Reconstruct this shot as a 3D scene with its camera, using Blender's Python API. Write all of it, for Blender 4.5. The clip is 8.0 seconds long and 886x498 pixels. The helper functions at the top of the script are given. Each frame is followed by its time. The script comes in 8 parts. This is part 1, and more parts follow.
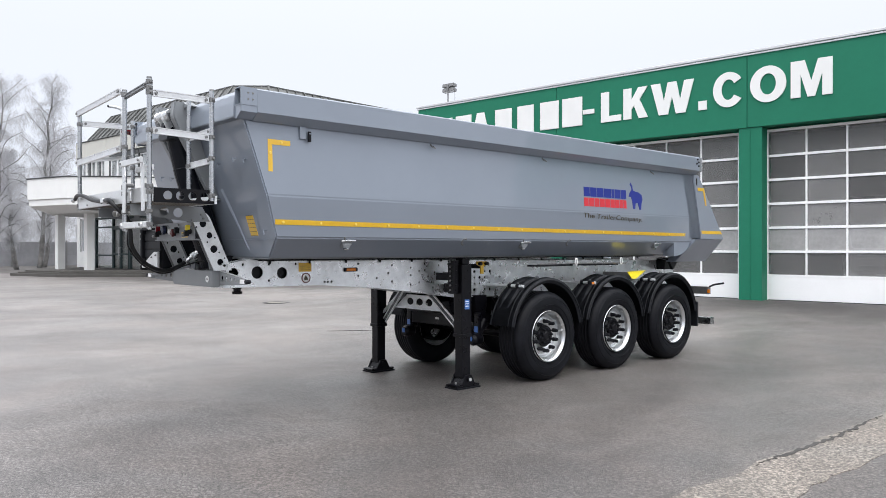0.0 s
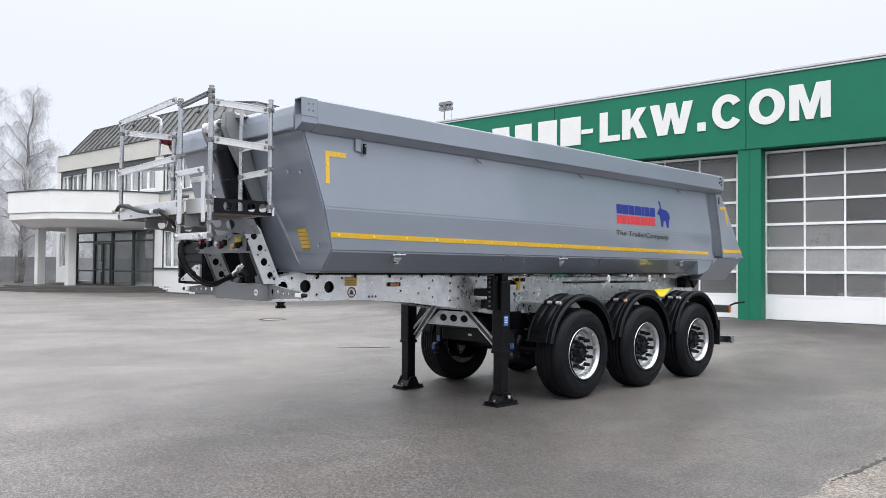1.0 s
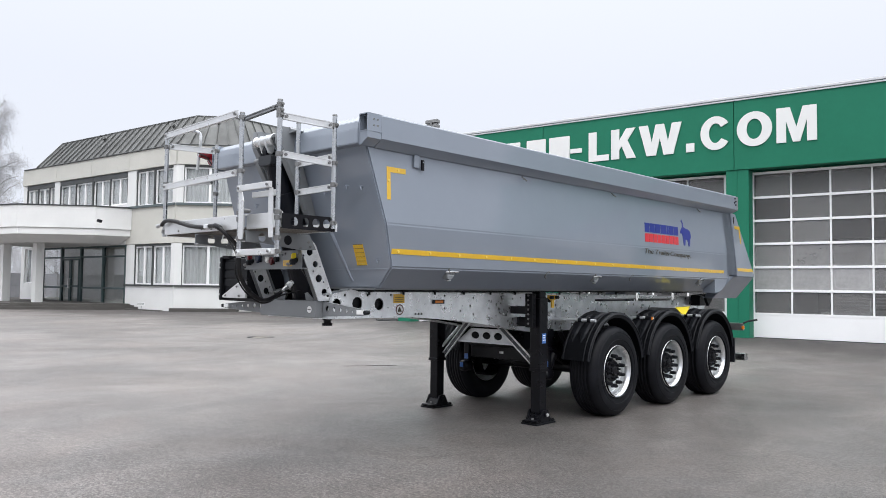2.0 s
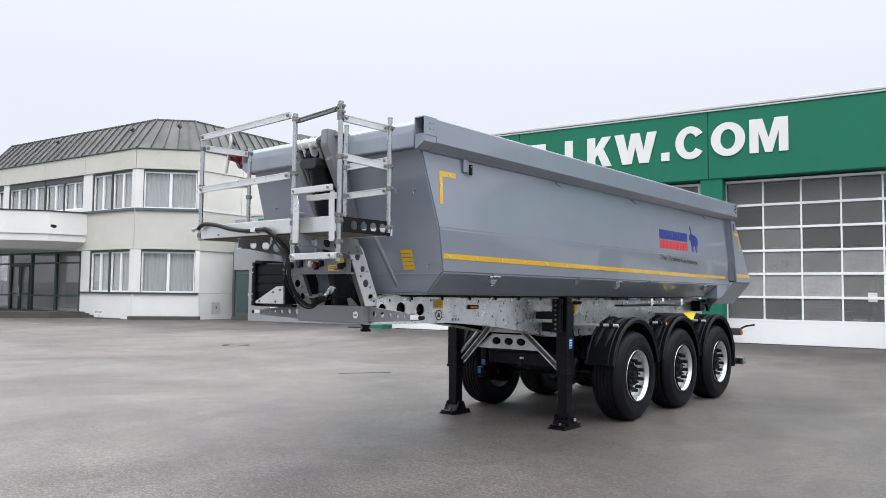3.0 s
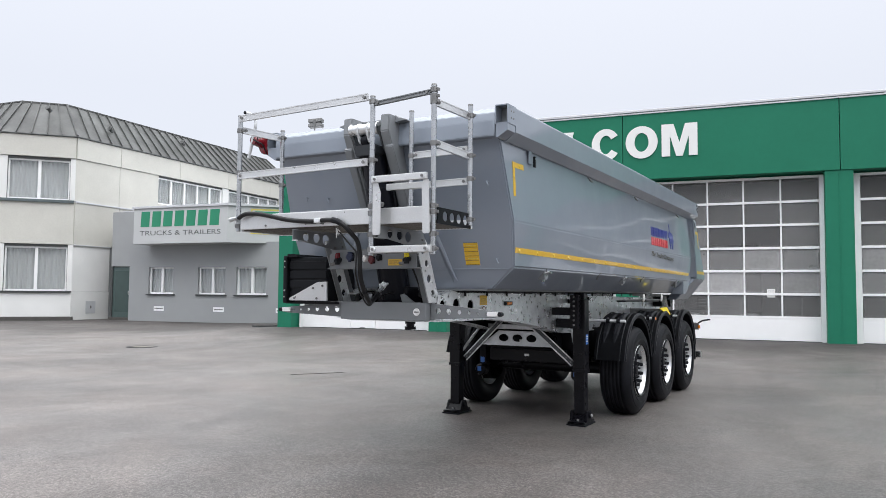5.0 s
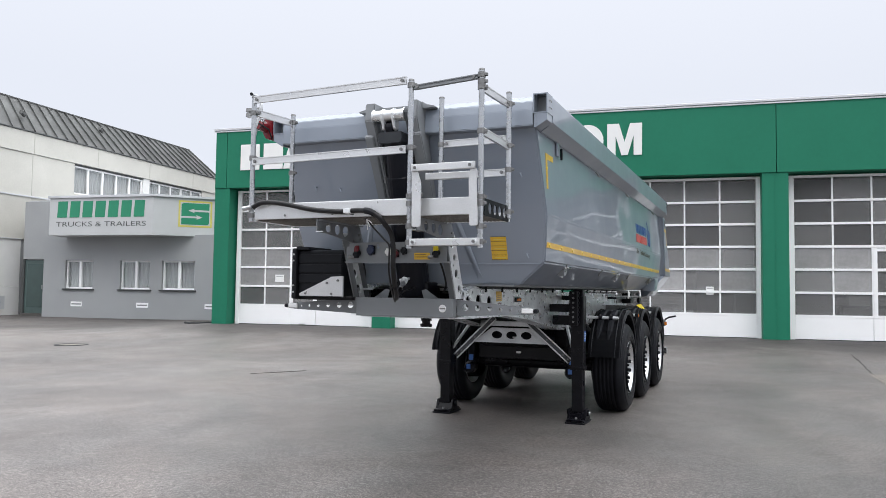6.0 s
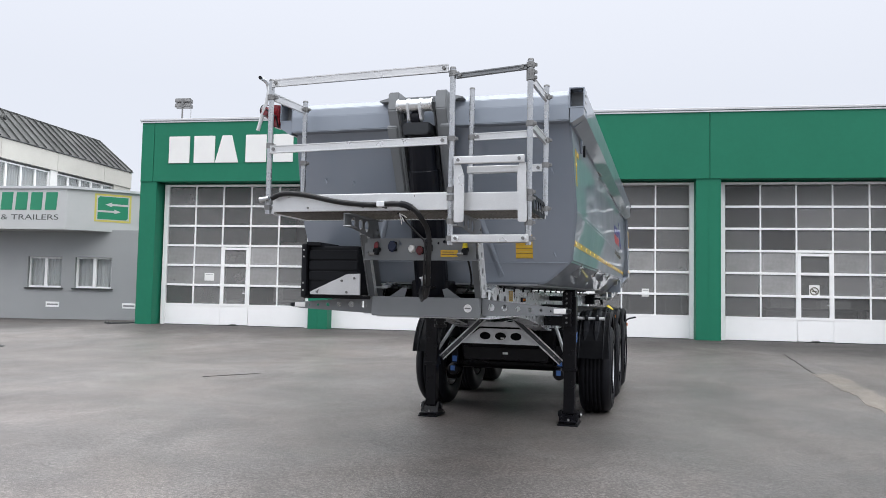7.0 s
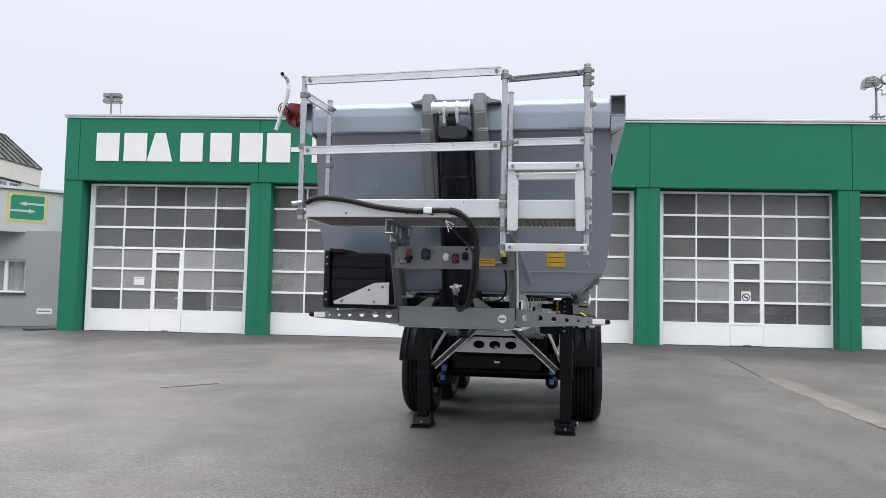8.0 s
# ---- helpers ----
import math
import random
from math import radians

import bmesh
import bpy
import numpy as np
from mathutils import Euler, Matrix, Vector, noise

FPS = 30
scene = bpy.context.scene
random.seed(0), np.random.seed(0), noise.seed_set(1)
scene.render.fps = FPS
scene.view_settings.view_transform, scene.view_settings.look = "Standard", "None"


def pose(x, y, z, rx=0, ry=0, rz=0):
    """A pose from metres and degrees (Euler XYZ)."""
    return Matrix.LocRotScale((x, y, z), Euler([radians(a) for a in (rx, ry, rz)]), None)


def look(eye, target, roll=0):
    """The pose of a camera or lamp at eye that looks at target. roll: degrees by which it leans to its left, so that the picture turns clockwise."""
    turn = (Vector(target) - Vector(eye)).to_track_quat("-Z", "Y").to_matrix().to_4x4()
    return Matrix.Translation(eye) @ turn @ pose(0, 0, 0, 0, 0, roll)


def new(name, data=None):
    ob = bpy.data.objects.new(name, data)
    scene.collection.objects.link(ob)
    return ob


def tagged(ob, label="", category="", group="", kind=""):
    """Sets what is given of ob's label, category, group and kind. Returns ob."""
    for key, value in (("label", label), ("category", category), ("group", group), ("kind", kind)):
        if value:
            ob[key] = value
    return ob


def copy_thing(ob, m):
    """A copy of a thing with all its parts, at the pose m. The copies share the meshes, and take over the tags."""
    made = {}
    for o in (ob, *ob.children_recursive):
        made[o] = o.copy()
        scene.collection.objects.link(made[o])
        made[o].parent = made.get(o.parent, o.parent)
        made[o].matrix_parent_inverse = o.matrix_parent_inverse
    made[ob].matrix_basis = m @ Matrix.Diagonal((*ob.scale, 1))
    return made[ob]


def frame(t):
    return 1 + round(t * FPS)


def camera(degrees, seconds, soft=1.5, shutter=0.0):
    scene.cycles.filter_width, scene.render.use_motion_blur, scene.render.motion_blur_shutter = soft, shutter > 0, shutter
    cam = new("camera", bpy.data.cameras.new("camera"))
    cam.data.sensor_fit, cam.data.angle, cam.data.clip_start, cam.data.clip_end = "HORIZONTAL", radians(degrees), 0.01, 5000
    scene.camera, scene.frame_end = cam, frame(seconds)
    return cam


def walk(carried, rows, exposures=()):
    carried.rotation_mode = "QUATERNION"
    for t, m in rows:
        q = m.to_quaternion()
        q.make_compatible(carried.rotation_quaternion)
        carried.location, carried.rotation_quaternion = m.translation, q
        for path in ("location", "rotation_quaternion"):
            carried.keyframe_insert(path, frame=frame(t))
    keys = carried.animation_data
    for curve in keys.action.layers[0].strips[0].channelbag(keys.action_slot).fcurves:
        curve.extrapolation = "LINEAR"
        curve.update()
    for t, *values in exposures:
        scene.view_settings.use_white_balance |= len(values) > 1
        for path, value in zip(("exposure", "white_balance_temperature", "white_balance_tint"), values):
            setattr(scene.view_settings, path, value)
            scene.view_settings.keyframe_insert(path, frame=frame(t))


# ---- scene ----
cam = camera(60.9, 8.0, soft=0.5)
PATH = [
    (0, (0.267, -0.202, 1.504), (-1.087, 1.271, 1.503), 0.0),
    (0.5, (0.033, -0.433, 1.481), (-1.3, 1.058, 1.503), 0.3),
    (1, (-0.284, -0.604, 1.466), (-1.59, 0.911, 1.515), 0.5),
    (1.5, (-0.597, -0.84, 1.45), (-1.868, 0.702, 1.525), 0.6),
    (2, (-0.921, -1.086, 1.453), (-2.151, 0.488, 1.55), 0.7),
    (3.5, (-1.957, -1.713, 1.413), (-3.016, -0.021, 1.534), 0.6),
    (4, (-2.322, -1.833, 1.423), (-3.31, -0.098, 1.545), 0.6),
    (4.5, (-2.727, -1.998, 1.408), (-3.63, -0.218, 1.528), 0.5),
    (6, (-4.049, -2.163, 1.378), (-4.654, -0.26, 1.486), 0.75),
    (6.5, (-4.495, -2.116, 1.375), (-4.988, -0.181, 1.484), 0.95),
    (7, (-4.924, -2.137, 1.351), (-5.303, -0.176, 1.465), 1.15),
    (7.5, (-5.346, -2.139, 1.358), (-5.614, -0.161, 1.479), 1.3),
    (8, (-5.789, -2.061, 1.375), (-5.946, -0.072, 1.504), 1.25),
]
walk(cam, [(t, look(eye, target, roll)) for t, eye, target, roll in PATH], [(0, 0.10), (2, 0.02), (4.5, -0.04), (8, -0.08)])

# ---- light ----
world = bpy.data.worlds.new("overcast_sky")
scene.world = world
world.use_nodes = True
wn, wl = world.node_tree.nodes, world.node_tree.links
wn.clear()
sky = wn.new("ShaderNodeTexSky")
sky.sky_type = "NISHITA"
sky.sun_disc = False
sky.sun_elevation = radians(49)
sky.sun_rotation = radians(127)
cloud_mix = wn.new("ShaderNodeMix")
cloud_mix.data_type = "RGBA"
cloud_mix.inputs[0].default_value = 0.93
# the closed cloud cover: brighter overhead than at the horizon
tc = wn.new("ShaderNodeTexCoord")
sep = wn.new("ShaderNodeSeparateXYZ")
ramp = wn.new("ShaderNodeValToRGB")
ramp.color_ramp.elements[0].position = 0.0
ramp.color_ramp.elements[0].color = (0.845, 0.88, 0.965, 1)
ramp.color_ramp.elements[1].position = 1.0
ramp.color_ramp.elements[1].color = (4.5, 4.58, 4.72, 1)
for at, value in ((0.25, (0.885, 0.92, 1.015, 1)), (0.42, (0.975, 1.01, 1.105, 1)), (0.7, (2.6, 2.66, 2.76, 1))):
    stop = ramp.color_ramp.elements.new(at)
    stop.color = value
bg = wn.new("ShaderNodeBackground")
bg.inputs[1].default_value = 1.0
skygain = wn.new("ShaderNodeVectorMath")
skygain.operation = "SCALE"
skygain.inputs[3].default_value = 0.12
out = wn.new("ShaderNodeOutputWorld")
wl.new(tc.outputs["Generated"], sep.inputs[0])
wl.new(sep.outputs[2], ramp.inputs[0])
wl.new(sky.outputs[0], skygain.inputs[0])
wl.new(skygain.outputs[0], cloud_mix.inputs[6])
wl.new(ramp.outputs[0], cloud_mix.inputs[7])
wl.new(cloud_mix.outputs[2], bg.inputs[0])
wl.new(bg.outputs[0], out.inputs[0])
sun = new("sun", bpy.data.lights.new("sun", "SUN"))
sun.data.energy = 0.7
sun.data.angle = radians(40)
sun.data.color = (1.0, 0.97, 0.93)
sun.matrix_world = look((0, 0, 60), (-42, 32, 0))

# ---- materials ----
def material(name, colour, rough=0.5, metal=0.0, spot=0.0, spot_size=3.0, fine=0.0, fine_size=60.0, bump=0.0, bump_size=80.0, coat=0.0, rough_var=0.0, vary=0.0, dist=0.01, spec=0.5, coat_rough=0.08, wave=0.0):
    """Principled paint with stains (spot), grain (fine), relief and a change from piece to piece (vary)."""
    m = bpy.data.materials.new(name)
    m.use_nodes = True
    n, l = m.node_tree.nodes, m.node_tree.links
    b = n["Principled BSDF"]
    b.inputs["Roughness"].default_value = rough
    b.inputs["Metallic"].default_value = metal
    b.inputs["Coat Weight"].default_value = coat
    b.inputs["Specular IOR Level"].default_value = spec
    b.inputs["Coat Roughness"].default_value = coat_rough
    b.inputs["Coat IOR"].default_value = 1.5
    b.inputs["Base Color"].default_value = (*colour, 1)
    co = n.new("ShaderNodeTexCoord").outputs["Object"]
    def noise_at(scale, detail, low, high):
        t = n.new("ShaderNodeTexNoise")
        t.inputs["Scale"].default_value = scale
        t.inputs["Detail"].default_value = detail
        t.inputs["Roughness"].default_value = 0.6
        l.new(co, t.inputs["Vector"])
        r = n.new("ShaderNodeMapRange")
        r.inputs["From Min"].default_value = 0.3
        r.inputs["From Max"].default_value = 0.7
        r.inputs["To Min"].default_value = low
        r.inputs["To Max"].default_value = high
        l.new(t.outputs["Fac"], r.inputs["Value"])
        return r.outputs["Result"]
    factors = []
    if spot:
        factors.append(noise_at(spot_size, 5, 1 - spot, 1 + spot))
    if fine:
        factors.append(noise_at(fine_size, 3, 1 - fine, 1 + fine))
    if vary:
        info = n.new("ShaderNodeObjectInfo")
        r = n.new("ShaderNodeMapRange")
        r.inputs["To Min"].default_value = 1 - vary
        r.inputs["To Max"].default_value = 1 + vary
        l.new(info.outputs["Random"], r.inputs["Value"])
        factors.append(r.outputs["Result"])
    if factors:
        f = factors[0]
        for g in factors[1:]:
            mul = n.new("ShaderNodeMath")
            mul.operation = "MULTIPLY"
            l.new(f, mul.inputs[0])
            l.new(g, mul.inputs[1])
            f = mul.outputs[0]
        sc = n.new("ShaderNodeVectorMath")
        sc.operation = "SCALE"
        sc.inputs[0].default_value = colour
        l.new(f, sc.inputs[3])
        l.new(sc.outputs[0], b.inputs["Base Color"])
    if rough_var:
        l.new(noise_at(spot_size * 1.7, 4, max(0.02, rough - rough_var), min(1, rough + rough_var)), b.inputs["Roughness"])
    if bump:
        t = n.new("ShaderNodeTexNoise")
        t.inputs["Scale"].default_value = bump_size
        t.inputs["Detail"].default_value = 4
        l.new(co, t.inputs["Vector"])
        bp = n.new("ShaderNodeBump")
        bp.inputs["Strength"].default_value = bump
        bp.inputs["Distance"].default_value = dist
        l.new(t.outputs["Fac"], bp.inputs["Height"])
        l.new(bp.outputs[0], b.inputs["Normal"])
    if wave:
        # sheet metal that is not quite flat
        t = n.new("ShaderNodeTexNoise")
        t.inputs["Scale"].default_value = 0.8
        t.inputs["Detail"].default_value = 0.3
        mp = n.new("ShaderNodeMapping")
        mp.inputs["Scale"].default_value = (1.0, 1.1, 2.0)
        l.new(co, mp.inputs["Vector"])
        l.new(mp.outputs[0], t.inputs["Vector"])
        bp = n.new("ShaderNodeBump")
        bp.inputs["Strength"].default_value = 1.0
        bp.inputs["Distance"].default_value = wave
        l.new(t.outputs["Fac"], bp.inputs["Height"])
        l.new(bp.outputs[0], b.inputs["Coat Normal"])
    return m


def paving_material(name, colour, chip, worn):
    """Worn paving: stone chips and grain, damp darker fields and pale drifts. worn: how the yard fades across x."""
    m = bpy.data.materials.new(name)
    m.use_nodes = True
    n, l = m.node_tree.nodes, m.node_tree.links
    b = n["Principled BSDF"]
    co = n.new("ShaderNodeTexCoord").outputs["Object"]
    def noise_tex(scale, detail, dist=0.0, stretch=None):
        t = n.new("ShaderNodeTexNoise")
        t.inputs["Scale"].default_value = scale
        t.inputs["Detail"].default_value = detail
        t.inputs["Roughness"].default_value = 0.62
        t.inputs["Distortion"].default_value = dist
        if stretch:
            mp = n.new("ShaderNodeMapping")
            mp.inputs["Scale"].default_value = stretch
            mp.inputs["Rotation"].default_value = (0, 0, radians(-28))
            l.new(co, mp.inputs["Vector"])
            l.new(mp.outputs[0], t.inputs["Vector"])
        else:
            l.new(co, t.inputs["Vector"])
        return t.outputs["Fac"]
    def span(v, a, c, lo, hi):
        r = n.new("ShaderNodeMapRange")
        r.interpolation_type = "SMOOTHSTEP"
        for k, x in zip(("From Min", "From Max", "To Min", "To Max"), (a, c, lo, hi)):
            r.inputs[k].default_value = x
        l.new(v, r.inputs["Value"])
        return r.outputs["Result"]
    def times(a, c):
        mul = n.new("ShaderNodeMath")
        mul.operation = "MULTIPLY"
        l.new(a, mul.inputs[0])
        l.new(c, mul.inputs[1])
        return mul.outputs[0]
    # the yard's tone runs paler towards the office and darker in a band before the hall
    xyz = n.new("ShaderNodeSeparateXYZ")
    l.new(co, xyz.inputs[0])
    bend = n.new("ShaderNodeMath")
    bend.operation = "MULTIPLY_ADD"
    bend.inputs[1].default_value = 14.0
    l.new(noise_tex(0.13, 5, 0.6), bend.inputs[0])
    l.new(xyz.outputs[0], bend.inputs[2])
    yard_tone = span(bend.outputs[0], -2.0, 4.5, *worn)
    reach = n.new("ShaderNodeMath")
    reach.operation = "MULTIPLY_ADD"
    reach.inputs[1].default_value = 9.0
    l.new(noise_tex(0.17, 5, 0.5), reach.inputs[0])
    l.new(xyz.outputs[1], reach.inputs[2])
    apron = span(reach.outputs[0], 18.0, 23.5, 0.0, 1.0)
    yard_tone = times(yard_tone, span(apron, 0.0, 1.0, 1.03, 0.50))
    big = span(noise_tex(0.22, 5, 0.5), 0.36, 0.64, 0.86, 1.12)
    drift = span(noise_tex(0.5, 4, 0.9, (1.0, 0.5, 1.0)), 0.36, 0.66, 0.86, 1.13)
    patch = span(noise_tex(1.4, 4, 1.2), 0.40, 0.62, 0.90, 1.07)
    mid = span(noise_tex(14.0, 4), 0.3, 0.7, 0.92, 1.08)
    grain = span(noise_tex(34.0, 5), 0.36, 0.64, 0.63, 1.40)
    stone = n.new("ShaderNodeTexVoronoi")
    stone.inputs["Scale"].default_value = chip
    l.new(co, stone.inputs["Vector"])
    tone = n.new("ShaderNodeSeparateXYZ")
    l.new(stone.outputs["Color"], tone.inputs[0])
    chips = span(tone.outputs[0], 0.1, 1.0, 0.42, 1.65)
    # the stone shows most where the binder has worn off
    bare = n.new("ShaderNodeMix")
    bare.inputs[2].default_value = 1.0
    l.new(span(bend.outputs[0], -9.0, 8.0, 0.34, 1.0), bare.inputs[0])
    l.new(times(chips, grain), bare.inputs[3])
    f = times(times(times(big, drift), times(mid, bare.outputs[0])), times(patch, yard_tone))
    sc = n.new("ShaderNodeVectorMath")
    sc.operation = "SCALE"
    sc.inputs[0].default_value = colour
    l.new(f, sc.inputs[3])
    # warm and cool stone here and there
    tint = n.new("ShaderNodeMix")
    tint.data_type = "RGBA"
    tint.blend_type = "MULTIPLY"
    tint.inputs[0].default_value = 1.0
    hue = n.new("ShaderNodeMix")
    hue.data_type = "RGBA"
    hue.inputs[6].default_value = (0.99, 1.0, 1.012, 1)
    hue.inputs[7].default_value = (1.03, 0.997, 0.985, 1)
    l.new(span(noise_tex(0.6, 6, 0.8), 0.38, 0.62, 0.0, 1.0), hue.inputs[0])
    l.new(sc.outputs[0], tint.inputs[6])
    l.new(hue.outputs[2], tint.inputs[7])
    l.new(tint.outputs[2], b.inputs["Base Color"])
    dry = n.new("ShaderNodeMath")
    dry.operation = "MULTIPLY_ADD"
    dry.inputs[1].default_value = 0.25
    l.new(apron, dry.inputs[0])
    l.new(span(noise_tex(0.35, 6, 0.8), 0.35, 0.65, 0.36, 0.48), dry.inputs[2])
    l.new(dry.outputs[0], b.inputs["Roughness"])
    b.inputs["Specular IOR Level"].default_value = 0.48
    bp = n.new("ShaderNodeBump")
    bp.inputs["Strength"].default_value = 0.45
    bp.inputs["Distance"].default_value = 0.008
    pits = n.new("ShaderNodeMath")
    pits.operation = "MULTIPLY_ADD"
    pits.inputs[1].default_value = -0.5
    l.new(stone.outputs["Distance"], pits.inputs[0])
    l.new(noise_tex(70.0, 4), pits.inputs[2])
    l.new(pits.outputs[0], bp.inputs["Height"])
    l.new(bp.outputs[0], b.inputs["Normal"])
    return m


def glass_material(name, tint, ior=1.5):
    """A clear pane of slightly uneven glass."""
    m = bpy.data.materials.new(name)
    m.use_nodes = True
    n, l = m.node_tree.nodes, m.node_tree.links
    b = n["Principled BSDF"]
    b.inputs["Base Color"].default_value = (*tint, 1)
    b.inputs["Roughness"].default_value = 0.0
    b.inputs["IOR"].default_value = ior
    b.inputs["Transmission Weight"].default_value = 1.0
    wav = n.new("ShaderNodeTexNoise")
    wav.inputs["Scale"].default_value = 0.9
    wav.inputs["Detail"].default_value = 1
    co = n.new("ShaderNodeTexCoord")
    l.new(co.outputs["Object"], wav.inputs["Vector"])
    bp = n.new("ShaderNodeBump")
    bp.inputs["Strength"].default_value = 0.12
    bp.inputs["Distance"].default_value = 0.02
    l.new(wav.outputs["Fac"], bp.inputs["Height"])
    l.new(bp.outputs[0], b.inputs["Normal"])
    return m


def acrylic_material(name, haze, ring, tone=0.47):
    """Double-wall acrylic: part clear, part grey haze, more or less so from pane to pane, with a dried ring of damp along its edge."""
    m = material(name, (tone, tone * 0.99, tone * 0.99), 0.08, spot=0.14, spot_size=1.1, fine=0.06, fine_size=9, rough_var=0.04, vary=0.08)
    n, l = m.node_tree.nodes, m.node_tree.links
    b = n["Principled BSDF"]
    def calc(kind, p, q):
        node = n.new("ShaderNodeMath")
        node.operation = kind
        for k, v in ((0, p), (1, q)):
            if isinstance(v, (int, float)):
                node.inputs[k].default_value = v
            else:
                l.new(v, node.inputs[k])
        return node.outputs[0]
    def span(v, lo, hi, out_lo, out_hi):
        node = n.new("ShaderNodeMapRange")
        for k, x in zip(("From Min", "From Max", "To Min", "To Max"), (lo, hi, out_lo, out_hi)):
            node.inputs[k].default_value = x
        l.new(v, node.inputs["Value"])
        return node.outputs["Result"]
    tc = n.new("ShaderNodeTexCoord")
    xyz = n.new("ShaderNodeSeparateXYZ")
    l.new(tc.outputs["Generated"], xyz.inputs[0])
    u = calc("ABSOLUTE", calc("SUBTRACT", xyz.outputs[0], 0.5), 0)
    v = calc("ABSOLUTE", calc("SUBTRACT", xyz.outputs[2], 0.5), 0)
    reach = calc("POWER", calc("ADD", calc("POWER", calc("MULTIPLY", u, 2.0), 7.0), calc("POWER", calc("MULTIPLY", v, 2.06), 7.0)), 1 / 7)
    info = n.new("ShaderNodeObjectInfo")
    t = n.new("ShaderNodeTexNoise")
    t.noise_dimensions = "4D"
    t.inputs["Scale"].default_value = 2.6
    l.new(tc.outputs["Object"], t.inputs["Vector"])
    l.new(calc("MULTIPLY", info.outputs["Random"], 40.0), t.inputs["W"])
    reach = calc("ADD", reach, span(t.outputs["Fac"], 0.3, 0.7, -0.05, 0.05))
    edge = calc("MULTIPLY", span(reach, 0.82, 0.87, 0, 1), span(reach, 0.89, 0.92, 1, 0))
    other = calc("FRACT", calc("MULTIPLY", info.outputs["Random"], 17.3), 0)
    edge = calc("MULTIPLY", calc("MULTIPLY", edge, span(t.outputs["Fac"], 0.36, 0.52, 0.25, 1)), span(other, 0.25, 0.7, 0, ring))
    damp = n.new("ShaderNodeMix")
    damp.data_type = "RGBA"
    damp.inputs[7].default_value = (0.95, 0.95, 0.96, 1)
    l.new(b.inputs["Base Color"].links[0].from_socket, damp.inputs[6])
    l.new(edge, damp.inputs[0])
    l.new(damp.outputs[2], b.inputs["Base Color"])
    clear = n.new("ShaderNodeBsdfTransparent")
    clear.inputs[0].default_value = (0.8, 0.8, 0.8, 1)
    mix = n.new("ShaderNodeMixShader")
    l.new(span(info.outputs["Random"], 0, 1, *haze), mix.inputs[0])
    l.new(clear.outputs[0], mix.inputs[1])
    l.new(b.outputs[0], mix.inputs[2])
    l.new(mix.outputs[0], n["Material Output"].inputs[0])
    return m


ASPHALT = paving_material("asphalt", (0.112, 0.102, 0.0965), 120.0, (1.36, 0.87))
AGGREGATE = paving_material("exposed_aggregate", (0.165, 0.146, 0.127), 85.0, (1.0, 1.0))
CONCRETE = material("pale_concrete", (0.225, 0.205, 0.18), 0.75, spot=0.25, spot_size=1.2, fine=0.6, fine_size=75, bump=0.5, bump_size=90)
TAR = material("tar_crack", (0.03, 0.027, 0.025), 0.6, spot=0.3, bump=0.3)
PAINT = material("grey_body_paint", (0.244, 0.277, 0.330), 0.38, metal=0.15, spot=0.03, spot_size=1.5, coat=0.75, rough_var=0.06, bump=0.02, bump_size=6, dist=0.02, coat_rough=0.04, wave=0.014)
PAINT_DULL = material("grey_satin_paint", (0.205, 0.217, 0.23), 0.5, spot=0.05, spot_size=3, coat=0.15, rough_var=0.06)
GALV = material("galvanised_steel", (0.70, 0.72, 0.74), 0.42, metal=0.25, spot=0.14, spot_size=9, fine=0.06, fine_size=90, rough_var=0.12)
FRAME_GALV = material("bright_galvanised_frame", (0.80, 0.82, 0.84), 0.34, metal=0.75, spot=0.16, spot_size=6, fine=0.06, fine_size=90, rough_var=0.14)
ALU = material("brushed_aluminium", (0.69, 0.695, 0.70), 0.36, metal=0.7, spot=0.06, spot_size=5, fine=0.05, fine_size=120, rough_var=0.1)
STEEL_TUBE = material("steel_tube", (0.50, 0.51, 0.52), 0.27, metal=1.0, spot=0.1, spot_size=7, rough_var=0.1)
CLAMP = material("dark_clamp_steel", (0.22, 0.22, 0.22), 0.45, metal=0.7, spot=0.15, spot_size=20)
CHROME = material("polished_aluminium_rim", (0.72, 0.73, 0.74), 0.30, metal=0.95, spot=0.04, spot_size=8, rough_var=0.05)
BLACK = material("black_plastic", (0.0105, 0.0115, 0.0145), 0.48, spec=0.17, spot=0.15, spot_size=6, bump=0.15, bump_size=220, dist=0.002)
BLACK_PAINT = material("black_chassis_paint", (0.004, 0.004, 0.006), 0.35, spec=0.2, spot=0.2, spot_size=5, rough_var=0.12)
RUBBER = material("tyre_rubber", (0.0075, 0.008, 0.0105), 0.5, spec=0.13, spot=0.3, spot_size=7, fine=0.1, fine_size=120, bump=0.12, bump_size=150, dist=0.003)
RAM_NAVY = material("ram_paint", (0.005, 0.006, 0.010), 0.38, spec=0.2, spot=0.1, spot_size=5)
PAINT_CHARCOAL = material("charcoal_paint", (0.026, 0.029, 0.034), 0.45, spec=0.35, spot=0.08, spot_size=8)
PAINT_DARK = material("dark_grey_paint", (0.055, 0.06, 0.066), 0.5, spot=0.08, spot_size=8)
CAP_METAL = material("bearing_metal", (0.72, 0.73, 0.74), 0.3, metal=0.9, spot=0.06, spot_size=14, rough_var=0.08)
SOCKET_BLUE = material("dark_blue_plastic", (0.008, 0.016, 0.05), 0.4)
SOCKET_RED = material("dark_red_plastic", (0.10, 0.010, 0.014), 0.4)
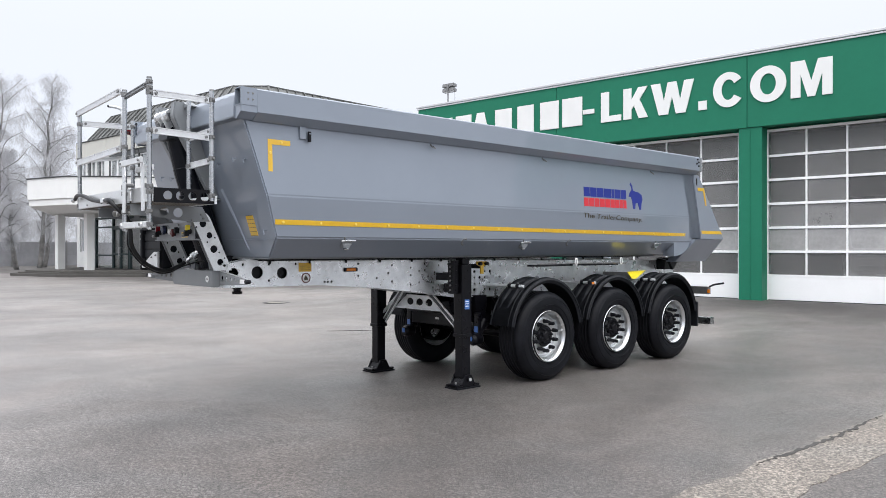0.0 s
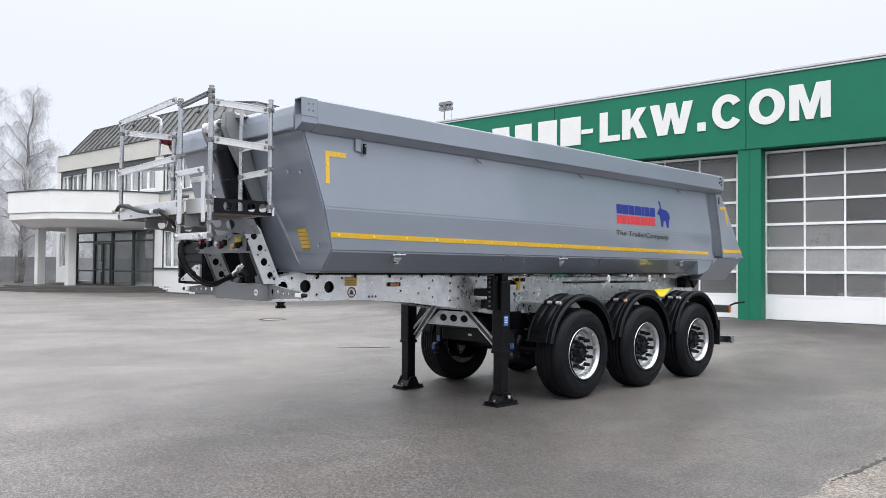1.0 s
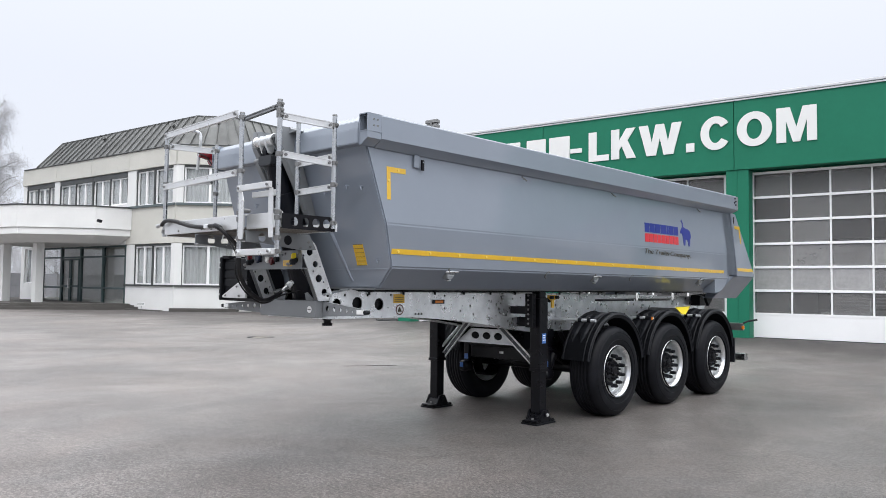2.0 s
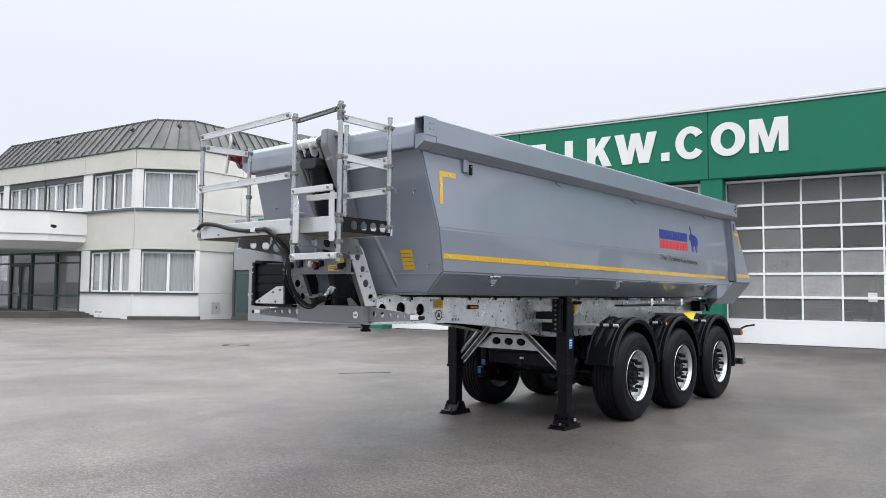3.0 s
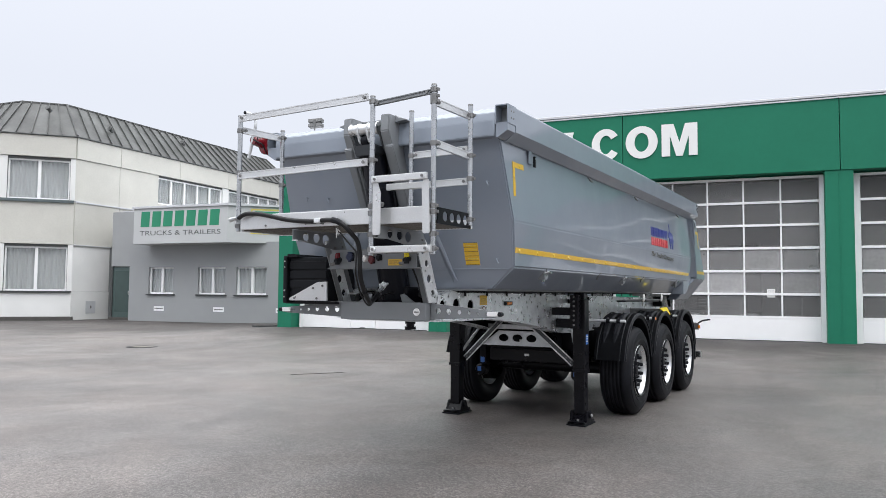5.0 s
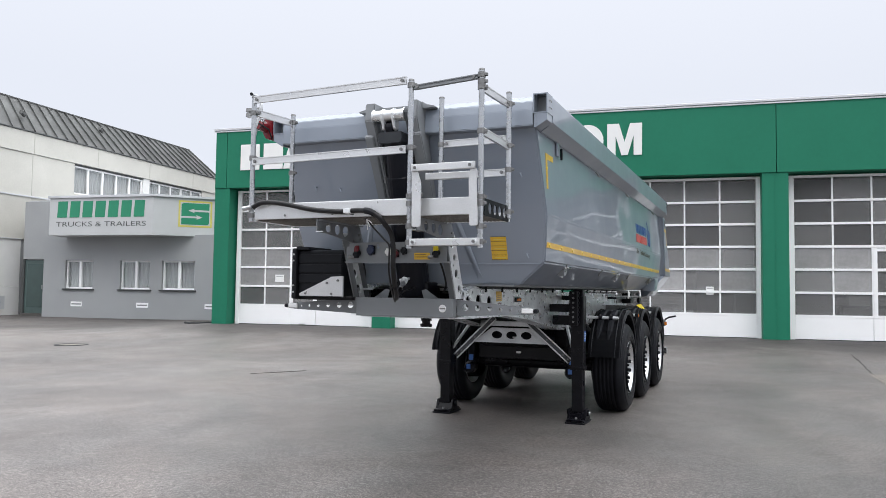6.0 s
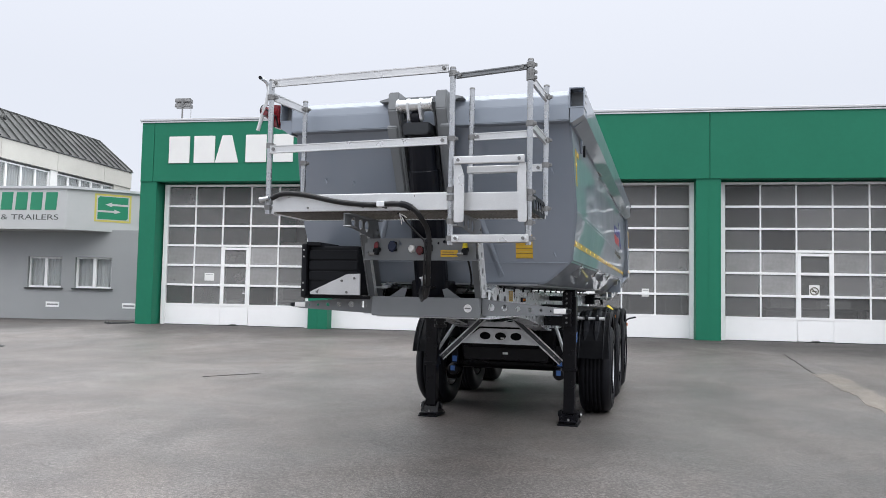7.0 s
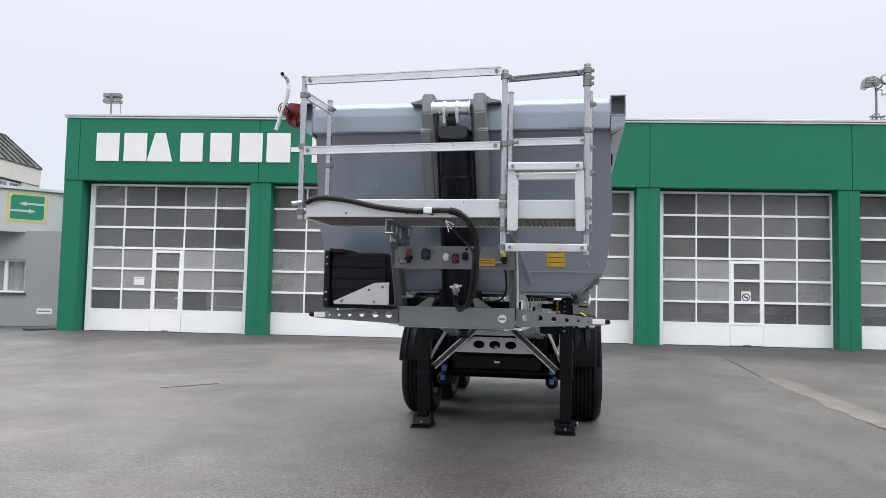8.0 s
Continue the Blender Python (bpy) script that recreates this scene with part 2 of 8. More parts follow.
GRATE = material("dull_grating_steel", (0.17, 0.155, 0.14), 0.6, metal=0.5, spot=0.2, spot_size=12)
EMBLEM_YELLOW = material("faded_yellow_print", (0.62, 0.55, 0.13), 0.5, spot=0.06)
HOSE = material("black_hose_rubber", (0.007, 0.007, 0.008), 0.42, spec=0.35, spot=0.1, spot_size=15)
YELLOW = material("yellow_marking_tape", (0.72, 0.43, 0.015), 0.35, coat=0.8, spot=0.05, spot_size=15)
YELLOW_REF = material("yellow_reflector_dot", (0.85, 0.62, 0.12), 0.2, spot=0.03)
YELLOW_PLAIN = material("yellow_plastic", (0.78, 0.62, 0.02), 0.4, spot=0.05)
PRINT_DARK = material("dark_print", (0.06, 0.05, 0.03), 0.5)
BLUE = material("blue_print", (0.012, 0.025, 0.25), 0.35, coat=0.7)
RED = material("red_print", (0.62, 0.03, 0.045), 0.35, coat=0.7)
BLUE_STK = material("blue_sticker", (0.06, 0.16, 0.45), 0.35)
RED_LENS = material("red_lens", (0.16, 0.006, 0.012), 0.25, coat=0.5)
ORANGE_LENS = material("orange_lens", (0.75, 0.22, 0.02), 0.2, coat=0.5)
WHITE = material("white_paint", (0.80, 0.80, 0.79), 0.45, spot=0.03, spot_size=1.5)
WHITE_REF = material("white_reflector", (0.85, 0.85, 0.85), 0.25)
DOOR_WHITE = material("white_door_panel", (0.93, 0.93, 0.935), 0.4, spot=0.03, spot_size=0.7, fine=0.015, fine_size=30)
FRAME_WHITE = material("white_aluminium_frame", (0.93, 0.93, 0.935), 0.4, spot=0.03, spot_size=2)
GREEN = material("green_cladding", (0.017, 0.172, 0.103), 0.55, spec=0.2, spot=0.05, spot_size=0.5, fine=0.02, fine_size=8, rough_var=0.06)
GREEN_SIGN = material("green_sign_print", (0.02, 0.24, 0.13), 0.45, spot=0.04)
COPING = material("pale_metal_coping", (0.62, 0.63, 0.65), 0.45, metal=0.3, spot=0.08, spot_size=1.5)
RENDER_CREAM = material("cream_wall_panel", (0.575, 0.565, 0.52), 0.7, spot=0.06, spot_size=0.6, fine=0.03, fine_size=15, bump=0.15, bump_size=60, vary=0.02)
RENDER_WHITE = material("white_wall_render", (0.76, 0.76, 0.75), 0.75, spot=0.05, spot_size=0.7, fine=0.03, fine_size=25, bump=0.2, bump_size=70)
RENDER_GREY = material("grey_wall_render", (0.335, 0.345, 0.352), 0.8, spot=0.05, spot_size=0.6, fine=0.05, fine_size=30, bump=0.25, bump_size=80)
SIGN_PALE = material("pale_sign_panel", (0.52, 0.53, 0.535), 0.5, spot=0.04, spot_size=0.8)
ROOF_METAL = material("weathered_roof_metal", (0.098, 0.10, 0.098), 0.55, metal=0.25, spot=0.25, spot_size=0.9, fine=0.08, fine_size=9, rough_var=0.12, vary=0.10)
TEAL_FRAME = material("dark_teal_frame", (0.04, 0.068, 0.07), 0.45, spot=0.08)
DARK_FRAME = material("dark_grey_frame", (0.07, 0.075, 0.075), 0.5, spot=0.08)
GREEN_PANE = material("dark_green_glass", (0.045, 0.075, 0.07), 0.12, spot=0.08)
GREEN_DOOR = material("grey_green_door", (0.065, 0.10, 0.095), 0.5, spot=0.06)
LEDGE = material("blue_grey_ledge", (0.10, 0.125, 0.13), 0.5, metal=0.2, spot=0.12, spot_size=2)
SILL = material("slate_sill", (0.05, 0.052, 0.055), 0.6, spot=0.1)
CURTAIN = material("pale_curtain", (0.46, 0.47, 0.48), 0.9, spot=0.05, spot_size=2)
ROOM = material("room_wall", (0.5, 0.5, 0.49), 0.9, spot=0.05)
HALL_IN = material("hall_inside_wall", (0.6, 0.6, 0.6), 0.9, spot=0.08)
HALL_FLOOR = material("hall_floor", (0.32, 0.32, 0.32), 0.7, spot=0.12)
GLASS = glass_material("window_glass", (0.94, 0.96, 0.96), 1.52)
GLASS_DOOR = acrylic_material("door_pane_acrylic", (0.74, 0.87), 0.16, 0.50)
GLASS_HALF = acrylic_material("half_clear_door_pane", (0.28, 0.62), 0.2, 0.52)
GLASS_CLEAR = acrylic_material("clear_door_pane", (0.18, 0.45), 0.12, 0.32)
STONE = material("grey_step_stone", (0.075, 0.07, 0.065), 0.8, spot=0.15, spot_size=2, bump=0.3)
BARK = material("birch_bark", (0.17, 0.165, 0.16), 0.9, spot=0.45, spot_size=3, bump=0.4, bump_size=20)
MAST_GREY = material("mast_grey_metal", (0.20, 0.20, 0.21), 0.5, metal=0.4, spot=0.1)
FROST = material("frosted_twigs", (0.47, 0.47, 0.49), 0.9, spot=0.12, spot_size=0.8)
GREY_FENCE = material("weathered_fence_board", (0.25, 0.25, 0.265), 0.85, spot=0.15, spot_size=1, vary=0.12)


# ---- building helpers ----
def link(name, bm, mat, parent=None, label="", smooth=False):
    me = bpy.data.meshes.new(name)
    bm.to_mesh(me)
    bm.free()
    me.materials.append(mat)
    if smooth:
        for p in me.polygons:
            p.use_smooth = True
    ob = new(name, me)
    if parent:
        ob.parent = parent
    if label:
        ob["label"] = label
    return ob


def part(name, bm, mat, parent, label="", smooth=False):
    return link(name, bm, mat, parent, label, smooth)


def thing(name, label, category, m=None, group=""):
    ob = new(name)
    ob.empty_display_size = 0.2
    if m is not None:
        ob.matrix_basis = m
    return tagged(ob, label, category, group)


def box(x0, x1, y0, y1, z0, z1, bevel=0.0, bm=None):
    bm = bm or bmesh.new()
    v = [bm.verts.new((x, y, z)) for z in (z0, z1) for y in (y0, y1) for x in (x0, x1)]
    fs = [bm.faces.new([v[i] for i in q]) for q in ((0, 2, 3, 1), (4, 5, 7, 6), (0, 1, 5, 4), (2, 6, 7, 3), (0, 4, 6, 2), (1, 3, 7, 5))]
    if bevel:
        es = {e for f in fs for e in f.edges}
        bmesh.ops.bevel(bm, geom=list(es), offset=bevel, segments=2, affect="EDGES", profile=0.6)
    return bm


def prism(pts, a, b, axis="y", bm=None, bevel=0.0):
    """A polygon drawn out from a to b along an axis. pts: (x, z) for y, (y, z) for x, (x, y) for z."""
    bm = bm or bmesh.new()
    def at(p, h):
        return (p[0], h, p[1]) if axis == "y" else (h, p[0], p[1]) if axis == "x" else (p[0], p[1], h)
    va, vb = [bm.verts.new(at(p, a)) for p in pts], [bm.verts.new(at(p, b)) for p in pts]
    k = len(pts)
    fs = [bm.faces.new(va), bm.faces.new(vb[::-1])]
    for i in range(k):
        fs.append(bm.faces.new((va[i], vb[i], vb[(i + 1) % k], va[(i + 1) % k])))
    bmesh.ops.recalc_face_normals(bm, faces=fs)
    if bevel:
        bmesh.ops.bevel(bm, geom=list({e for f in fs for e in f.edges}), offset=bevel, segments=2, affect="EDGES")
    return bm


def tube(points, radius, bm=None, sides=10, closed=True):
    """A round bar through the points."""
    bm = bm or bmesh.new()
    pts = [Vector(p) for p in points]
    rings = []
    ref = Vector((0.13, 0.27, 0.95)).normalized()
    for i, p in enumerate(pts):
        d = (pts[min(i + 1, len(pts) - 1)] - pts[max(i - 1, 0)]).normalized()
        if abs(d.dot(ref)) > 0.95:
            u = d.cross(Vector((1, 0.1, 0))).normalized()
        else:
            u = d.cross(ref).normalized()
        w = d.cross(u)
        if rings:
            # keep the rings from twisting
            prev = (rings[-1][0].co - pts[i - 1]).normalized()
            u = (prev - d * prev.dot(d)).normalized()
            w = d.cross(u)
        r = radius[i] if isinstance(radius, (list, tuple)) else radius
        rings.append([bm.verts.new(p + (u * math.cos(a) + w * math.sin(a)) * r) for a in [2 * math.pi * k / sides for k in range(sides)]])
    for a, b in zip(rings, rings[1:]):
        for k in range(sides):
            bm.faces.new((a[k], a[(k + 1) % sides], b[(k + 1) % sides], b[k]))
    if closed:
        bm.faces.new(rings[0][::-1])
        bm.faces.new(rings[-1])
    return bm


def curve_points(ctrl, steps=8):
    """A smooth line through control points (Catmull-Rom)."""
    c = [Vector(p) for p in ctrl]
    c = [c[0] * 2 - c[1]] + c + [c[-1] * 2 - c[-2]]
    out = []
    for i in range(1, len(c) - 2):
        for k in range(steps):
            t = k / steps
            a, b, d, e = c[i - 1], c[i], c[i + 1], c[i + 2]
            out.append(0.5 * ((2 * b) + (d - a) * t + (2 * a - 5 * b + 4 * d - e) * t * t + (3 * b - a - 3 * d + e) * t ** 3))
    out.append(c[-2])
    return out


def lathe(profile, sides=40, bm=None, axis="x", centre=(0, 0, 0)):
    """A ring surface: profile of (along, radius) turned round an axis."""
    bm = bm or bmesh.new()
    rings = []
    for h, r in profile:
        ring = []
        for k in range(sides):
            a = 2 * math.pi * k / sides
            c, s = r * math.cos(a), r * math.sin(a)
            p = (h, c, s) if axis == "x" else (c, h, s) if axis == "y" else (c, s, h)
            ring.append(bm.verts.new(Vector(p) + Vector(centre)))
        rings.append(ring)
    for a, b in zip(rings, rings[1:]):
        for k in range(sides):
            bm.faces.new((a[k], b[k], b[(k + 1) % sides], a[(k + 1) % sides]))
    bmesh.ops.recalc_face_normals(bm, faces=bm.faces)
    return bm


def holed_plate(outline, holes, thick, to_world, bm=None, sides=16):
    """A flat plate with round holes through it. outline: convex or not, in plane coordinates; to_world maps (a, b, depth) to a place."""
    from mathutils.geometry import delaunay_2d_cdt
    bm = bm or bmesh.new()
    pts, edges = [], []
    def loop(seq):
        s = len(pts)
        pts.extend(Vector(p) for p in seq)
        edges.extend((s + i, s + (i + 1) % len(seq)) for i in range(len(seq)))
    loop(outline)
    for cx, cy, r, *ry in holes:
        q = ry[0] if ry else r
        loop([(cx + r * math.cos(2 * math.pi * k / sides), cy + q * math.sin(2 * math.pi * k / sides)) for k in range(sides)])
    vs, es, fs, *_ = delaunay_2d_cdt(pts, edges, [], 0, 1e-5)
    def inside(c, poly):
        hit = False
        for i in range(len(poly)):
            (x0, y0), (x1, y1) = poly[i], poly[i - 1]
            if (y0 > c.y) != (y1 > c.y) and c.x < (x1 - x0) * (c.y - y0) / (y1 - y0) + x0:
                hit = not hit
        return hit
    keep = []
    for f in fs:
        c = sum((vs[i] for i in f), Vector((0, 0))) / len(f)
        if not inside(c, outline):
            continue
        if any(((c.x - h[0]) / h[2]) ** 2 + ((c.y - h[1]) / (h[3] if len(h) > 3 else h[2])) ** 2 < 0.98 for h in holes):
            continue
        keep.append(f)
    front = [bm.verts.new(to_world(v.x, v.y, 0)) for v in vs]
    back = [bm.verts.new(to_world(v.x, v.y, thick)) for v in vs]
    count = {}
    for f in keep:
        bm.faces.new([front[i] for i in f])
        bm.faces.new([back[i] for i in reversed(f)])
        for i in range(len(f)):
            count.setdefault(frozenset((f[i], f[(i + 1) % len(f)])), []).append((f[i], f[(i + 1) % len(f)]))
    for pair in count.values():
        if len(pair) == 1:
            a, b = pair[0]
            bm.faces.new((front[b], front[a], back[a], back[b]))
    bmesh.ops.delete(bm, geom=[v for v in bm.verts if not v.link_faces], context="VERTS")
    bmesh.ops.recalc_face_normals(bm, faces=bm.faces)
    return bm


def text_mesh(body, height, width, depth, bold=0.0):
    """Raised letters, scaled to a width and a height of the capitals, standing in the x z plane with the face to -y; left foot at the origin."""
    cu = bpy.data.curves.new("letters", "FONT")
    cu.body = body
    cu.offset = bold
    cu.extrude = 0.02
    cu.resolution_u = 4
    tmp = bpy.data.objects.new("letters", cu)
    scene.collection.objects.link(tmp)
    bpy.context.view_layer.update()
    me = bpy.data.meshes.new_from_object(tmp.evaluated_get(bpy.context.evaluated_depsgraph_get()))
    bpy.data.objects.remove(tmp)
    bpy.data.curves.remove(cu)
    bm = bmesh.new()
    bm.from_mesh(me)
    bpy.data.meshes.remove(me)
    xs, ys = [v.co.x for v in bm.verts], [v.co.y for v in bm.verts]
    x0, x1, y0, y1 = min(xs), max(xs), min(ys), max(ys)
    for v in bm.verts:
        v.co = Vector(((v.co.x - x0) / (x1 - x0) * width, -depth if v.co.z > 0 else 0.0, (v.co.y - y0) / (y1 - y0) * height))
    return bm


def structure(ob, label, category):
    return tagged(ob, label, category, kind="structure")


def placed(dx, dy, dz, scale, yaw):
    """The frame of a building: its plan turned, scaled and moved about one point of the yard."""
    centre = Matrix.Translation((-2.5, -1.5, 1.4))
    return Matrix.Translation((dx, dy, dz)) @ centre @ Matrix.Rotation(radians(yaw), 4, "Z") @ Matrix.Scale(scale, 4) @ centre.inverted()


HALL_FRAME = placed(0.407, 0.225, 0.029, 0.9575, 1.2)
ANNEXE_FRAME = placed(0.76, 1.736, 0.052, 1.0618, 2.93)
OFFICE_FRAME = placed(0.326, 0.651, 0.083, 1.1156, 1.15)


# ---- ground ----
def smooth(t):
    t = min(1.0, max(0.0, t))
    return t * t * (3 - 2 * t)


def level(x, y):
    """Height of the yard: flat round the trailer, a dish at the drain, rising to the buildings."""
    rise = 0.17 * smooth((y - 11) / 8) * smooth((x + 23.5) / 4.5) - 0.06 * smooth((-x - 21) / 6)
    dip = -0.11 * math.exp(-((x + 18.2) ** 2 + (y - 12.6) ** 2) / 32)
    return rise + dip * (1 - smooth((y - 15) / 5))


def grid_lines(lo, hi, step):
    n = round((hi - lo) / step)
    return [-700, -300, -140] + [lo + i * step for i in range(n + 1)] + [140, 300, 700]


def ground_sheet():
    xs, ys = grid_lines(-70, 30, 1.0), grid_lines(-20, 40, 1.0)
    bm = bmesh.new()
    rows = [[bm.verts.new((x, y, level(x, y))) for x in xs] for y in ys]
    for a, b in zip(rows, rows[1:]):
        for i in range(len(xs) - 1):
            bm.faces.new((a[i], a[i + 1], b[i + 1], b[i]))
    return structure(link("ground", bm, ASPHALT, smooth=True), "worn damp grey asphalt yard with pale drifts", "ground")


def ground_strip(name, left, right, mat, lift, label, category):
    """A band laid on the yard between two lines of (x, y)."""
    bm = bmesh.new()
    a = [bm.verts.new((x, y, level(x, y) + lift)) for x, y in left]
    b = [bm.verts.new((x, y, level(x, y) + lift)) for x, y in right]
    lo = [bm.verts.new((v.co.x, v.co.y, v.co.z - 0.03)) for v in a]
    ro = [bm.verts.new((v.co.x, v.co.y, v.co.z - 0.03)) for v in b]
    for i in range(len(a) - 1):
        bm.faces.new((a[i], b[i], b[i + 1], a[i + 1]))
        bm.faces.new((lo[i], a[i], a[i + 1], lo[i + 1]))
        bm.faces.new((b[i], ro[i], ro[i + 1], b[i + 1]))
    bmesh.ops.recalc_face_normals(bm, faces=bm.faces)
    return structure(link(name, bm, mat), label, category)


ground_sheet()
rng = random.Random(4)


def edge_x(y):
    return -2.19 + 0.1 * y


strip_y = [-14 + 0.15 * i for i in range(178)]
strip_left = [(edge_x(y) + 0.10 * noise.noise((0, y * 1.1, 3)) + rng.uniform(-0.025, 0.025), y) for y in strip_y]
strip_right = [(edge_x(y) + (0.5 - 0.014 * max(0, y - 4.5)) + 0.08 * noise.noise((5, y * 0.9, 3)) + rng.uniform(-0.03, 0.03), y) for y in strip_y]
ground_strip("pavement_strip", strip_left, strip_right, AGGREGATE, 0.005, "pale weathered concrete strip let into the asphalt", "pavement")


def crack(points, width, seed, label):
    r = random.Random(seed)
    line = curve_points([(x, y, 0) for x, y in points], 14)
    left, right = [], []
    for i, p in enumerate(line):
        w = width * (0.35 + r.random()) * min(1, 4 * i / len(line), 4 * (len(line) - 1 - i) / len(line))
        q = (p.x + r.uniform(-0.02, 0.02), p.y + r.uniform(-0.02, 0.02))
        d = (line[min(i + 1, len(line) - 1)] - line[max(0, i - 1)]).normalized()
        left.append((q[0] - d.y * w, q[1] + d.x * w))
        right.append((q[0] + d.y * w, q[1] - d.x * w))
    return ground_strip("crack", left, right, TAR, 0.008, label, "crack")


crack([(-0.95, 12.2), (-0.82, 13.7), (-0.72, 14.7), (-0.62, 15.9)], 0.012, 1, "dark crack running on from the concrete strip")
crack([(-1.68, 5.1), (-1.6, 5.6), (-1.5, 6.3), (-1.46, 6.7), (-1.41, 7.5)], 0.02, 2, "dark joint along the concrete strip")
crack([(-10.67, 8.54), (-10.4, 8.85), (-10.06, 9.29)], 0.0022, 3, "short dark crack in the asphalt")


def manhole():
    t = thing("manhole_cover", "round grey iron manhole cover in a pale concrete ring", "manhole", pose(-18.34, 12.8, level(-18.34, 12.8)) @ Matrix.Scale(0.86, 4))
    part("rim", lathe([(0.0, 0.46), (0.012, 0.45), (0.012, 0.345), (0.004, 0.34)], 32, axis="z"), BLACK, t)
    bm = lathe([(0.0, 0.32), (0.008, 0.31), (0.008, 0.27), (0.004, 0.265), (0.004, 0.18), (0.009, 0.175), (0.009, 0.001)], 32, axis="z")
    part("lid", bm, CONCRETE, t)


manhole()


def kerb_slab():
    t = thing("kerb_slab", "low dark worn concrete slab lying at the hall corner", "slab", pose(-19.40, 18.88, level(-19.4, 19.1) - 0.005, 0, 0, 58))
    part("slab", box(0, 0.78, 0.0, 0.45, 0.0, 0.055, 0.012), SILL, t)
    for k in range(4):
        part("rib", box(0.01, 0.77, 0.04 + 0.105 * k, 0.085 + 0.105 * k, 0.05, 0.066, 0.004), STONE, t)


kerb_slab()


# ---- workshop hall ----
HALL_Y, DOOR_Y, HALL_END = 20.35, 20.82, 10.5
PILASTERS = [(-19.55, -18.97), (-13.64, -13.0), (-7.56, -6.95), (-1.94, -1.25), (3.90, 4.52), (9.85, 10.5)]
hall = thing("workshop_building", "long flat-roofed workshop hall with green cladding and white sectional doors", "building", HALL_FRAME)


GLYPHS = {
    "L": [(0, 0), (1, 0), (1, 0.2), (0.4, 0.2), (0.4, 1), (0, 1)],
    "K": [(0, 0), (0.33, 0), (0.33, 0.3), (0.43, 0.42), (0.63, 0), (1, 0), (0.66, 0.6), (0.98, 1), (0.61, 1), (0.33, 0.62), (0.33, 1), (0, 1)],
    "W": [(0.19, 0), (0.41, 0), (0.5, 0.55), (0.59, 0), (0.81, 0), (1, 1), (0.78, 1), (0.69, 0.42), (0.6, 1), (0.4, 1), (0.31, 0.42), (0.22, 1), (0, 1)],
    "M": [(0, 0), (0.24, 0), (0.24, 0.62), (0.41, 0), (0.59, 0), (0.76, 0.62), (0.76, 0), (1, 0), (1, 1), (0.66, 1), (0.5, 0.42), (0.34, 1), (0, 1)],
}


def ring_outline(opening, rx, ry):
    """Heavy round letter: outer ellipse out and inner ellipse back; opening in degrees to the right."""
    n = 28
    out, inn = [], []
    for k in range(n + 1):
        a = radians(opening + (360 - 2 * opening) * k / n)
        out.append((0.5 + 0.5 * math.cos(a), 0.5 + 0.515 * math.sin(a)))
        inn.append((0.5 + rx * math.cos(a), 0.5 + ry * math.sin(a)))
    return out, inn


def heavy_letter(ch, x0, x1, z0, z1, y, mat, parent):
    """A raised block letter on the fascia."""
    def place(p):
        return (x0 + p[0] * (x1 - x0), z0 + p[1] * (z1 - z0))
    if ch in "CO":
        out, inn = ring_outline(34 if ch == "C" else 0, 0.22, 0.30)
        bm = bmesh.new()
        rows = [[bm.verts.new((place(p)[0], yy, place(p)[1])) for p in side] for side in (out, inn) for yy in (y - 0.03, y)]
        of, ob_, nf, nb = rows
        for k in range(len(out) - 1):
            bm.faces.new((of[k], of[k + 1], nf[k + 1], nf[k]))
            bm.faces.new((of[k], ob_[k], ob_[k + 1], of[k + 1]))
            bm.faces.new((nf[k], nf[k + 1], nb[k + 1], nb[k]))
        if ch == "C":
            for k in (0, -1):
                bm.faces.new((of[k], nf[k], nb[k], ob_[k]))
        bmesh.ops.recalc_face_normals(bm, faces=bm.faces)
    else:
        bm = prism([place(p) for p in GLYPHS[ch]], y - 0.03, y)
    return part("letter", bm, mat, parent)


def clear_copy(mesh, mat):
    """The same pane with less haze, as in the lower rows."""
    me = mesh.copy()
    me.materials.clear()
    me.materials.append(mat)
    return me


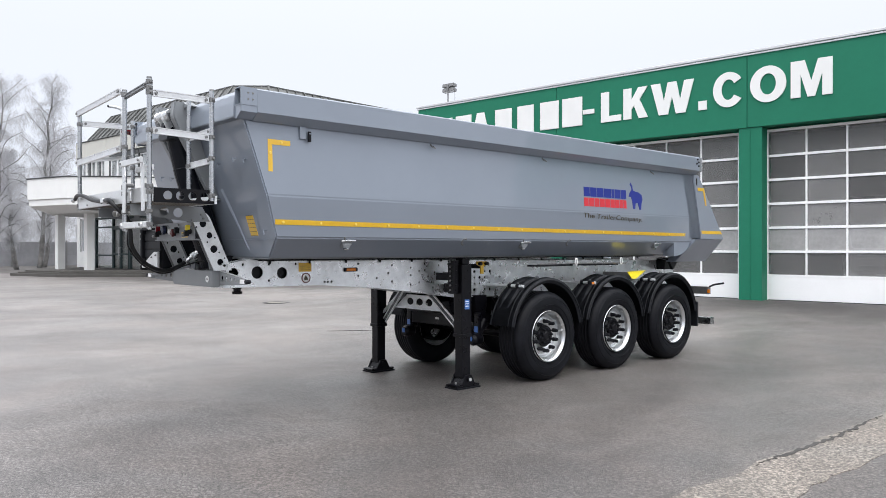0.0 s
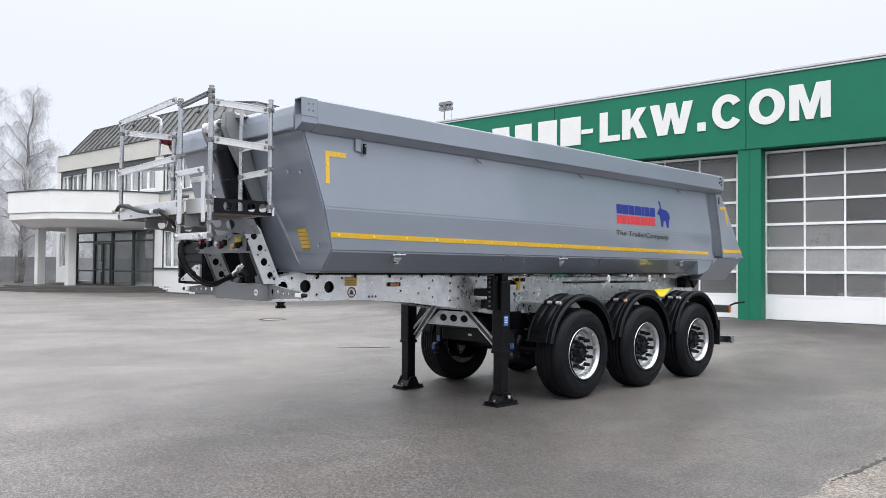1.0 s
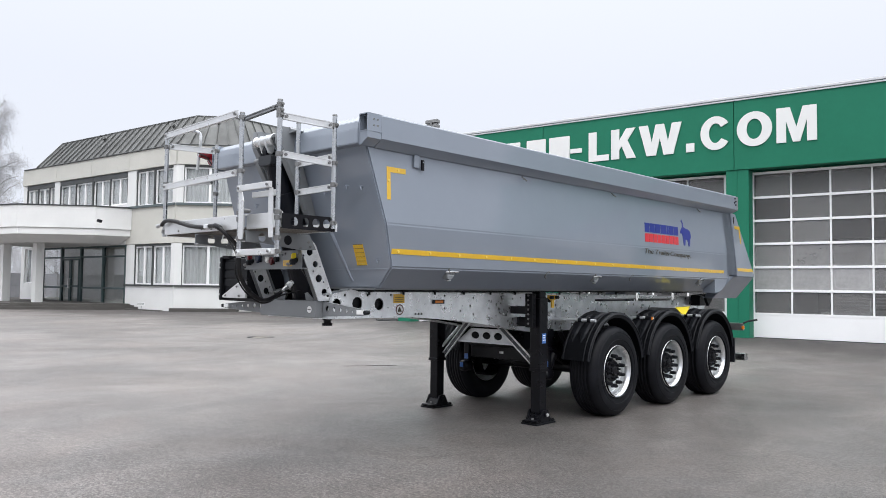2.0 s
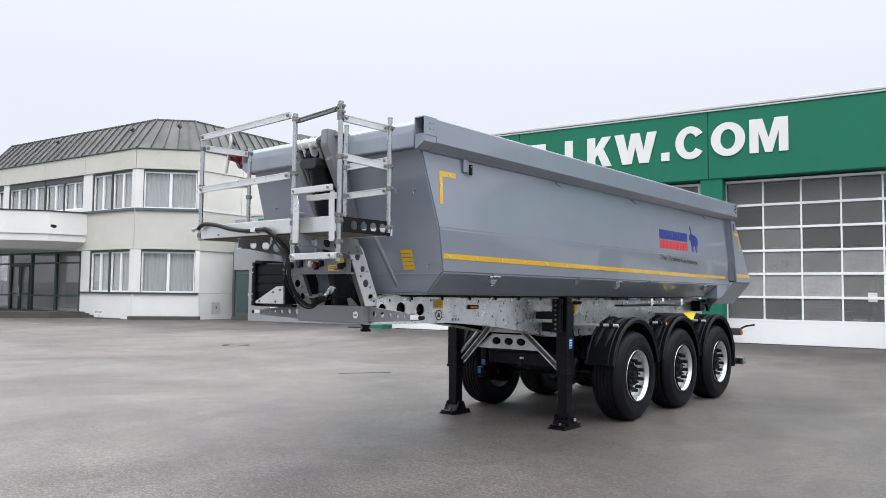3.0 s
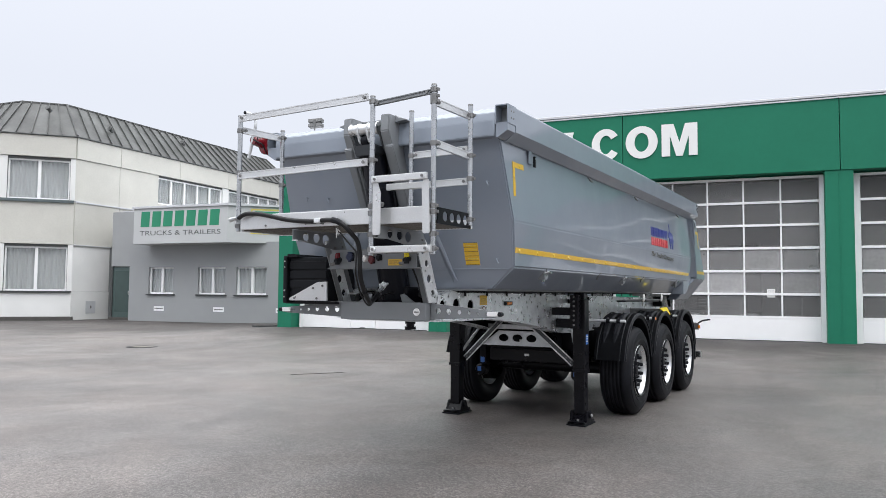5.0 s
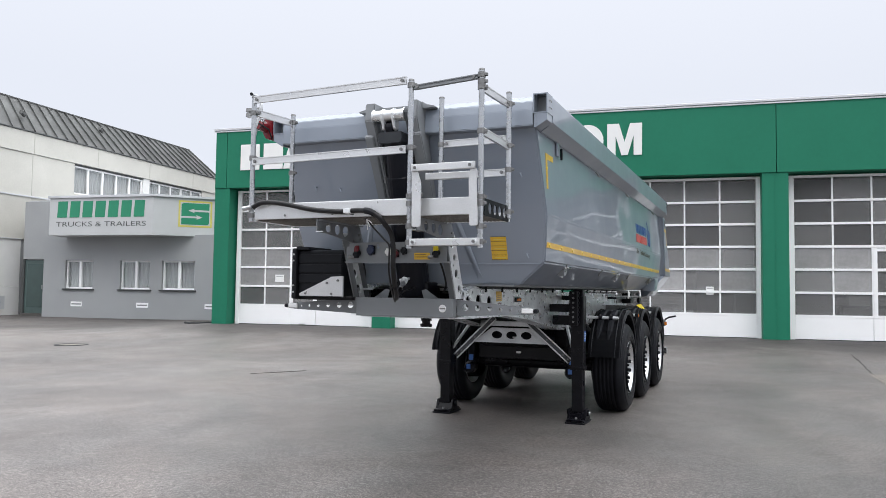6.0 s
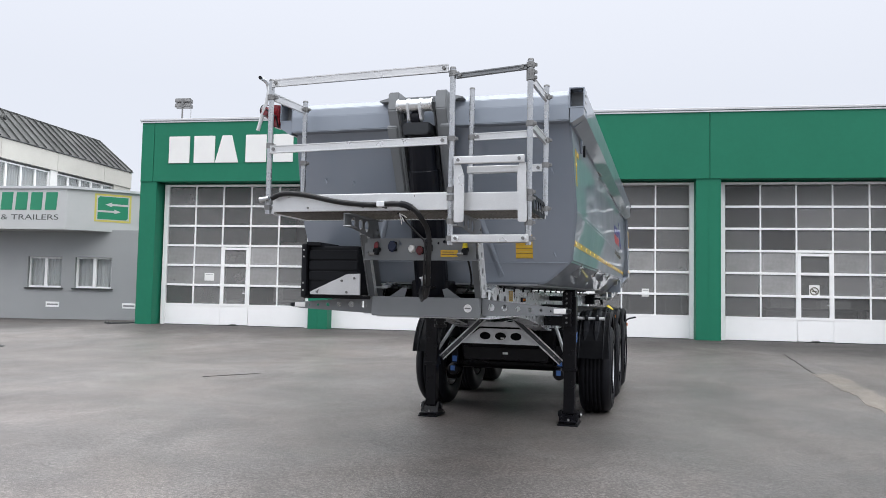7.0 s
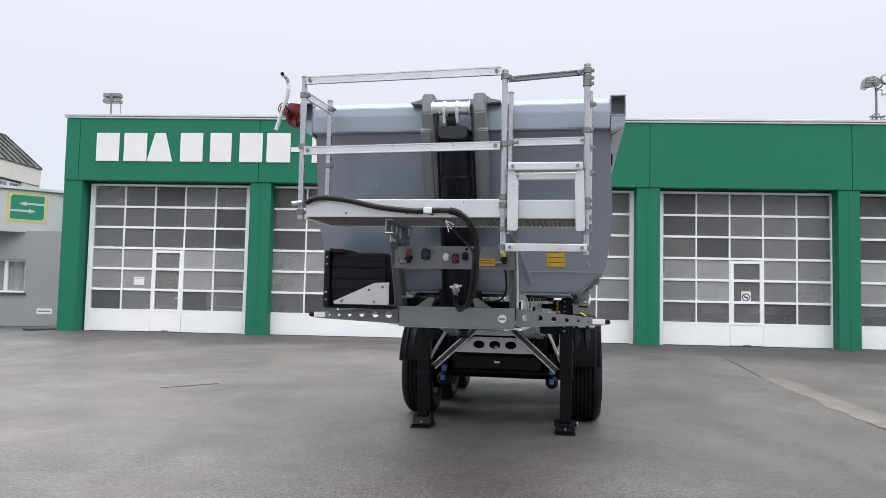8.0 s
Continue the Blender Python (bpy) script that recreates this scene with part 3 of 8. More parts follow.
def sectional_door(x0, x1, wicket=None, jl=0.15, jr=0.09):
    """A white overhead door: bottom panel, six rows of five panes, sometimes a wicket door in it."""
    zb, zt = 0.08, 4.71
    ob = new("sectional_door")
    ob.parent = hall
    ob["label"] = "white overhead sectional door with rows of grey panes"
    ob.location = (x0, DOOR_Y, 0)
    w = x1 - x0
    part("frame", box(0, jl, -0.05, 0.06, zb, zt, 0.006), FRAME_WHITE, ob)
    part("frame", box(w - jr, w, -0.05, 0.06, zb, zt, 0.006), FRAME_WHITE, ob)
    part("frame", box(jl, w - jr, -0.05, 0.06, zt - 0.07, zt, 0.006), FRAME_WHITE, ob)
    cols, rows = 5, 6
    z0, z1 = 0.745, zt - 0.07
    cw, rh = (w - jl - jr) / cols, (z1 - z0) / rows
    gap = wicket
    def panel(a, b):
        part("bottom_panel", box(a, b, -0.03, 0.03, zb + 0.02, z0 - 0.03, 0.006), DOOR_WHITE, ob)
        for k in range(3):
            part("panel_rib", box(a + 0.01, b - 0.01, -0.0318, -0.0298, zb + 0.14 + 0.15 * k, zb + 0.148 + 0.15 * k), DOOR_WHITE, ob)
    if gap is None:
        panel(jl + 0.005, w - jr - 0.005)
    else:
        a, b = jl + gap * cw, jl + (gap + 1) * cw
        panel(jl + 0.005, a - 0.006)
        panel(b + 0.006, w - jr - 0.005)
    part("seal", box(0.0, w, -0.045, 0.05, zb - 0.02, zb + 0.018), BLACK, ob)
    for k in range(rows):
        z = z0 + k * rh
        if gap is not None and 0 < k < 3:
            for s0, s1 in ((jl, a), (b, w - jr)):
                part("rail", box(s0, s1, -0.035, 0.035, z - 0.034, z + 0.034, 0.005), FRAME_WHITE, ob)
        else:
            part("rail", box(jl, w - jr, -0.035, 0.035, z - 0.034, z + 0.034, 0.005), FRAME_WHITE, ob)
    for k in range(1, cols):
        x = jl + k * cw
        part("mullion", box(x - 0.023, x + 0.023, -0.03, 0.03, z0, z1, 0.004), FRAME_WHITE, ob)
    pane = low = half = None
    for c in range(cols):
        for r in range(rows):
            if gap is not None and c == gap and r < 3:
                continue
            if pane is None:
                bm = box(0.02, cw - 0.02, -0.006, 0.006, 0.03, rh - 0.03)
                pane = part("pane", bm, GLASS_DOOR, ob)
                first = pane
            else:
                pane = new("pane", first.data)
                pane.parent = ob
            pane.location = (jl + c * cw, 0, z0 + r * rh)
            pane.visible_shadow = False
            if r == 0:
                low = low or clear_copy(first.data, GLASS_CLEAR)
                pane.data = low
            elif r < 3:
                half = half or clear_copy(first.data, GLASS_HALF)
                pane.data = half
    if gap is not None:
        d = part("wicket_door", box(a + 0.006, b - 0.006, -0.042, 0.02, zb + 0.03, z0 - 0.03, 0.006), DOOR_WHITE, ob, "white wicket door in the big door")
        ztop = z0 + 3 * rh - 0.05
        for s0, s1 in ((a + 0.02, a + 0.11), (b - 0.11, b - 0.02)):
            part("door_frame", box(s0, s1, -0.055, 0.02, z0 - 0.03, ztop, 0.006), FRAME_WHITE, d)
        for z in (z0 - 0.03, z0 + rh - 0.04, z0 + 2 * rh - 0.04, ztop - 0.09):
            part("crossbar", box(a + 0.11, b - 0.11, -0.05, 0.02, z, z + 0.08, 0.005), FRAME_WHITE, d)
        p = part("pane", box(a + 0.11, b - 0.11, -0.02, -0.008, z0, ztop - 0.05), GLASS_CLEAR, d)
        p.visible_shadow = False
        part("door_handle", tube([(b - 0.06, -0.055, 1.15), (b - 0.06, -0.11, 1.15), (b - 0.18, -0.11, 1.15)], 0.012), FRAME_WHITE, d, "dark lever handle")
        part("kick_plate", box(a + 0.38, b - 0.38, -0.06, -0.052, zb + 0.035, zb + 0.06), CLAMP, d)
    return ob


for i, (a, b) in enumerate(PILASTERS):
    part("pilaster", box(a, b, HALL_Y, DOOR_Y + 0.3, 0.0, 4.75, 0.012), GREEN, hall, "green clad pier between the doors")
for a, b in zip(PILASTERS, PILASTERS[1:]):
    part("joint_strip", box(b[0] + (b[1] - b[0]) * 0.5 - 0.012, b[0] + (b[1] - b[0]) * 0.5 + 0.012, HALL_Y - 0.008, HALL_Y + 0.01, 0.0, 4.74), GREEN, hall)
seams = [-19.55, -19.1, -13.41, -7.33, -1.56, 4.30, HALL_END]
for a, b in zip(seams, seams[1:]):
    part("fascia_panel", box(a + 0.008, b - 0.008, HALL_Y - 0.03, HALL_Y + 0.12, 4.752, 6.76, 0.012), GREEN, hall, "green fascia panel")
part("coping", box(-19.62, HALL_END, HALL_Y - 0.08, HALL_Y + 0.5, 6.76, 6.83, 0.012), COPING, hall, "pale sheet-metal roof edge")
part("coping_drip", box(-19.60, HALL_END, HALL_Y - 0.062, HALL_Y - 0.032, 6.70, 6.745, 0.006), COPING, hall, "lower fold of the roof edge")
part("coping", box(-19.62, -19.2, HALL_Y + 0.5, 44.0, 6.76, 6.83, 0.012), COPING, hall)
part("soffit", box(-19.54, HALL_END, HALL_Y + 0.12, DOOR_Y + 0.3, 4.76, 4.85), GREEN, hall)
part("wall", box(-19.54, -19.3, DOOR_Y + 0.3, 44.0, 0.0, 6.76), GREEN, hall, "green side wall of the hall")
part("wall", box(HALL_END - 0.3, HALL_END, DOOR_Y + 0.3, 44.0, 0.0, 6.76), GREEN, hall)
part("wall", box(-19.3, HALL_END - 0.3, 43.7, 44.0, 0.0, 6.76), HALL_IN, hall)
part("roof", box(-19.53, HALL_END, HALL_Y + 0.13, 44.0, 6.5, 6.74), COPING, hall, "flat grey roof")
part("inner_wall", box(-19.29, HALL_END - 0.31, 34.0, 34.2, 0.1, 6.4), HALL_IN, hall)
part("floor", box(-19.29, HALL_END - 0.31, DOOR_Y + 0.1, 43.69, 0.02, 0.098), HALL_FLOOR, hall)
part("lintel", box(-19.3, HALL_END - 0.3, DOOR_Y + 0.08, DOOR_Y + 0.3, 4.70, 4.755), GREEN, hall)
for i, (a, b, wicket, jl, jr) in enumerate(((-18.90, -13.78, 2, 0.153, 0.11), (-13.18, -7.62, None, 0.15, 0.12), (-7.02, -1.92, None, 0.09, 0.14), (-1.24, 4.01, 2, 0.185, 0.145), (4.50, 9.84, None, 0.17, 0.1))):
    sectional_door(a, b, wicket, jl, jr)

# the sign over the doors: the company's name as plain blocks, the rest lettered
LY = HALL_Y - 0.032


def letter_foot(x):
    return 5.35 + 0.003 * (x + 18.6), 6.235 + 0.008 * (x + 18.6)


for a, b, lean in ((-18.60, -17.77, 0.0), (-17.72, -16.89, 0.0), (-16.98, -16.07, 0.24), (-15.93, -15.12, 0.0), (-14.99, -14.22, 0.0), (-14.07, -13.25, 0.0), (-13.22, -12.38, 0.0)):
    z0, z1 = letter_foot(a)
    part("sign_block", prism([(a + 0.05, z0), (b - 0.05, z0), (b - 0.05 - lean, z1), (a + 0.05 + lean, z1)], LY - 0.03, LY, bevel=0.01), WHITE, hall, "plain white sign block")
SIGN_LETTERS = [("-", -12.40, -12.0), ("L", -11.76, -11.08), ("K", -11.0, -10.2), ("W", -10.11, -8.80), (".", -8.67, -8.43), ("C", -8.25, -7.40), ("O", -7.24, -6.31), ("M", -6.20, -5.20)]
for ch, a, b in SIGN_LETTERS:
    z0, z1 = letter_foot(a)
    if ch == "-":
        part("letter", box(a, b, LY - 0.03, LY, 5.70, 5.84), WHITE, hall)
    elif ch == ".":
        part("letter", box(a, b, LY - 0.03, LY, z0, z0 + 0.25), WHITE, hall)
    else:
        heavy_letter(ch, a, b, z0, z1, LY, WHITE, hall)


def floodlight(x, y, z, h=0.42):
    t = thing("floodlight", "small grey twin floodlight on a short roof post", "floodlight", HALL_FRAME @ pose(x, y, z))
    part("post", tube([(0, 0, 0), (0, 0, h)], 0.025), CLAMP, t)
    for k, dz in enumerate((0, 0.17)):
        part("lamp_head", prism([(-0.02, h + dz), (0.17, h + dz - 0.03), (0.19, h + dz + 0.09), (0.0, h + dz + 0.13)], -0.28, 0.28, "x", bevel=0.012), CLAMP, t)
    part("bracket", box(-0.05, 0.05, -0.03, 0.05, h - 0.02, h + 0.24, 0.006), CLAMP, t)
    part("stay", tube([(0.27, 0.08, 0.0), (0.26, 0.08, h + 0.05)], 0.008), CLAMP, t)


floodlight(-18.30, HALL_Y + 0.25, 6.83, 0.46)


# ---- office building ----
office = thing("office_building", "two-storey cream office building with mansard metal roof and entrance porch", "building", OFFICE_FRAME)
CORN_T, CORN_B, WIN_B, BAND_B, LOW_B = 7.87, 6.95, 5.10, 3.23, 1.22
PA, PB = Vector((-32.7, 19.03, 0)), Vector((-30.55, 21.0, 0))
F_ENT = Matrix.Translation((-48.0, 19.03, 0))
CH_LEN = (PB - PA).length
CH_ANG = math.atan2(PB.y - PA.y, PB.x - PA.x)
F_CH = Matrix.Translation(PA) @ Matrix.Rotation(CH_ANG, 4, "Z")
F_RT = Matrix.Translation(PB) @ Matrix.Rotation(radians(90), 4, "Z")
RT_LEN = 16.5


def fbox(m, *dims, bevel=0.0):
    bm = box(*dims, bevel)
    bm.transform(m)
    return bm


def office_part(name, bm, mat, label="", parent=None):
    return part(name, bm, mat, parent or office, label)


def window_unit(m, a0, a1, z0, z1, panes, parent, curtain=True, dark=False, name="window"):
    """A window in a facade: frame, panes, sill and curtain behind. Local x along the wall, y inwards."""
    w = new(name)
    w.parent = parent
    w.matrix_basis = m
    w["label"] = "white-framed window with a pale curtain" if curtain else "white-framed window without curtain"
    fm = DARK_FRAME if dark else FRAME_WHITE
    f = 0.07
    part("frame", box(a0, a0 + f, 0.10, 0.18, z0, z1, 0.006), fm, w)
    part("frame", box(a1 - f, a1, 0.10, 0.18, z0, z1, 0.006), fm, w)
    part("frame", box(a0 + f, a1 - f, 0.10, 0.18, z1 - f, z1, 0.006), fm, w)
    part("frame", box(a0 + f, a1 - f, 0.10, 0.18, z0, z0 + f, 0.006), fm, w)
    pw = (a1 - a0) / panes
    for k in range(1, panes):
        x = a0 + k * pw
        part("mullion", box(x - 0.06, x + 0.06, 0.09, 0.18, z0 + f, z1 - f, 0.006), fm, w)
    for k in range(panes):
        p = part("pane", box(a0 + k * pw + 0.05, a0 + (k + 1) * pw - 0.05, 0.14, 0.15, z0 + f, z1 - f), GLASS, w)
        p.visible_shadow = False
    if curtain:
        bm = bmesh.new()
        n = max(8, int((a1 - a0) / 0.035))
        lo, hi = [], []
        for k in range(n + 1):
            x = a0 + 0.03 + (a1 - a0 - 0.06) * k / n
            d = 0.235 + 0.025 * math.sin(k * 1.25) + 0.012 * math.sin(k * 0.37 + a0)
            lo.append(bm.verts.new((x, d, z0 + 0.05)))
            hi.append(bm.verts.new((x, d, z1 - 0.03)))
        for k in range(n):
            bm.faces.new((lo[k], lo[k + 1], hi[k + 1], hi[k]))
        part("curtain", bm, CURTAIN, w, "pale net curtain in folds")
    return w


def wall_panels(m, cuts, z0, z1, mat, out=0.0, name="wall_panel"):
    for a, b in zip(cuts, cuts[1:]):
        office_part(name, fbox(m, a + 0.008, b - 0.008, -out, 0.22, z0 + 0.006, z1 - 0.006, bevel=0.012), mat)


# solid core behind the skin, with the rooms kept dark
def footprint(inset, left=-48.0):
    """Outline of the office block, moved inwards."""
    i = inset
    c = i * math.tan(CH_ANG / 2)
    d = i * math.tan((math.pi / 2 - CH_ANG) / 2)
    u = (PB - PA).normalized()
    n = Vector((-u.y, u.x, 0))
    a = Vector((PA.x - c, PA.y + i, 0))
    b = Vector((PB.x - i, PB.y + d, 0))
    return [(left + i * 0.75, PA.y + i), (a.x, a.y), (b.x, b.y), (PB.x - i, PB.y + RT_LEN - i * 0.8), (left + i * 0.75, PB.y + RT_LEN - i * 0.8)]


office_part("inner_wall", prism(footprint(1.6), 0.1, CORN_B, "z"), ROOM)
office_part("floor_slab", prism(footprint(0.25), 3.6, 4.6, "z"), ROOM)
office_part("floor_slab", prism(footprint(0.25), 0.0, 0.4, "z"), ROOM)
office_part("ceiling_slab", prism(footprint(0.25), CORN_B + 0.02, CORN_T - 0.02, "z"), ROOM)
# cornice and storey bands
ENT_CUTS = [-0.22, 3.8, 7.6, 11.3, 15.3]
RT_CUTS = [0, 2.44, 6.28, 10.08, 13.9, RT_LEN]
for m, cuts in ((F_ENT, ENT_CUTS), (F_CH, [0, CH_LEN]), (F_RT, RT_CUTS)):
    wall_panels(m, cuts, CORN_B, CORN_T, RENDER_CREAM, 0.06, "cornice_panel")
    L = cuts[-1]
    office_part("eave_trim", fbox(m, -0.05, L + 0.05, -0.12, 0.2, CORN_T, CORN_T + 0.05, bevel=0.01), DARK_FRAME)
wall_panels(F_ENT, [11.09, 15.3], BAND_B, WIN_B, RENDER_CREAM, 0.03)
wall_panels(F_CH, [0, CH_LEN], BAND_B, WIN_B, RENDER_CREAM, 0.03)
wall_panels(F_RT, RT_CUTS, BAND_B, WIN_B, RENDER_CREAM, 0.03)
wall_panels(F_RT, [0, 2.44, 4.87], WIN_B, CORN_B, RENDER_CREAM, 0.0)
wall_panels(F_RT, [4.87, 9.9, RT_LEN], WIN_B, 5.55, RENDER_CREAM, 0.0)
wall_panels(F_RT, [0, 2.0], LOW_B, BAND_B, RENDER_WHITE, 0.0)
wall_panels(F_RT, [2.0, 6, RT_LEN], -0.2, BAND_B, RENDER_GREY, -0.02)
for m, a, b in ((F_ENT, 11.16, 15.3), (F_CH, 0, CH_LEN), (F_RT, 0, 2.0)):
    wall_panels(m, [a, b], -0.2, LOW_B, RENDER_WHITE, 0.02, "plinth")
for m, a, b in ((F_ENT, 11.12, 15.28), (F_CH, 0.02, CH_LEN - 0.02)):
    office_part("sill", fbox(m, a, b, -0.12, 0.12, WIN_B - 0.09, WIN_B + 0.03, bevel=0.008), LEDGE, "blue-grey metal ledge")
    office_part("sill", fbox(m, a, b, -0.10, 0.12, LOW_B - 0.05, LOW_B + 0.03, bevel=0.008), SILL, "dark metal sill")
    for z in (CORN_B, BAND_B):
        office_part("window_head", fbox(m, a, b, 0.04, 0.2, z - 0.10, z - 0.01), DARK_FRAME)
office_part("ledge", fbox(F_RT, 0.0, 16.0, -0.07, 0.1, WIN_B - 0.05, WIN_B + 0.02, bevel=0.008), COPING)
office_part("ledge", fbox(F_RT, 0.0, 2.0, -0.05, 0.1, BAND_B - 0.03, BAND_B + 0.02, bevel=0.008), COPING)
# piers and windows
for m, spans in ((F_ENT, ((11.09, 11.85), (15.0, 15.3))), (F_CH, ((0.0, 0.32), (CH_LEN - 0.2, CH_LEN)))):
    for a, b in spans:
        office_part("pier", fbox(m, a, b, -0.01, 0.22, WIN_B + 0.03, CORN_B, bevel=0.01), RENDER_WHITE)
        office_part("pier", fbox(m, a, b, -0.01, 0.22, LOW_B + 0.03, BAND_B, bevel=0.01), RENDER_WHITE)
for zb, zt in ((WIN_B + 0.03, CORN_B - 0.10), (LOW_B + 0.03, BAND_B - 0.10)):
    window_unit(F_ENT, 11.87, 13.38, zb, zt, 2, office)
    window_unit(F_ENT, 13.45, 14.98, zb, zt, 2, office)
    window_unit(F_CH, 0.33, CH_LEN - 0.21, zb, zt, 2, office)
    # dark shutter guides beside the windows
    for m, xs in ((F_ENT, (11.86, 13.37, 13.425, 14.985)), (F_CH, (0.325, CH_LEN - 0.205))):
        for x in xs:
            office_part("shutter_guide", fbox(m, x - 0.012, x + 0.012, 0.03, 0.10, zb, zt), DARK_FRAME)
# upper ribbon of the entrance front, set back behind the balcony
office_part("pier", fbox(F_ENT, 3.54, 4.12, 0.0, 0.22, WIN_B, CORN_B, bevel=0.01), RENDER_WHITE)
office_part("pier", fbox(F_ENT, -0.22, 0.2, 0.0, 0.22, 0.0, CORN_B, bevel=0.01), RENDER_WHITE)
wall_panels(F_ENT, [0.0, 5.6, 11.09], BAND_B, WIN_B + 0.2, RENDER_WHITE, 0.0)
for a, b, n in ((0.2, 3.54, 5), (4.12, 7.6, 4), (7.65, 11.07, 4)):
    window_unit(F_ENT, a, b, WIN_B + 0.2, CORN_B - 0.27, n, office)
    office_part("shutter_box", fbox(F_ENT, a, b, 0.03, 0.2, CORN_B - 0.27, CORN_B - 0.01, bevel=0.006), DARK_FRAME, "dark roller shutter box")
    for k in range(0, n + 1, 2):
        x = a + (b - a) * min(k, n) / n
        office_part("shutter_guide", fbox(F_ENT, x - 0.03, x + 0.03, 0.02, 0.10, WIN_B + 0.2, CORN_B - 0.27), DARK_FRAME)
# a casement of the ribbon standing open
open_leaf = fbox(F_ENT @ pose(10.96, 0.1, 0, 0, 0, -68), 0.0, 0.05, -0.03, 0.03, WIN_B + 0.28, CORN_B - 0.32)
for x0, x1, z0, z1 in ((0.66, 0.72, WIN_B + 0.28, CORN_B - 0.32), (0.05, 0.66, WIN_B + 0.28, WIN_B + 0.34), (0.05, 0.66, CORN_B - 0.38, CORN_B - 0.32)):
    leaf = fbox(F_ENT @ pose(10.96, 0.1, 0, 0, 0, -68), -x1, -x0, -0.03, 0.03, z0, z1)
    office_part("casement", leaf, DARK_FRAME, "dark frame of an open casement")
office_part("casement", open_leaf, DARK_FRAME)
# right side ribbon over the low annexe
window_unit(F_RT, 4.88, 9.67, 5.55, CORN_B - 0.08, 5, office)
office_part("shutter_box", fbox(F_RT, 4.88, 9.67, 0.05, 0.2, CORN_B - 0.08, CORN_B - 0.005), DARK_FRAME)
office_part("pier", fbox(F_RT, 9.67, 10.17, 0.0, 0.22, 5.55, CORN_B, bevel=0.01), RENDER_WHITE)
window_unit(F_RT, 10.17, 14.9, 5.55, CORN_B - 0.08, 5, office)
office_part("shutter_box", fbox(F_RT, 10.17, 14.9, 0.05, 0.2, CORN_B - 0.08, CORN_B - 0.005), DARK_FRAME)
office_part("wall_panel", fbox(F_RT, 14.9, RT_LEN, 0.0, 0.22, 5.55, CORN_B, bevel=0.012), RENDER_CREAM)
# ground floor of the entrance front: side window and glazed entrance
wall_panels(F_ENT, [0.2, 2.35], -0.2, LOW_B, RENDER_WHITE, 0.0, "plinth")
window_unit(F_ENT, 0.2, 2.33, LOW_B, BAND_B, 3, office)


def entrance_front():
    e = new("entrance")
    e.parent = office
    e.matrix_basis = F_ENT
    e["label"] = "dark-framed glazed entrance with double door"
    posts = [2.4, 4.62, 6.7, 8.95, 11.09]
    for x in posts:
        part("post", box(x - 0.07, x + 0.07, -0.02, 0.12, 0.1, BAND_B, 0.006), TEAL_FRAME, e)
    for z in (0.12, 0.98, 2.62, BAND_B - 0.1):
        for a, b in zip(posts, posts[1:]):
            if a == 4.62 and z == 0.98:
                continue
            part("crossbar", box(a + 0.07, b - 0.07, 0.0, 0.10, z, z + 0.09, 0.005), TEAL_FRAME, e)
    for a, b in zip(posts, posts[1:]):
        p = part("pane", box(a + 0.07, b - 0.07, 0.045, 0.055, 0.2, BAND_B - 0.1), GLASS, e)
        p.visible_shadow = False
    for x0, x1 in ((4.70, 5.64), (5.68, 6.62)):
        d = part("door_leaf", box(x0, x0 + 0.09, -0.05, 0.03, 0.14, 2.6, 0.006), TEAL_FRAME, e)
        part("door_stile", box(x1 - 0.09, x1, -0.05, 0.03, 0.14, 2.6, 0.006), TEAL_FRAME, d)
        for z in (0.14, 1.05, 2.5):
            part("door_rail", box(x0 + 0.09, x1 - 0.09, -0.05, 0.03, z, z + 0.1, 0.005), TEAL_FRAME, d)
    for x in (5.58, 5.74):
        part("door_handle", tube([(x, -0.05, 1.0), (x, -0.11, 1.0), (x, -0.11, 1.5), (x, -0.05, 1.5)], 0.015), ALU, e)


entrance_front()


def porch():
    """Polygonal balcony over the entrance, on white columns, with stone steps."""
    line = [(-36.4, 19.0), (-36.9, 17.4), (-39.4, 14.85), (-42.7, 14.2), (-46.2, 15.9), (-47.4, 19.0)]
    def inset(k):
        c = Vector((-41.5, 19.0))
        return [tuple(c + (Vector(p) - c) * k) for p in line]
    b = office_part("balcony", prism(line, 3.95, 5.02, "z", bevel=0.015), RENDER_WHITE, "white polygonal balcony over the entrance")
    part("cap", prism(inset(1.012), 5.025, 5.075, "z", bevel=0.008), SILL, b)
    part("lower_band", prism(inset(0.985), 3.62, 3.945, "z", bevel=0.015), RENDER_WHITE, b)
    bm = bmesh.new()
    top, low = inset(0.97), inset(0.80)
    va = [bm.verts.new((x, y, 3.618)) for x, y in top]
    vb = [bm.verts.new((x, y, 3.27)) for x, y in low]
    for i in range(len(va) - 1):
        bm.faces.new((va[i], va[i + 1], vb[i + 1], vb[i]))
    bm.faces.new(vb)
    bmesh.ops.recalc_face_normals(bm, faces=bm.faces)
    part("soffit", bm, RENDER_WHITE, b)
    for x, y in ((-40.75, 16.55), (-43.6, 16.2)):
        office_part("column", box(x - 0.2, x + 0.2, y - 0.2, y + 0.2, 0.1, 3.35, 0.02), RENDER_WHITE, "white square column")
    part("spotlight", prism([(-0.1, 4.25), (0.08, 4.2), (0.1, 4.32), (-0.08, 4.36)], -36.45, -36.25, "x", bevel=0.01), BLACK, b, "small black spotlight").location = (0, 17.3, 0)
    for k, (g, z0, z1) in enumerate(((1.16, 0.0, 0.15), (1.09, 0.15, 0.22), (1.02, 0.22, 0.29))):
        office_part("step", prism(inset(g), z0, z1, "z", bevel=0.01), STONE, "grey stone step")


porch()


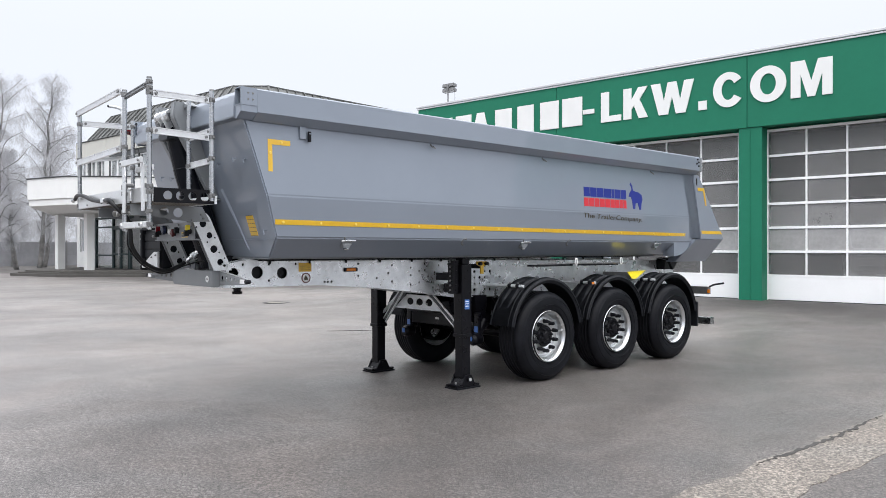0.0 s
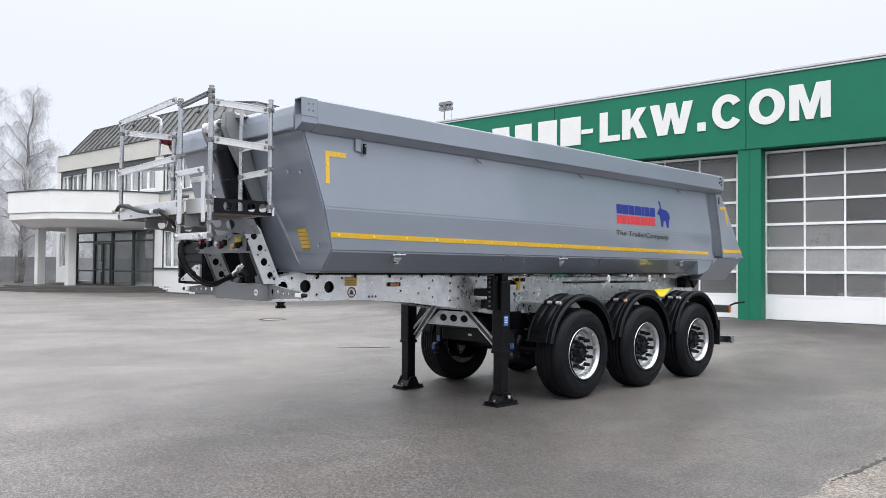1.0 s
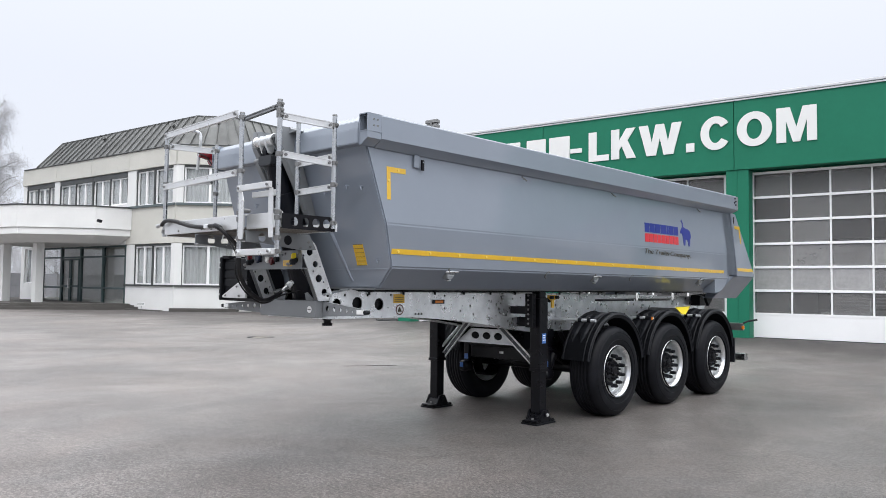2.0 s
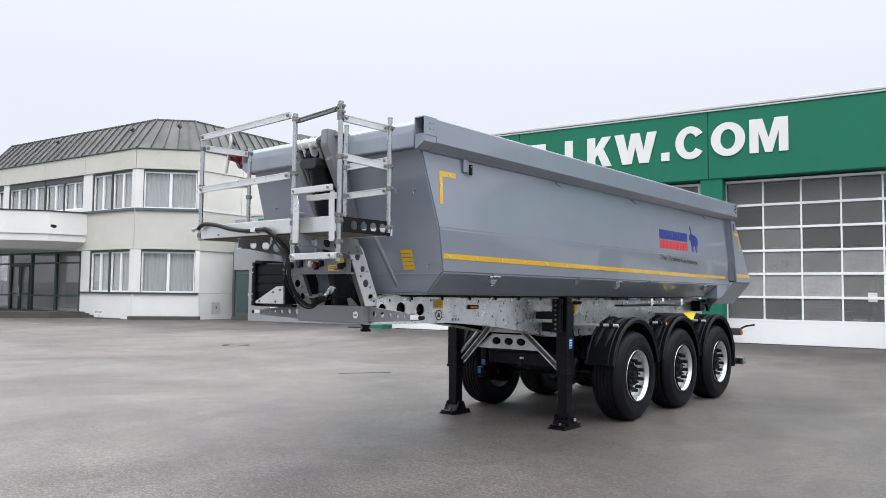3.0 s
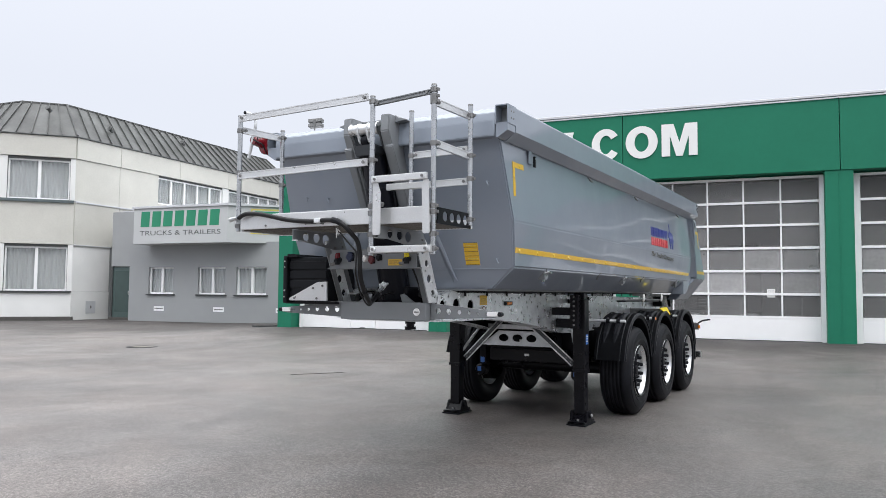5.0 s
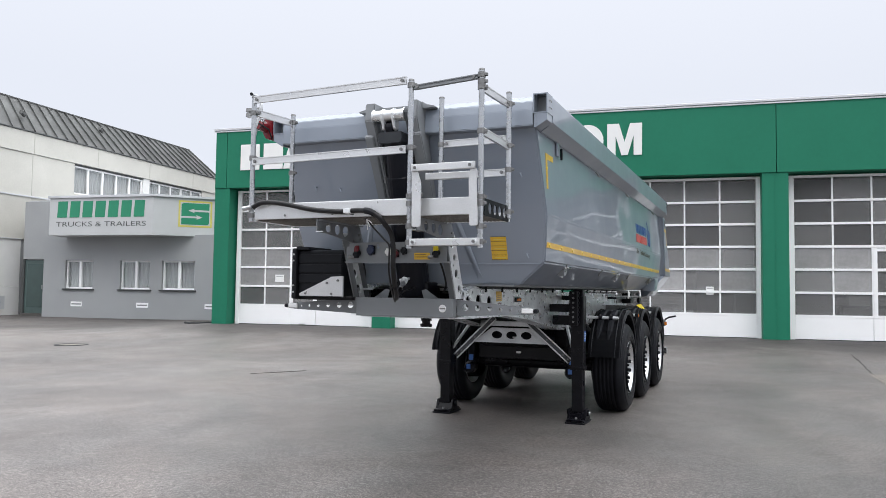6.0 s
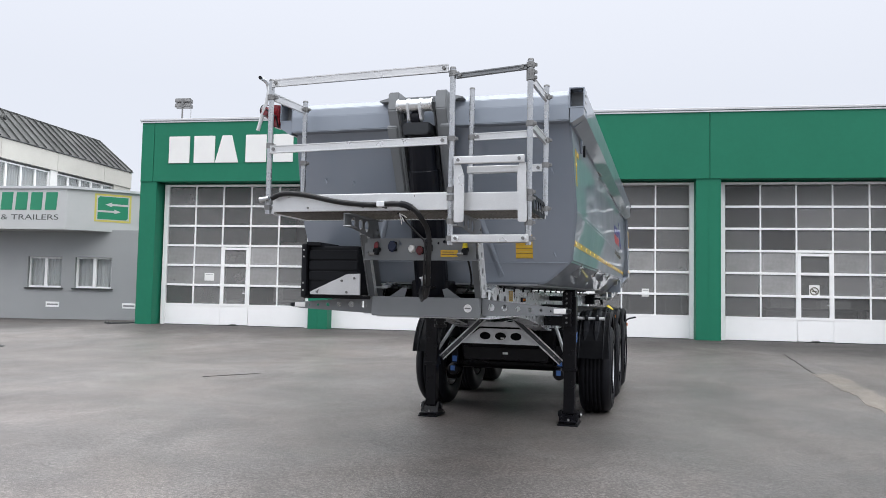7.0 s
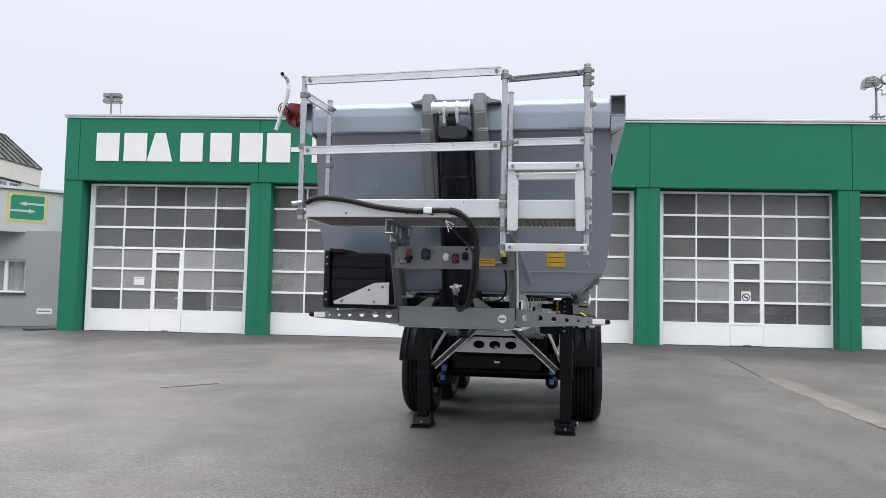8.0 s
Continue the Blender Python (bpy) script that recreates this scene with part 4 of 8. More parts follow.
def mansard():
    """Roof of standing-seam sheets, one by one, on a dark deck."""
    low, high = footprint(-0.06, -46.45), footprint(1.4, -47.55)
    z0, z1 = CORN_T + 0.05, 9.57
    r = office_part("roof", prism(footprint(1.38, -47.5), z0 - 0.02, z1 - 0.03, "z"), ROOF_METAL, "dark weathered standing-seam metal roof")
    part("deck", prism(footprint(0.0, -46.45), z0 - 0.05, z0 + 0.02, "z"), ROOF_METAL, r)
    part("ridge_cap", prism(footprint(1.36, -47.5), z1 - 0.02, z1 + 0.04, "z"), ROOF_METAL, r)
    for i in range(5):
        if i == 3:
            continue
        a, b, c, d = (Vector((*p, 0)) for p in (low[i], low[(i + 1) % 5], high[(i + 1) % 5], high[i]))
        n = max(4, round((b - a).length / 0.62))
        for k in range(n):
            s, t = k / n, (k + 1) / n
            q = [a.lerp(b, s), a.lerp(b, t), d.lerp(c, t), d.lerp(c, s)]
            for p, z in zip(q, (z0, z0, z1, z1)):
                p.z = z
            nrm = (q[1] - q[0]).cross(q[3] - q[0]).normalized()
            bm = bmesh.new()
            along = (q[1] - q[0]).normalized()
            # a pan with its upstand rib along one edge
            prof = [(0.0, 0.0), (0.0, 0.07), (0.03, 0.07), (0.03, 0.0), (1.0, 0.0)]
            rows = []
            for e0, e1 in ((q[0], q[1]), (q[3], q[2])):
                wid = (e1 - e0).length
                rows.append([bm.verts.new(e0 + along * (min(u, wid - 0.004) if u < 0.5 else wid) + nrm * h) for u, h in prof])
            for j in range(4):
                bm.faces.new((rows[0][j], rows[0][j + 1], rows[1][j + 1], rows[1][j]))
            part("roof_sheet", bm, ROOF_METAL, r)
    for p0, p1 in zip(low[:4], high[:4]):
        part("hip_cap", tube([(*p0, z0 + 0.03), (*p1, z1 + 0.03)], 0.05, sides=6), ROOF_METAL, r)

    for x, y, z in ((-31.75, 20.55, 9.15), (-34.5, 19.98, 9.15), (-30.95, 23.2, 8.72), (-41.0, 20.0, 9.2), (-31.4, 28.4, 9.1)):
        v = part("roof_vent", tube([(x, y + 0.1, z - 0.1), (x, y - 0.05, z + 0.03)], [0.09, 0.09], sides=10), ROOF_METAL, r, "short roof vent pipe")
        part("cowl", tube([(x, y - 0.05, z + 0.03), (x, y - 0.10, z + 0.05)], [0.12, 0.11], sides=10), ROOF_METAL, v)


mansard()

# ---- low annexe with the sign box ----
annexe = thing("annexe_building", "low grey rendered annexe with a pale sign fascia", "building", ANNEXE_FRAME)
AX0, AX1, AY = -29.3, -19.62, 23.0
SF_Y, SF_X0, SF_X1 = 22.0, -28.2, -23.3
wins = [(-28.2, -26.82), (-25.51, -24.09), (-23.54, -22.03)]
WZ0, WZ1 = 1.18, 2.36


def annexe_walls():
    xs = [AX0] + [x for w in wins for x in w] + [AX1]
    for k in range(0, len(xs), 2):
        part("wall", box(xs[k], xs[k + 1], AY, AY + 0.3, -0.2, 3.4), RENDER_GREY, annexe, "grey rendered wall")
    for a, b in wins:
        part("wall", box(a, b, AY, AY + 0.3, -0.2, WZ0), RENDER_GREY, annexe)
        part("wall", box(a, b, AY, AY + 0.3, WZ1, 3.4), RENDER_GREY, annexe)
        window_unit(Matrix.Translation((a, AY, 0)), 0, b - a, WZ0, WZ1, 2, annexe)
        part("sill", box(a - 0.08, b + 0.08, AY - 0.07, AY + 0.1, WZ0 - 0.06, WZ0 - 0.003, 0.008), SILL, annexe, "dark sill")
    for x in (-27.58, -24.4, -21.26):
        v = part("wall_plate", box(x - 0.28, x + 0.28, AY - 0.012, AY, 0.44, 0.64, 0.004), FRAME_WHITE, annexe, "small white wall plate with dark print")
        part("print_bar", box(x - 0.23, x + 0.23, AY - 0.014, AY - 0.012, 0.515, 0.565), GREY_FENCE, v)
    # door bay between the annexe and the office
    part("wall", box(-30.55, AX0, 23.2, 23.45, 2.42, 4.9), RENDER_GREY, annexe)
    part("wall", box(AX0, AX0 + 0.25, 23.3, 30, 0.0, 3.4), RENDER_GREY, annexe)
    d = part("door", box(-30.48, AX0 - 0.05, 23.26, 23.32, 0.1, 2.38, 0.01), GREEN_DOOR, annexe, "grey-green steel door")
    part("threshold", box(-30.55, AX0, 23.1, 23.5, -0.2, 0.095, 0.01), STONE, annexe, "dark stone threshold")
    part("door_frame", box(-30.55, -30.48, 23.2, 23.36, 0.05, 2.42), DARK_FRAME, d)
    part("door_frame", box(AX0 - 0.05, AX0 - 0.001, 23.2, 23.36, 0.05, 2.42), DARK_FRAME, d)
    part("door_pane", box(-30.36, AX0 - 0.17, 23.252, 23.262, 0.35, 2.22), GREEN_PANE, d, "dark green tinted pane")
    part("door_handle", tube([(-29.5, 23.26, 1.15), (-29.5, 23.18, 1.15), (-29.5, 23.18, 1.3)], 0.02), ALU, d)
    part("inner_wall", box(AX0 + 0.3, AX1, AY + 1.8, AY + 2.0, 0, 3.4), ROOM, annexe)
    part("floor", box(AX0 + 0.3, AX1, AY + 0.3, AY + 1.8, 0.05, 0.3), ROOM, annexe)
    # sign fascia in two facets, with a coping and a soffit
    z0, z1 = 3.33, 4.95
    out = [(SF_X0, SF_Y), (SF_X1, SF_Y), (-21.1, 23.797), (AX1, 24.6), (AX1, 30.0), (-30.5, 30.0), (-30.5, 23.46), (SF_X0, 23.2)]
    part("fascia", prism(out, z0, z1 - 0.1, "z", bevel=0.01), SIGN_PALE, annexe, "pale angled sign fascia")
    part("coping", prism([(x + (0.06 if x > -25 else -0.06), y - 0.06) for x, y in out], z1 - 0.1, z1, "z", bevel=0.01), COPING, annexe)
    part("roof", box(-30.5, AX1, 23.6, 33.0, z1 - 0.1, z1 - 0.02), COPING, annexe)
    part("downpipe", tube([(AX1 - 0.12, AY - 0.06, 0.1), (AX1 - 0.12, AY - 0.06, 3.3)], 0.04), CLAMP, annexe)
    # the name as plain green blocks, the line below lettered
    y = SF_Y - 0.012
    n = 7
    a, b = SF_X0 + 0.35, SF_X1 - 0.33
    for k in range(n):
        w = (b - a) / n
        x0, x1 = a + k * w + 0.04, a + (k + 1) * w - 0.10
        part("sign_block", prism([(x0, 4.06), (x1, 4.06), (x1 + 0.04, 4.72), (x0 + 0.04, 4.72)], y, SF_Y), GREEN_SIGN, annexe, "plain green sign block")
    bm = text_mesh("TRUCKS & TRAILERS", 0.2, b - a, 0.003, 0.0)
    bm.transform(Matrix.Translation((a, SF_Y - 0.001, 3.69)))
    part("letters", bm, DARK_FRAME, annexe, "dark lettering")
    # emblem of plain shapes on the second facet
    p0, p1 = Vector((SF_X1, SF_Y, 0)), Vector((-21.1, 23.797, 0))
    m = Matrix.Translation(p0) @ Matrix.Rotation(math.atan2(p1.y - p0.y, p1.x - p0.x), 4, "Z")
    def facet(name, pts, d, mat, label=""):
        bm = prism(pts, -d, 0.0)
        bm.transform(m)
        part(name, bm, mat, annexe, label)
    e0, e1, f0, f1 = 0.93, 2.22, 3.70, 4.76
    facet("emblem_border", [(e0, f0), (e1, f0), (e1, f1), (e0, f1)], 0.008, EMBLEM_YELLOW, "faded yellow emblem border")
    facet("emblem_back", [(e0 + 0.07, f0 + 0.07), (e1 - 0.07, f0 + 0.07), (e1 - 0.07, f1 - 0.07), (e0 + 0.07, f1 - 0.07)], 0.011, SIGN_PALE)
    e0, e1, f0, f1 = e0 + 0.11, e1 - 0.11, f0 + 0.10, f1 - 0.10
    c = 0.07
    facet("emblem_field", [(e0, f0), (e1 - c, f0), (e1, f0 + c), (e1, f1), (e0 + c, f1), (e0, f1 - c)], 0.014, GREEN_SIGN, "green emblem field")
    zu, zl = f1 - 0.30, f0 + 0.30
    facet("emblem_bar", [(e0 + 0.48, zu - 0.035), (e1, zu - 0.035), (e1, zu + 0.035), (e0 + 0.48, zu + 0.035), (e0 + 0.50, zu + 0.09), (e0 + 0.26, zu), (e0 + 0.50, zu - 0.09)], 0.018, SIGN_PALE)
    facet("emblem_bar", [(e0, zl - 0.035), (e1 - 0.48, zl - 0.035), (e1 - 0.50, zl - 0.09), (e1 - 0.26, zl), (e1 - 0.50, zl + 0.09), (e1 - 0.48, zl + 0.035), (e0, zl + 0.035)], 0.018, SIGN_PALE)


annexe_walls()


# ---- tipper semi-trailer; local x across, y towards its rear, z up ----
trailer = thing("tipper_trailer", "grey steel-bodied three-axle tipper semi-trailer standing on its landing legs", "trailer", pose(-6.129, 3.244, 0, 0, 0, -5.6))
SECTION = [(1.075, 2.56), (1.105, 1.948), (1.060, 1.595), (0.85, 1.423)]
BODY_END = 7.0


def wall_y(z):
    """Where the raked front wall stands at a height."""
    return 0.06 + (2.56 - z) * 0.315


def side_x(z):
    for (x0, z0), (x1, z1) in zip(SECTION, SECTION[1:]):
        if z1 <= z <= z0:
            return x0 + (x1 - x0) * (z0 - z) / (z0 - z1)
    return SECTION[0][0]


def tp(name, bm, mat, label="", parent=None, smooth=False):
    return part(name, bm, mat, parent or trailer, label, smooth)


def body():
    # one hull: outer skin with raked front, inner skin 6 cm inside, open at the top
    bm = bmesh.new()
    outline = [(x, z) for x, z in SECTION] + [(-x, z) for x, z in reversed(SECTION)]
    def skin(grow, y_shift, floor):
        f, r = [], []
        for x, z in outline:
            zz = max(z, floor)
            xx = x - math.copysign(grow, x)
            f.append(bm.verts.new((xx, wall_y(zz) + y_shift, zz)))
            r.append(bm.verts.new((xx, BODY_END, zz)))
        return f, r
    fo, ro = skin(0, 0, 0)
    fi, ri = skin(0.06, 0.06, 1.50)
    k = len(outline)
    for f, r in ((fo, ro), (fi, ri)):
        for i in range(k - 1):
            bm.faces.new((f[i], f[i + 1], r[i + 1], r[i]))
        bm.faces.new(f)
        bm.faces.new(r)
    for i in (0, k - 1):
        bm.faces.new((fo[i], ro[i], ri[i], fi[i]))
    bmesh.ops.recalc_face_normals(bm, faces=bm.faces)
    creases = [e for e in bm.edges if e.is_manifold and e.calc_face_angle(0) > 0.05]
    bmesh.ops.bevel(bm, geom=creases, offset=0.012, segments=2, affect="EDGES")
    hull = tp("dump_body", bm, PAINT, "glossy grey half-round steel dump body")
    # weld seams
    z = 1.585
    tp("weld_seam", box(-side_x(z) + 0.02, side_x(z) - 0.02, wall_y(z) - 0.006, wall_y(z) + 0.01, z - 0.004, z + 0.004), PAINT, parent=hull)
    tp("bottom_lip", box(-0.80, 0.80, wall_y(1.423), 6.9, 1.410, 1.424, 0.004), PAINT_DULL, parent=hull)
    # two raking stiffeners low on the front wall
    for s in (1, -1):
        b = bmesh.new()
        pts = [(0.31, 2.05), (0.36, 2.05), (0.55, 1.47), (0.50, 1.45)]
        va = [b.verts.new((s * x, wall_y(zz) + 0.004, zz)) for x, zz in pts]
        vb = [b.verts.new((s * x, wall_y(zz) - 0.012, zz)) for x, zz in ((0.325, 2.02), (0.335, 2.02), (0.525, 1.52), (0.515, 1.515))]
        b.faces.new(vb)
        for i in range(4):
            b.faces.new((va[i], va[(i + 1) % 4], vb[(i + 1) % 4], vb[i]))
        bmesh.ops.recalc_face_normals(b, faces=b.faces)
        tp("front_stiffener", b, PAINT, parent=hull)
    # small hooks on the front wall and on the side
    for x, zz in ((0.93, 1.66), (0.93, 2.25), (-0.62, 2.2), (-0.85, 2.22), (0.45, 2.25), (0.75, 2.27)):
        y = wall_y(zz)
        tp("lug", tube([(x, y + 0.01, zz), (x, y - 0.03, zz), (x + 0.015, y - 0.03, zz - 0.035)], 0.006, sides=6), PAINT, parent=hull)
    return hull


hull = body()


def rim():
    # side top rails: open box ends at the front, chamfered below
    prof = [(1.17, 2.795), (1.176, 2.785), (1.176, 2.605), (1.095, 2.545), (1.07, 2.545), (1.07, 2.795)]
    for s in (1, -1):
        bm = prism([(s * x, z) for x, z in prof], 0.13, 7.0)
        r = tp("top_rail", bm, PAINT, "grey box-section top rail", hull)
        t = 0.008
        for x0, x1, z0, z1 in ((1.07, 1.176, 2.787, 2.795), (1.168, 1.176, 2.66, 2.787), (1.07, 1.078, 2.66, 2.787), (1.07, 1.176, 2.652, 2.66)):
            a, b = sorted((s * x0, s * x1))
            part("rail_end", box(a, b, -0.015, 0.129, z0, z1), PAINT, r)
        part("rail_stop", prism([(s * 1.075, 2.652), (s * 1.172, 2.652), (s * 1.172, 2.60), (s * 1.09, 2.55), (s * 1.075, 2.55)], -0.012, 0.129), PAINT, r)
        a, b = sorted((s * 1.078, s * 1.168))
        part("end_plate", box(a, b, 0.085, 0.128, 2.66, 2.787), PAINT_DULL, r)
        for y, z in ((0.05, 2.75), (0.05, 2.70), (0.09, 2.75), (0.09, 2.70)):
            part("bolt", lathe([(s * 1.176, 0.001), (s * 1.179, 0.007), (s * 1.176, 0.009)], 8, centre=(0, y, z)), CLAMP, r)
        part("rail_end", prism([(s * 1.168, 2.79), (s * 1.168, 2.6), (s * 1.07, 2.55), (s * 1.07, 2.79)], 7.0, 7.08), PAINT_DULL, r)
        for y, z in ((6.95, 2.76), (6.98, 2.72), (6.93, 2.70), (6.98, 2.67)):
            part("bolt", lathe([(s * 1.176, 0.001), (s * 1.186, 0.012), (s * 1.176, 0.014)], 8, centre=(0, y, z)), BLACK, r)
    # front top rail
    bm = prism([(0.03, 2.785), (-0.012, 2.74), (-0.022, 2.68), (-0.026, 2.566), (-0.02, 2.56), (0.13, 2.56), (0.13, 2.785)], -1.069, 1.069, "x", bevel=0.004)
    tp("front_rail", bm, PAINT, "grey folded front top rail", hull)


rim()


def lift_mount():
    """Cheeks, telescopic ram and its head on the front wall."""
    outline = [(-0.16, 2.795), (0.02, 2.795), (0.07, 2.5), (0.26, 1.97), (0.20, 1.94), (0.02, 2.30), (-0.10, 2.52), (-0.17, 2.66)]
    doubler = [(-0.135, 2.54), (-0.115, 2.565), (-0.085, 2.56), (0.05, 2.30), (0.25, 1.97), (0.185, 1.94), (0.0, 2.30)]
    for s in (1, -1):
        a, b = sorted((s * 0.138, s * 0.222))
        tp("ram_cheek", prism(outline, a, b, "x", bevel=0.008), PAINT_DULL, "grey cheek plate beside the lifting ram", hull)
        a, b = sorted((s * 0.165, s * 0.238))
        tp("cheek_doubler", prism(doubler, a, b, "x", bevel=0.006), PAINT_DULL, parent=hull)
        a, b = sorted((s * 0.165, s * 0.26))
        tp("cheek_foot", box(a, b, 0.14, 0.26, 1.94, 1.952, 0.003), PAINT_DULL, parent=hull)
        g = [(s * 0.222, 2.797), (s * 0.25, 2.775), (s * 0.32, 2.758), (s * 0.32, 2.750), (s * 0.222, 2.742)]
        tp("gusset", prism(g, -0.08, 0.02), PAINT_DULL, parent=hull)
    tp("top_bridge", box(-0.138, 0.138, -0.02, 0.0, 2.74, 2.79, 0.004), PAINT_DULL, parent=hull)
    tp("back_plate", box(-0.138, 0.138, -0.018, -0.004, 2.56, 2.74), RAM_NAVY, parent=hull)
    ram = tp("lifting_ram", tube([(0, -0.05, 2.53), (0, 0.02, 2.25), (0, 0.03, 2.249), (0, 0.15, 1.85)], [0.098, 0.10, 0.112, 0.112], sides=24), RAM_NAVY, "black telescopic lifting ram", hull)
    part("ram_stage", tube([(0, 0.10, 2.02), (0, 0.31, 1.36)], 0.128, sides=24), RAM_NAVY, ram)
    guard = part("ram_guard", prism([(0.085, 2.50), (0.112, 2.50), (0.135, 1.95), (0.105, 1.95)], 0.0, 0.012), PAINT_CHARCOAL, ram)
    for v in guard.data.vertices:
        v.co.y += -0.04 + (2.60 - v.co.z) * 0.30
    cap = part("ram_cap", lathe([(-0.150, 0.001), (-0.150, 0.050), (-0.143, 0.053), (-0.136, 0.045), (0.106, 0.045), (0.113, 0.053), (0.120, 0.050), (0.120, 0.001)], 28, centre=(0, -0.15, 2.690)), CAP_METAL, ram, "bright ram head bearing")
    for x in (-0.062, 0.028):
        part("cap_strap", prism([(-0.196, 2.66), (-0.203, 2.70), (-0.18, 2.735), (-0.15, 2.745), (-0.10, 2.73), (-0.10, 2.60), (-0.13, 2.575), (-0.16, 2.585), (-0.175, 2.62)], x - 0.010, x + 0.010, "x", bevel=0.003), GALV, ram)
    part("ram_eye", lathe([(-0.04, 0.001), (-0.04, 0.055), (0.015, 0.055), (0.015, 0.001)], 20, centre=(0, -0.12, 2.60)), RAM_NAVY, ram)
    part("ram_head", prism([(-0.10, 2.555), (-0.092, 2.563), (0.092, 2.563), (0.10, 2.555), (0.10, 2.495), (0.082, 2.472), (-0.082, 2.472), (-0.10, 2.495)], -0.175, -0.03, bevel=0.006), PAINT_CHARCOAL, ram)
    for s in (1, -1):
        bm = holed_plate([(-0.19, 2.70), (-0.02, 2.74), (0.03, 2.60), (-0.02, 2.46), (-0.12, 2.56)], [(-0.07, 2.63, 0.03)], 0.012, lambda a, b, d, s=s: (s * (0.135 - d), a, b))
        part("bearing_plate", bm, PAINT_DARK, ram)


lift_mount()


def rear_frame():
    """Flared rear posts, tailgate and the rounded transition from the side wall."""
    for s in (1, -1):
        a, b = sorted((s * 1.04, s * 1.135))
        post = tp("rear_post", prism([(6.90, 2.545), (7.06, 2.545), (7.78, 1.64), (7.12, 1.64)], a, b, "x", bevel=0.008), PAINT, "flared grey rear post", hull)
        low = bmesh.new()
        top = [(s * 1.13, 7.0, 1.636), (s * 1.13, 7.75, 1.636), (s * 0.95, 7.75, 1.636), (s * 0.95, 7.0, 1.636)]
        bot = [(s * 0.88, 6.85, 1.315), (s * 0.88, 7.70, 1.315), (s * 0.72, 7.70, 1.315), (s * 0.72, 6.85, 1.315)]
        va, vb = [low.verts.new(p) for p in top], [low.verts.new(p) for p in bot]
        low.faces.new(va)
        low.faces.new(vb)
        for i in range(4):
            low.faces.new((va[i], va[(i + 1) % 4], vb[(i + 1) % 4], vb[i]))
        bmesh.ops.recalc_face_normals(low, faces=low.faces)
        bmesh.ops.bevel(low, geom=list(low.edges), offset=0.008, segments=2, affect="EDGES")
        part("post_foot", low, PAINT, post)
        # curved cheek where the side sweeps in to the post
        cheek = bmesh.new()
        n = 8
        rows = []
        for z in (2.545, 1.95, 1.66):
            x0 = side_x(z)
            row = []
            for k in range(n + 1):
                t = k / n
                row.append(cheek.verts.new((s * (x0 + 0.004 + (1.128 - x0) * (1 - math.cos(t * math.pi / 2))), 6.72 + (2.545 - z) * 0.23 + 0.20 * math.sin(t * math.pi / 2), z)))
            rows.append(row)
        for r0, r1 in zip(rows, rows[1:]):
            for k in range(n):
                cheek.faces.new((r0[k], r0[k + 1], r1[k + 1], r1[k]))
        bmesh.ops.solidify(cheek, geom=cheek.faces[:], thickness=0.008)
        bmesh.ops.recalc_face_normals(cheek, faces=cheek.faces)
        part("post_cheek", cheek, PAINT, post)
        # lower rounded end of the chamfer
        c2 = bmesh.new()
        arc = []
        for k in range(9):
            t = k / 8 * math.pi / 2
            arc.append((6.55 + 0.42 * math.sin(t), 1.40 + 0.25 * (1 - math.cos(t))))
        part("corner_plate", prism([(6.55, 1.40)] + arc[1:] + [(6.55, 1.655)], *sorted((s * 0.88, s * 1.05)), "x"), PAINT, post)
        if s > 0:
            part("marking_tape", prism([(7.02, 2.37), (7.20, 2.37), (7.27, 2.12), (7.235, 2.12), (7.175, 2.325), (7.03, 2.325)], 1.135, 1.138, "x"), YELLOW, post, "yellow contour marking")
            part("marking_tape", prism([(7.14, 1.715), (7.715, 1.715), (7.675, 1.76), (7.125, 1.76)], 1.135, 1.138, "x"), YELLOW, post)
            part("slot", box(1.135, 1.139, 6.98, 7.01, 2.40, 2.50, 0.002), BLACK, post)
    gate = tp("tailgate", prism([(7.0, 2.60), (7.07, 2.60), (7.70, 1.60), (7.60, 1.50), (7.0, 1.50)], -1.03, 1.03, "x", bevel=0.01), PAINT_DULL, "grey tailgate", hull)
    tp("hinge_block", box(0.48, 0.62, 7.0, 7.2, 1.2, 1.36, 0.01), BLACK_PAINT, parent=hull)
    tp("hinge_block", box(-0.62, -0.48, 7.0, 7.2, 1.2, 1.36, 0.01), BLACK_PAINT, parent=hull)
    tp("rear_bracket", prism([(6.6, 1.38), (7.3, 1.38), (7.15, 1.33), (7.0, 1.20), (6.9, 1.33)], 0.72, 0.76, "x"), BLACK_PAINT, parent=hull)


rear_frame()


def on_side(y0, y1, z0, z1, lift=0.003, bm=None, drop=0.0):
    """A flat strip lying on the near side wall; drop: how far it falls towards the rear."""
    bm = bm or bmesh.new()
    pts = [(y0, z0), (y1, z0 - drop), (y1, z1 - drop), (y0, z1)]
    va = [bm.verts.new((side_x(z) + 0.0005, y, z)) for y, z in pts]
    vb = [bm.verts.new((side_x(z) + lift, y, z)) for y, z in pts]
    fs = [bm.faces.new(vb)] + [bm.faces.new((va[i], va[(i + 1) % 4], vb[(i + 1) % 4], vb[i])) for i in range(4)]
    bmesh.ops.recalc_face_normals(bm, faces=fs)
    return bm


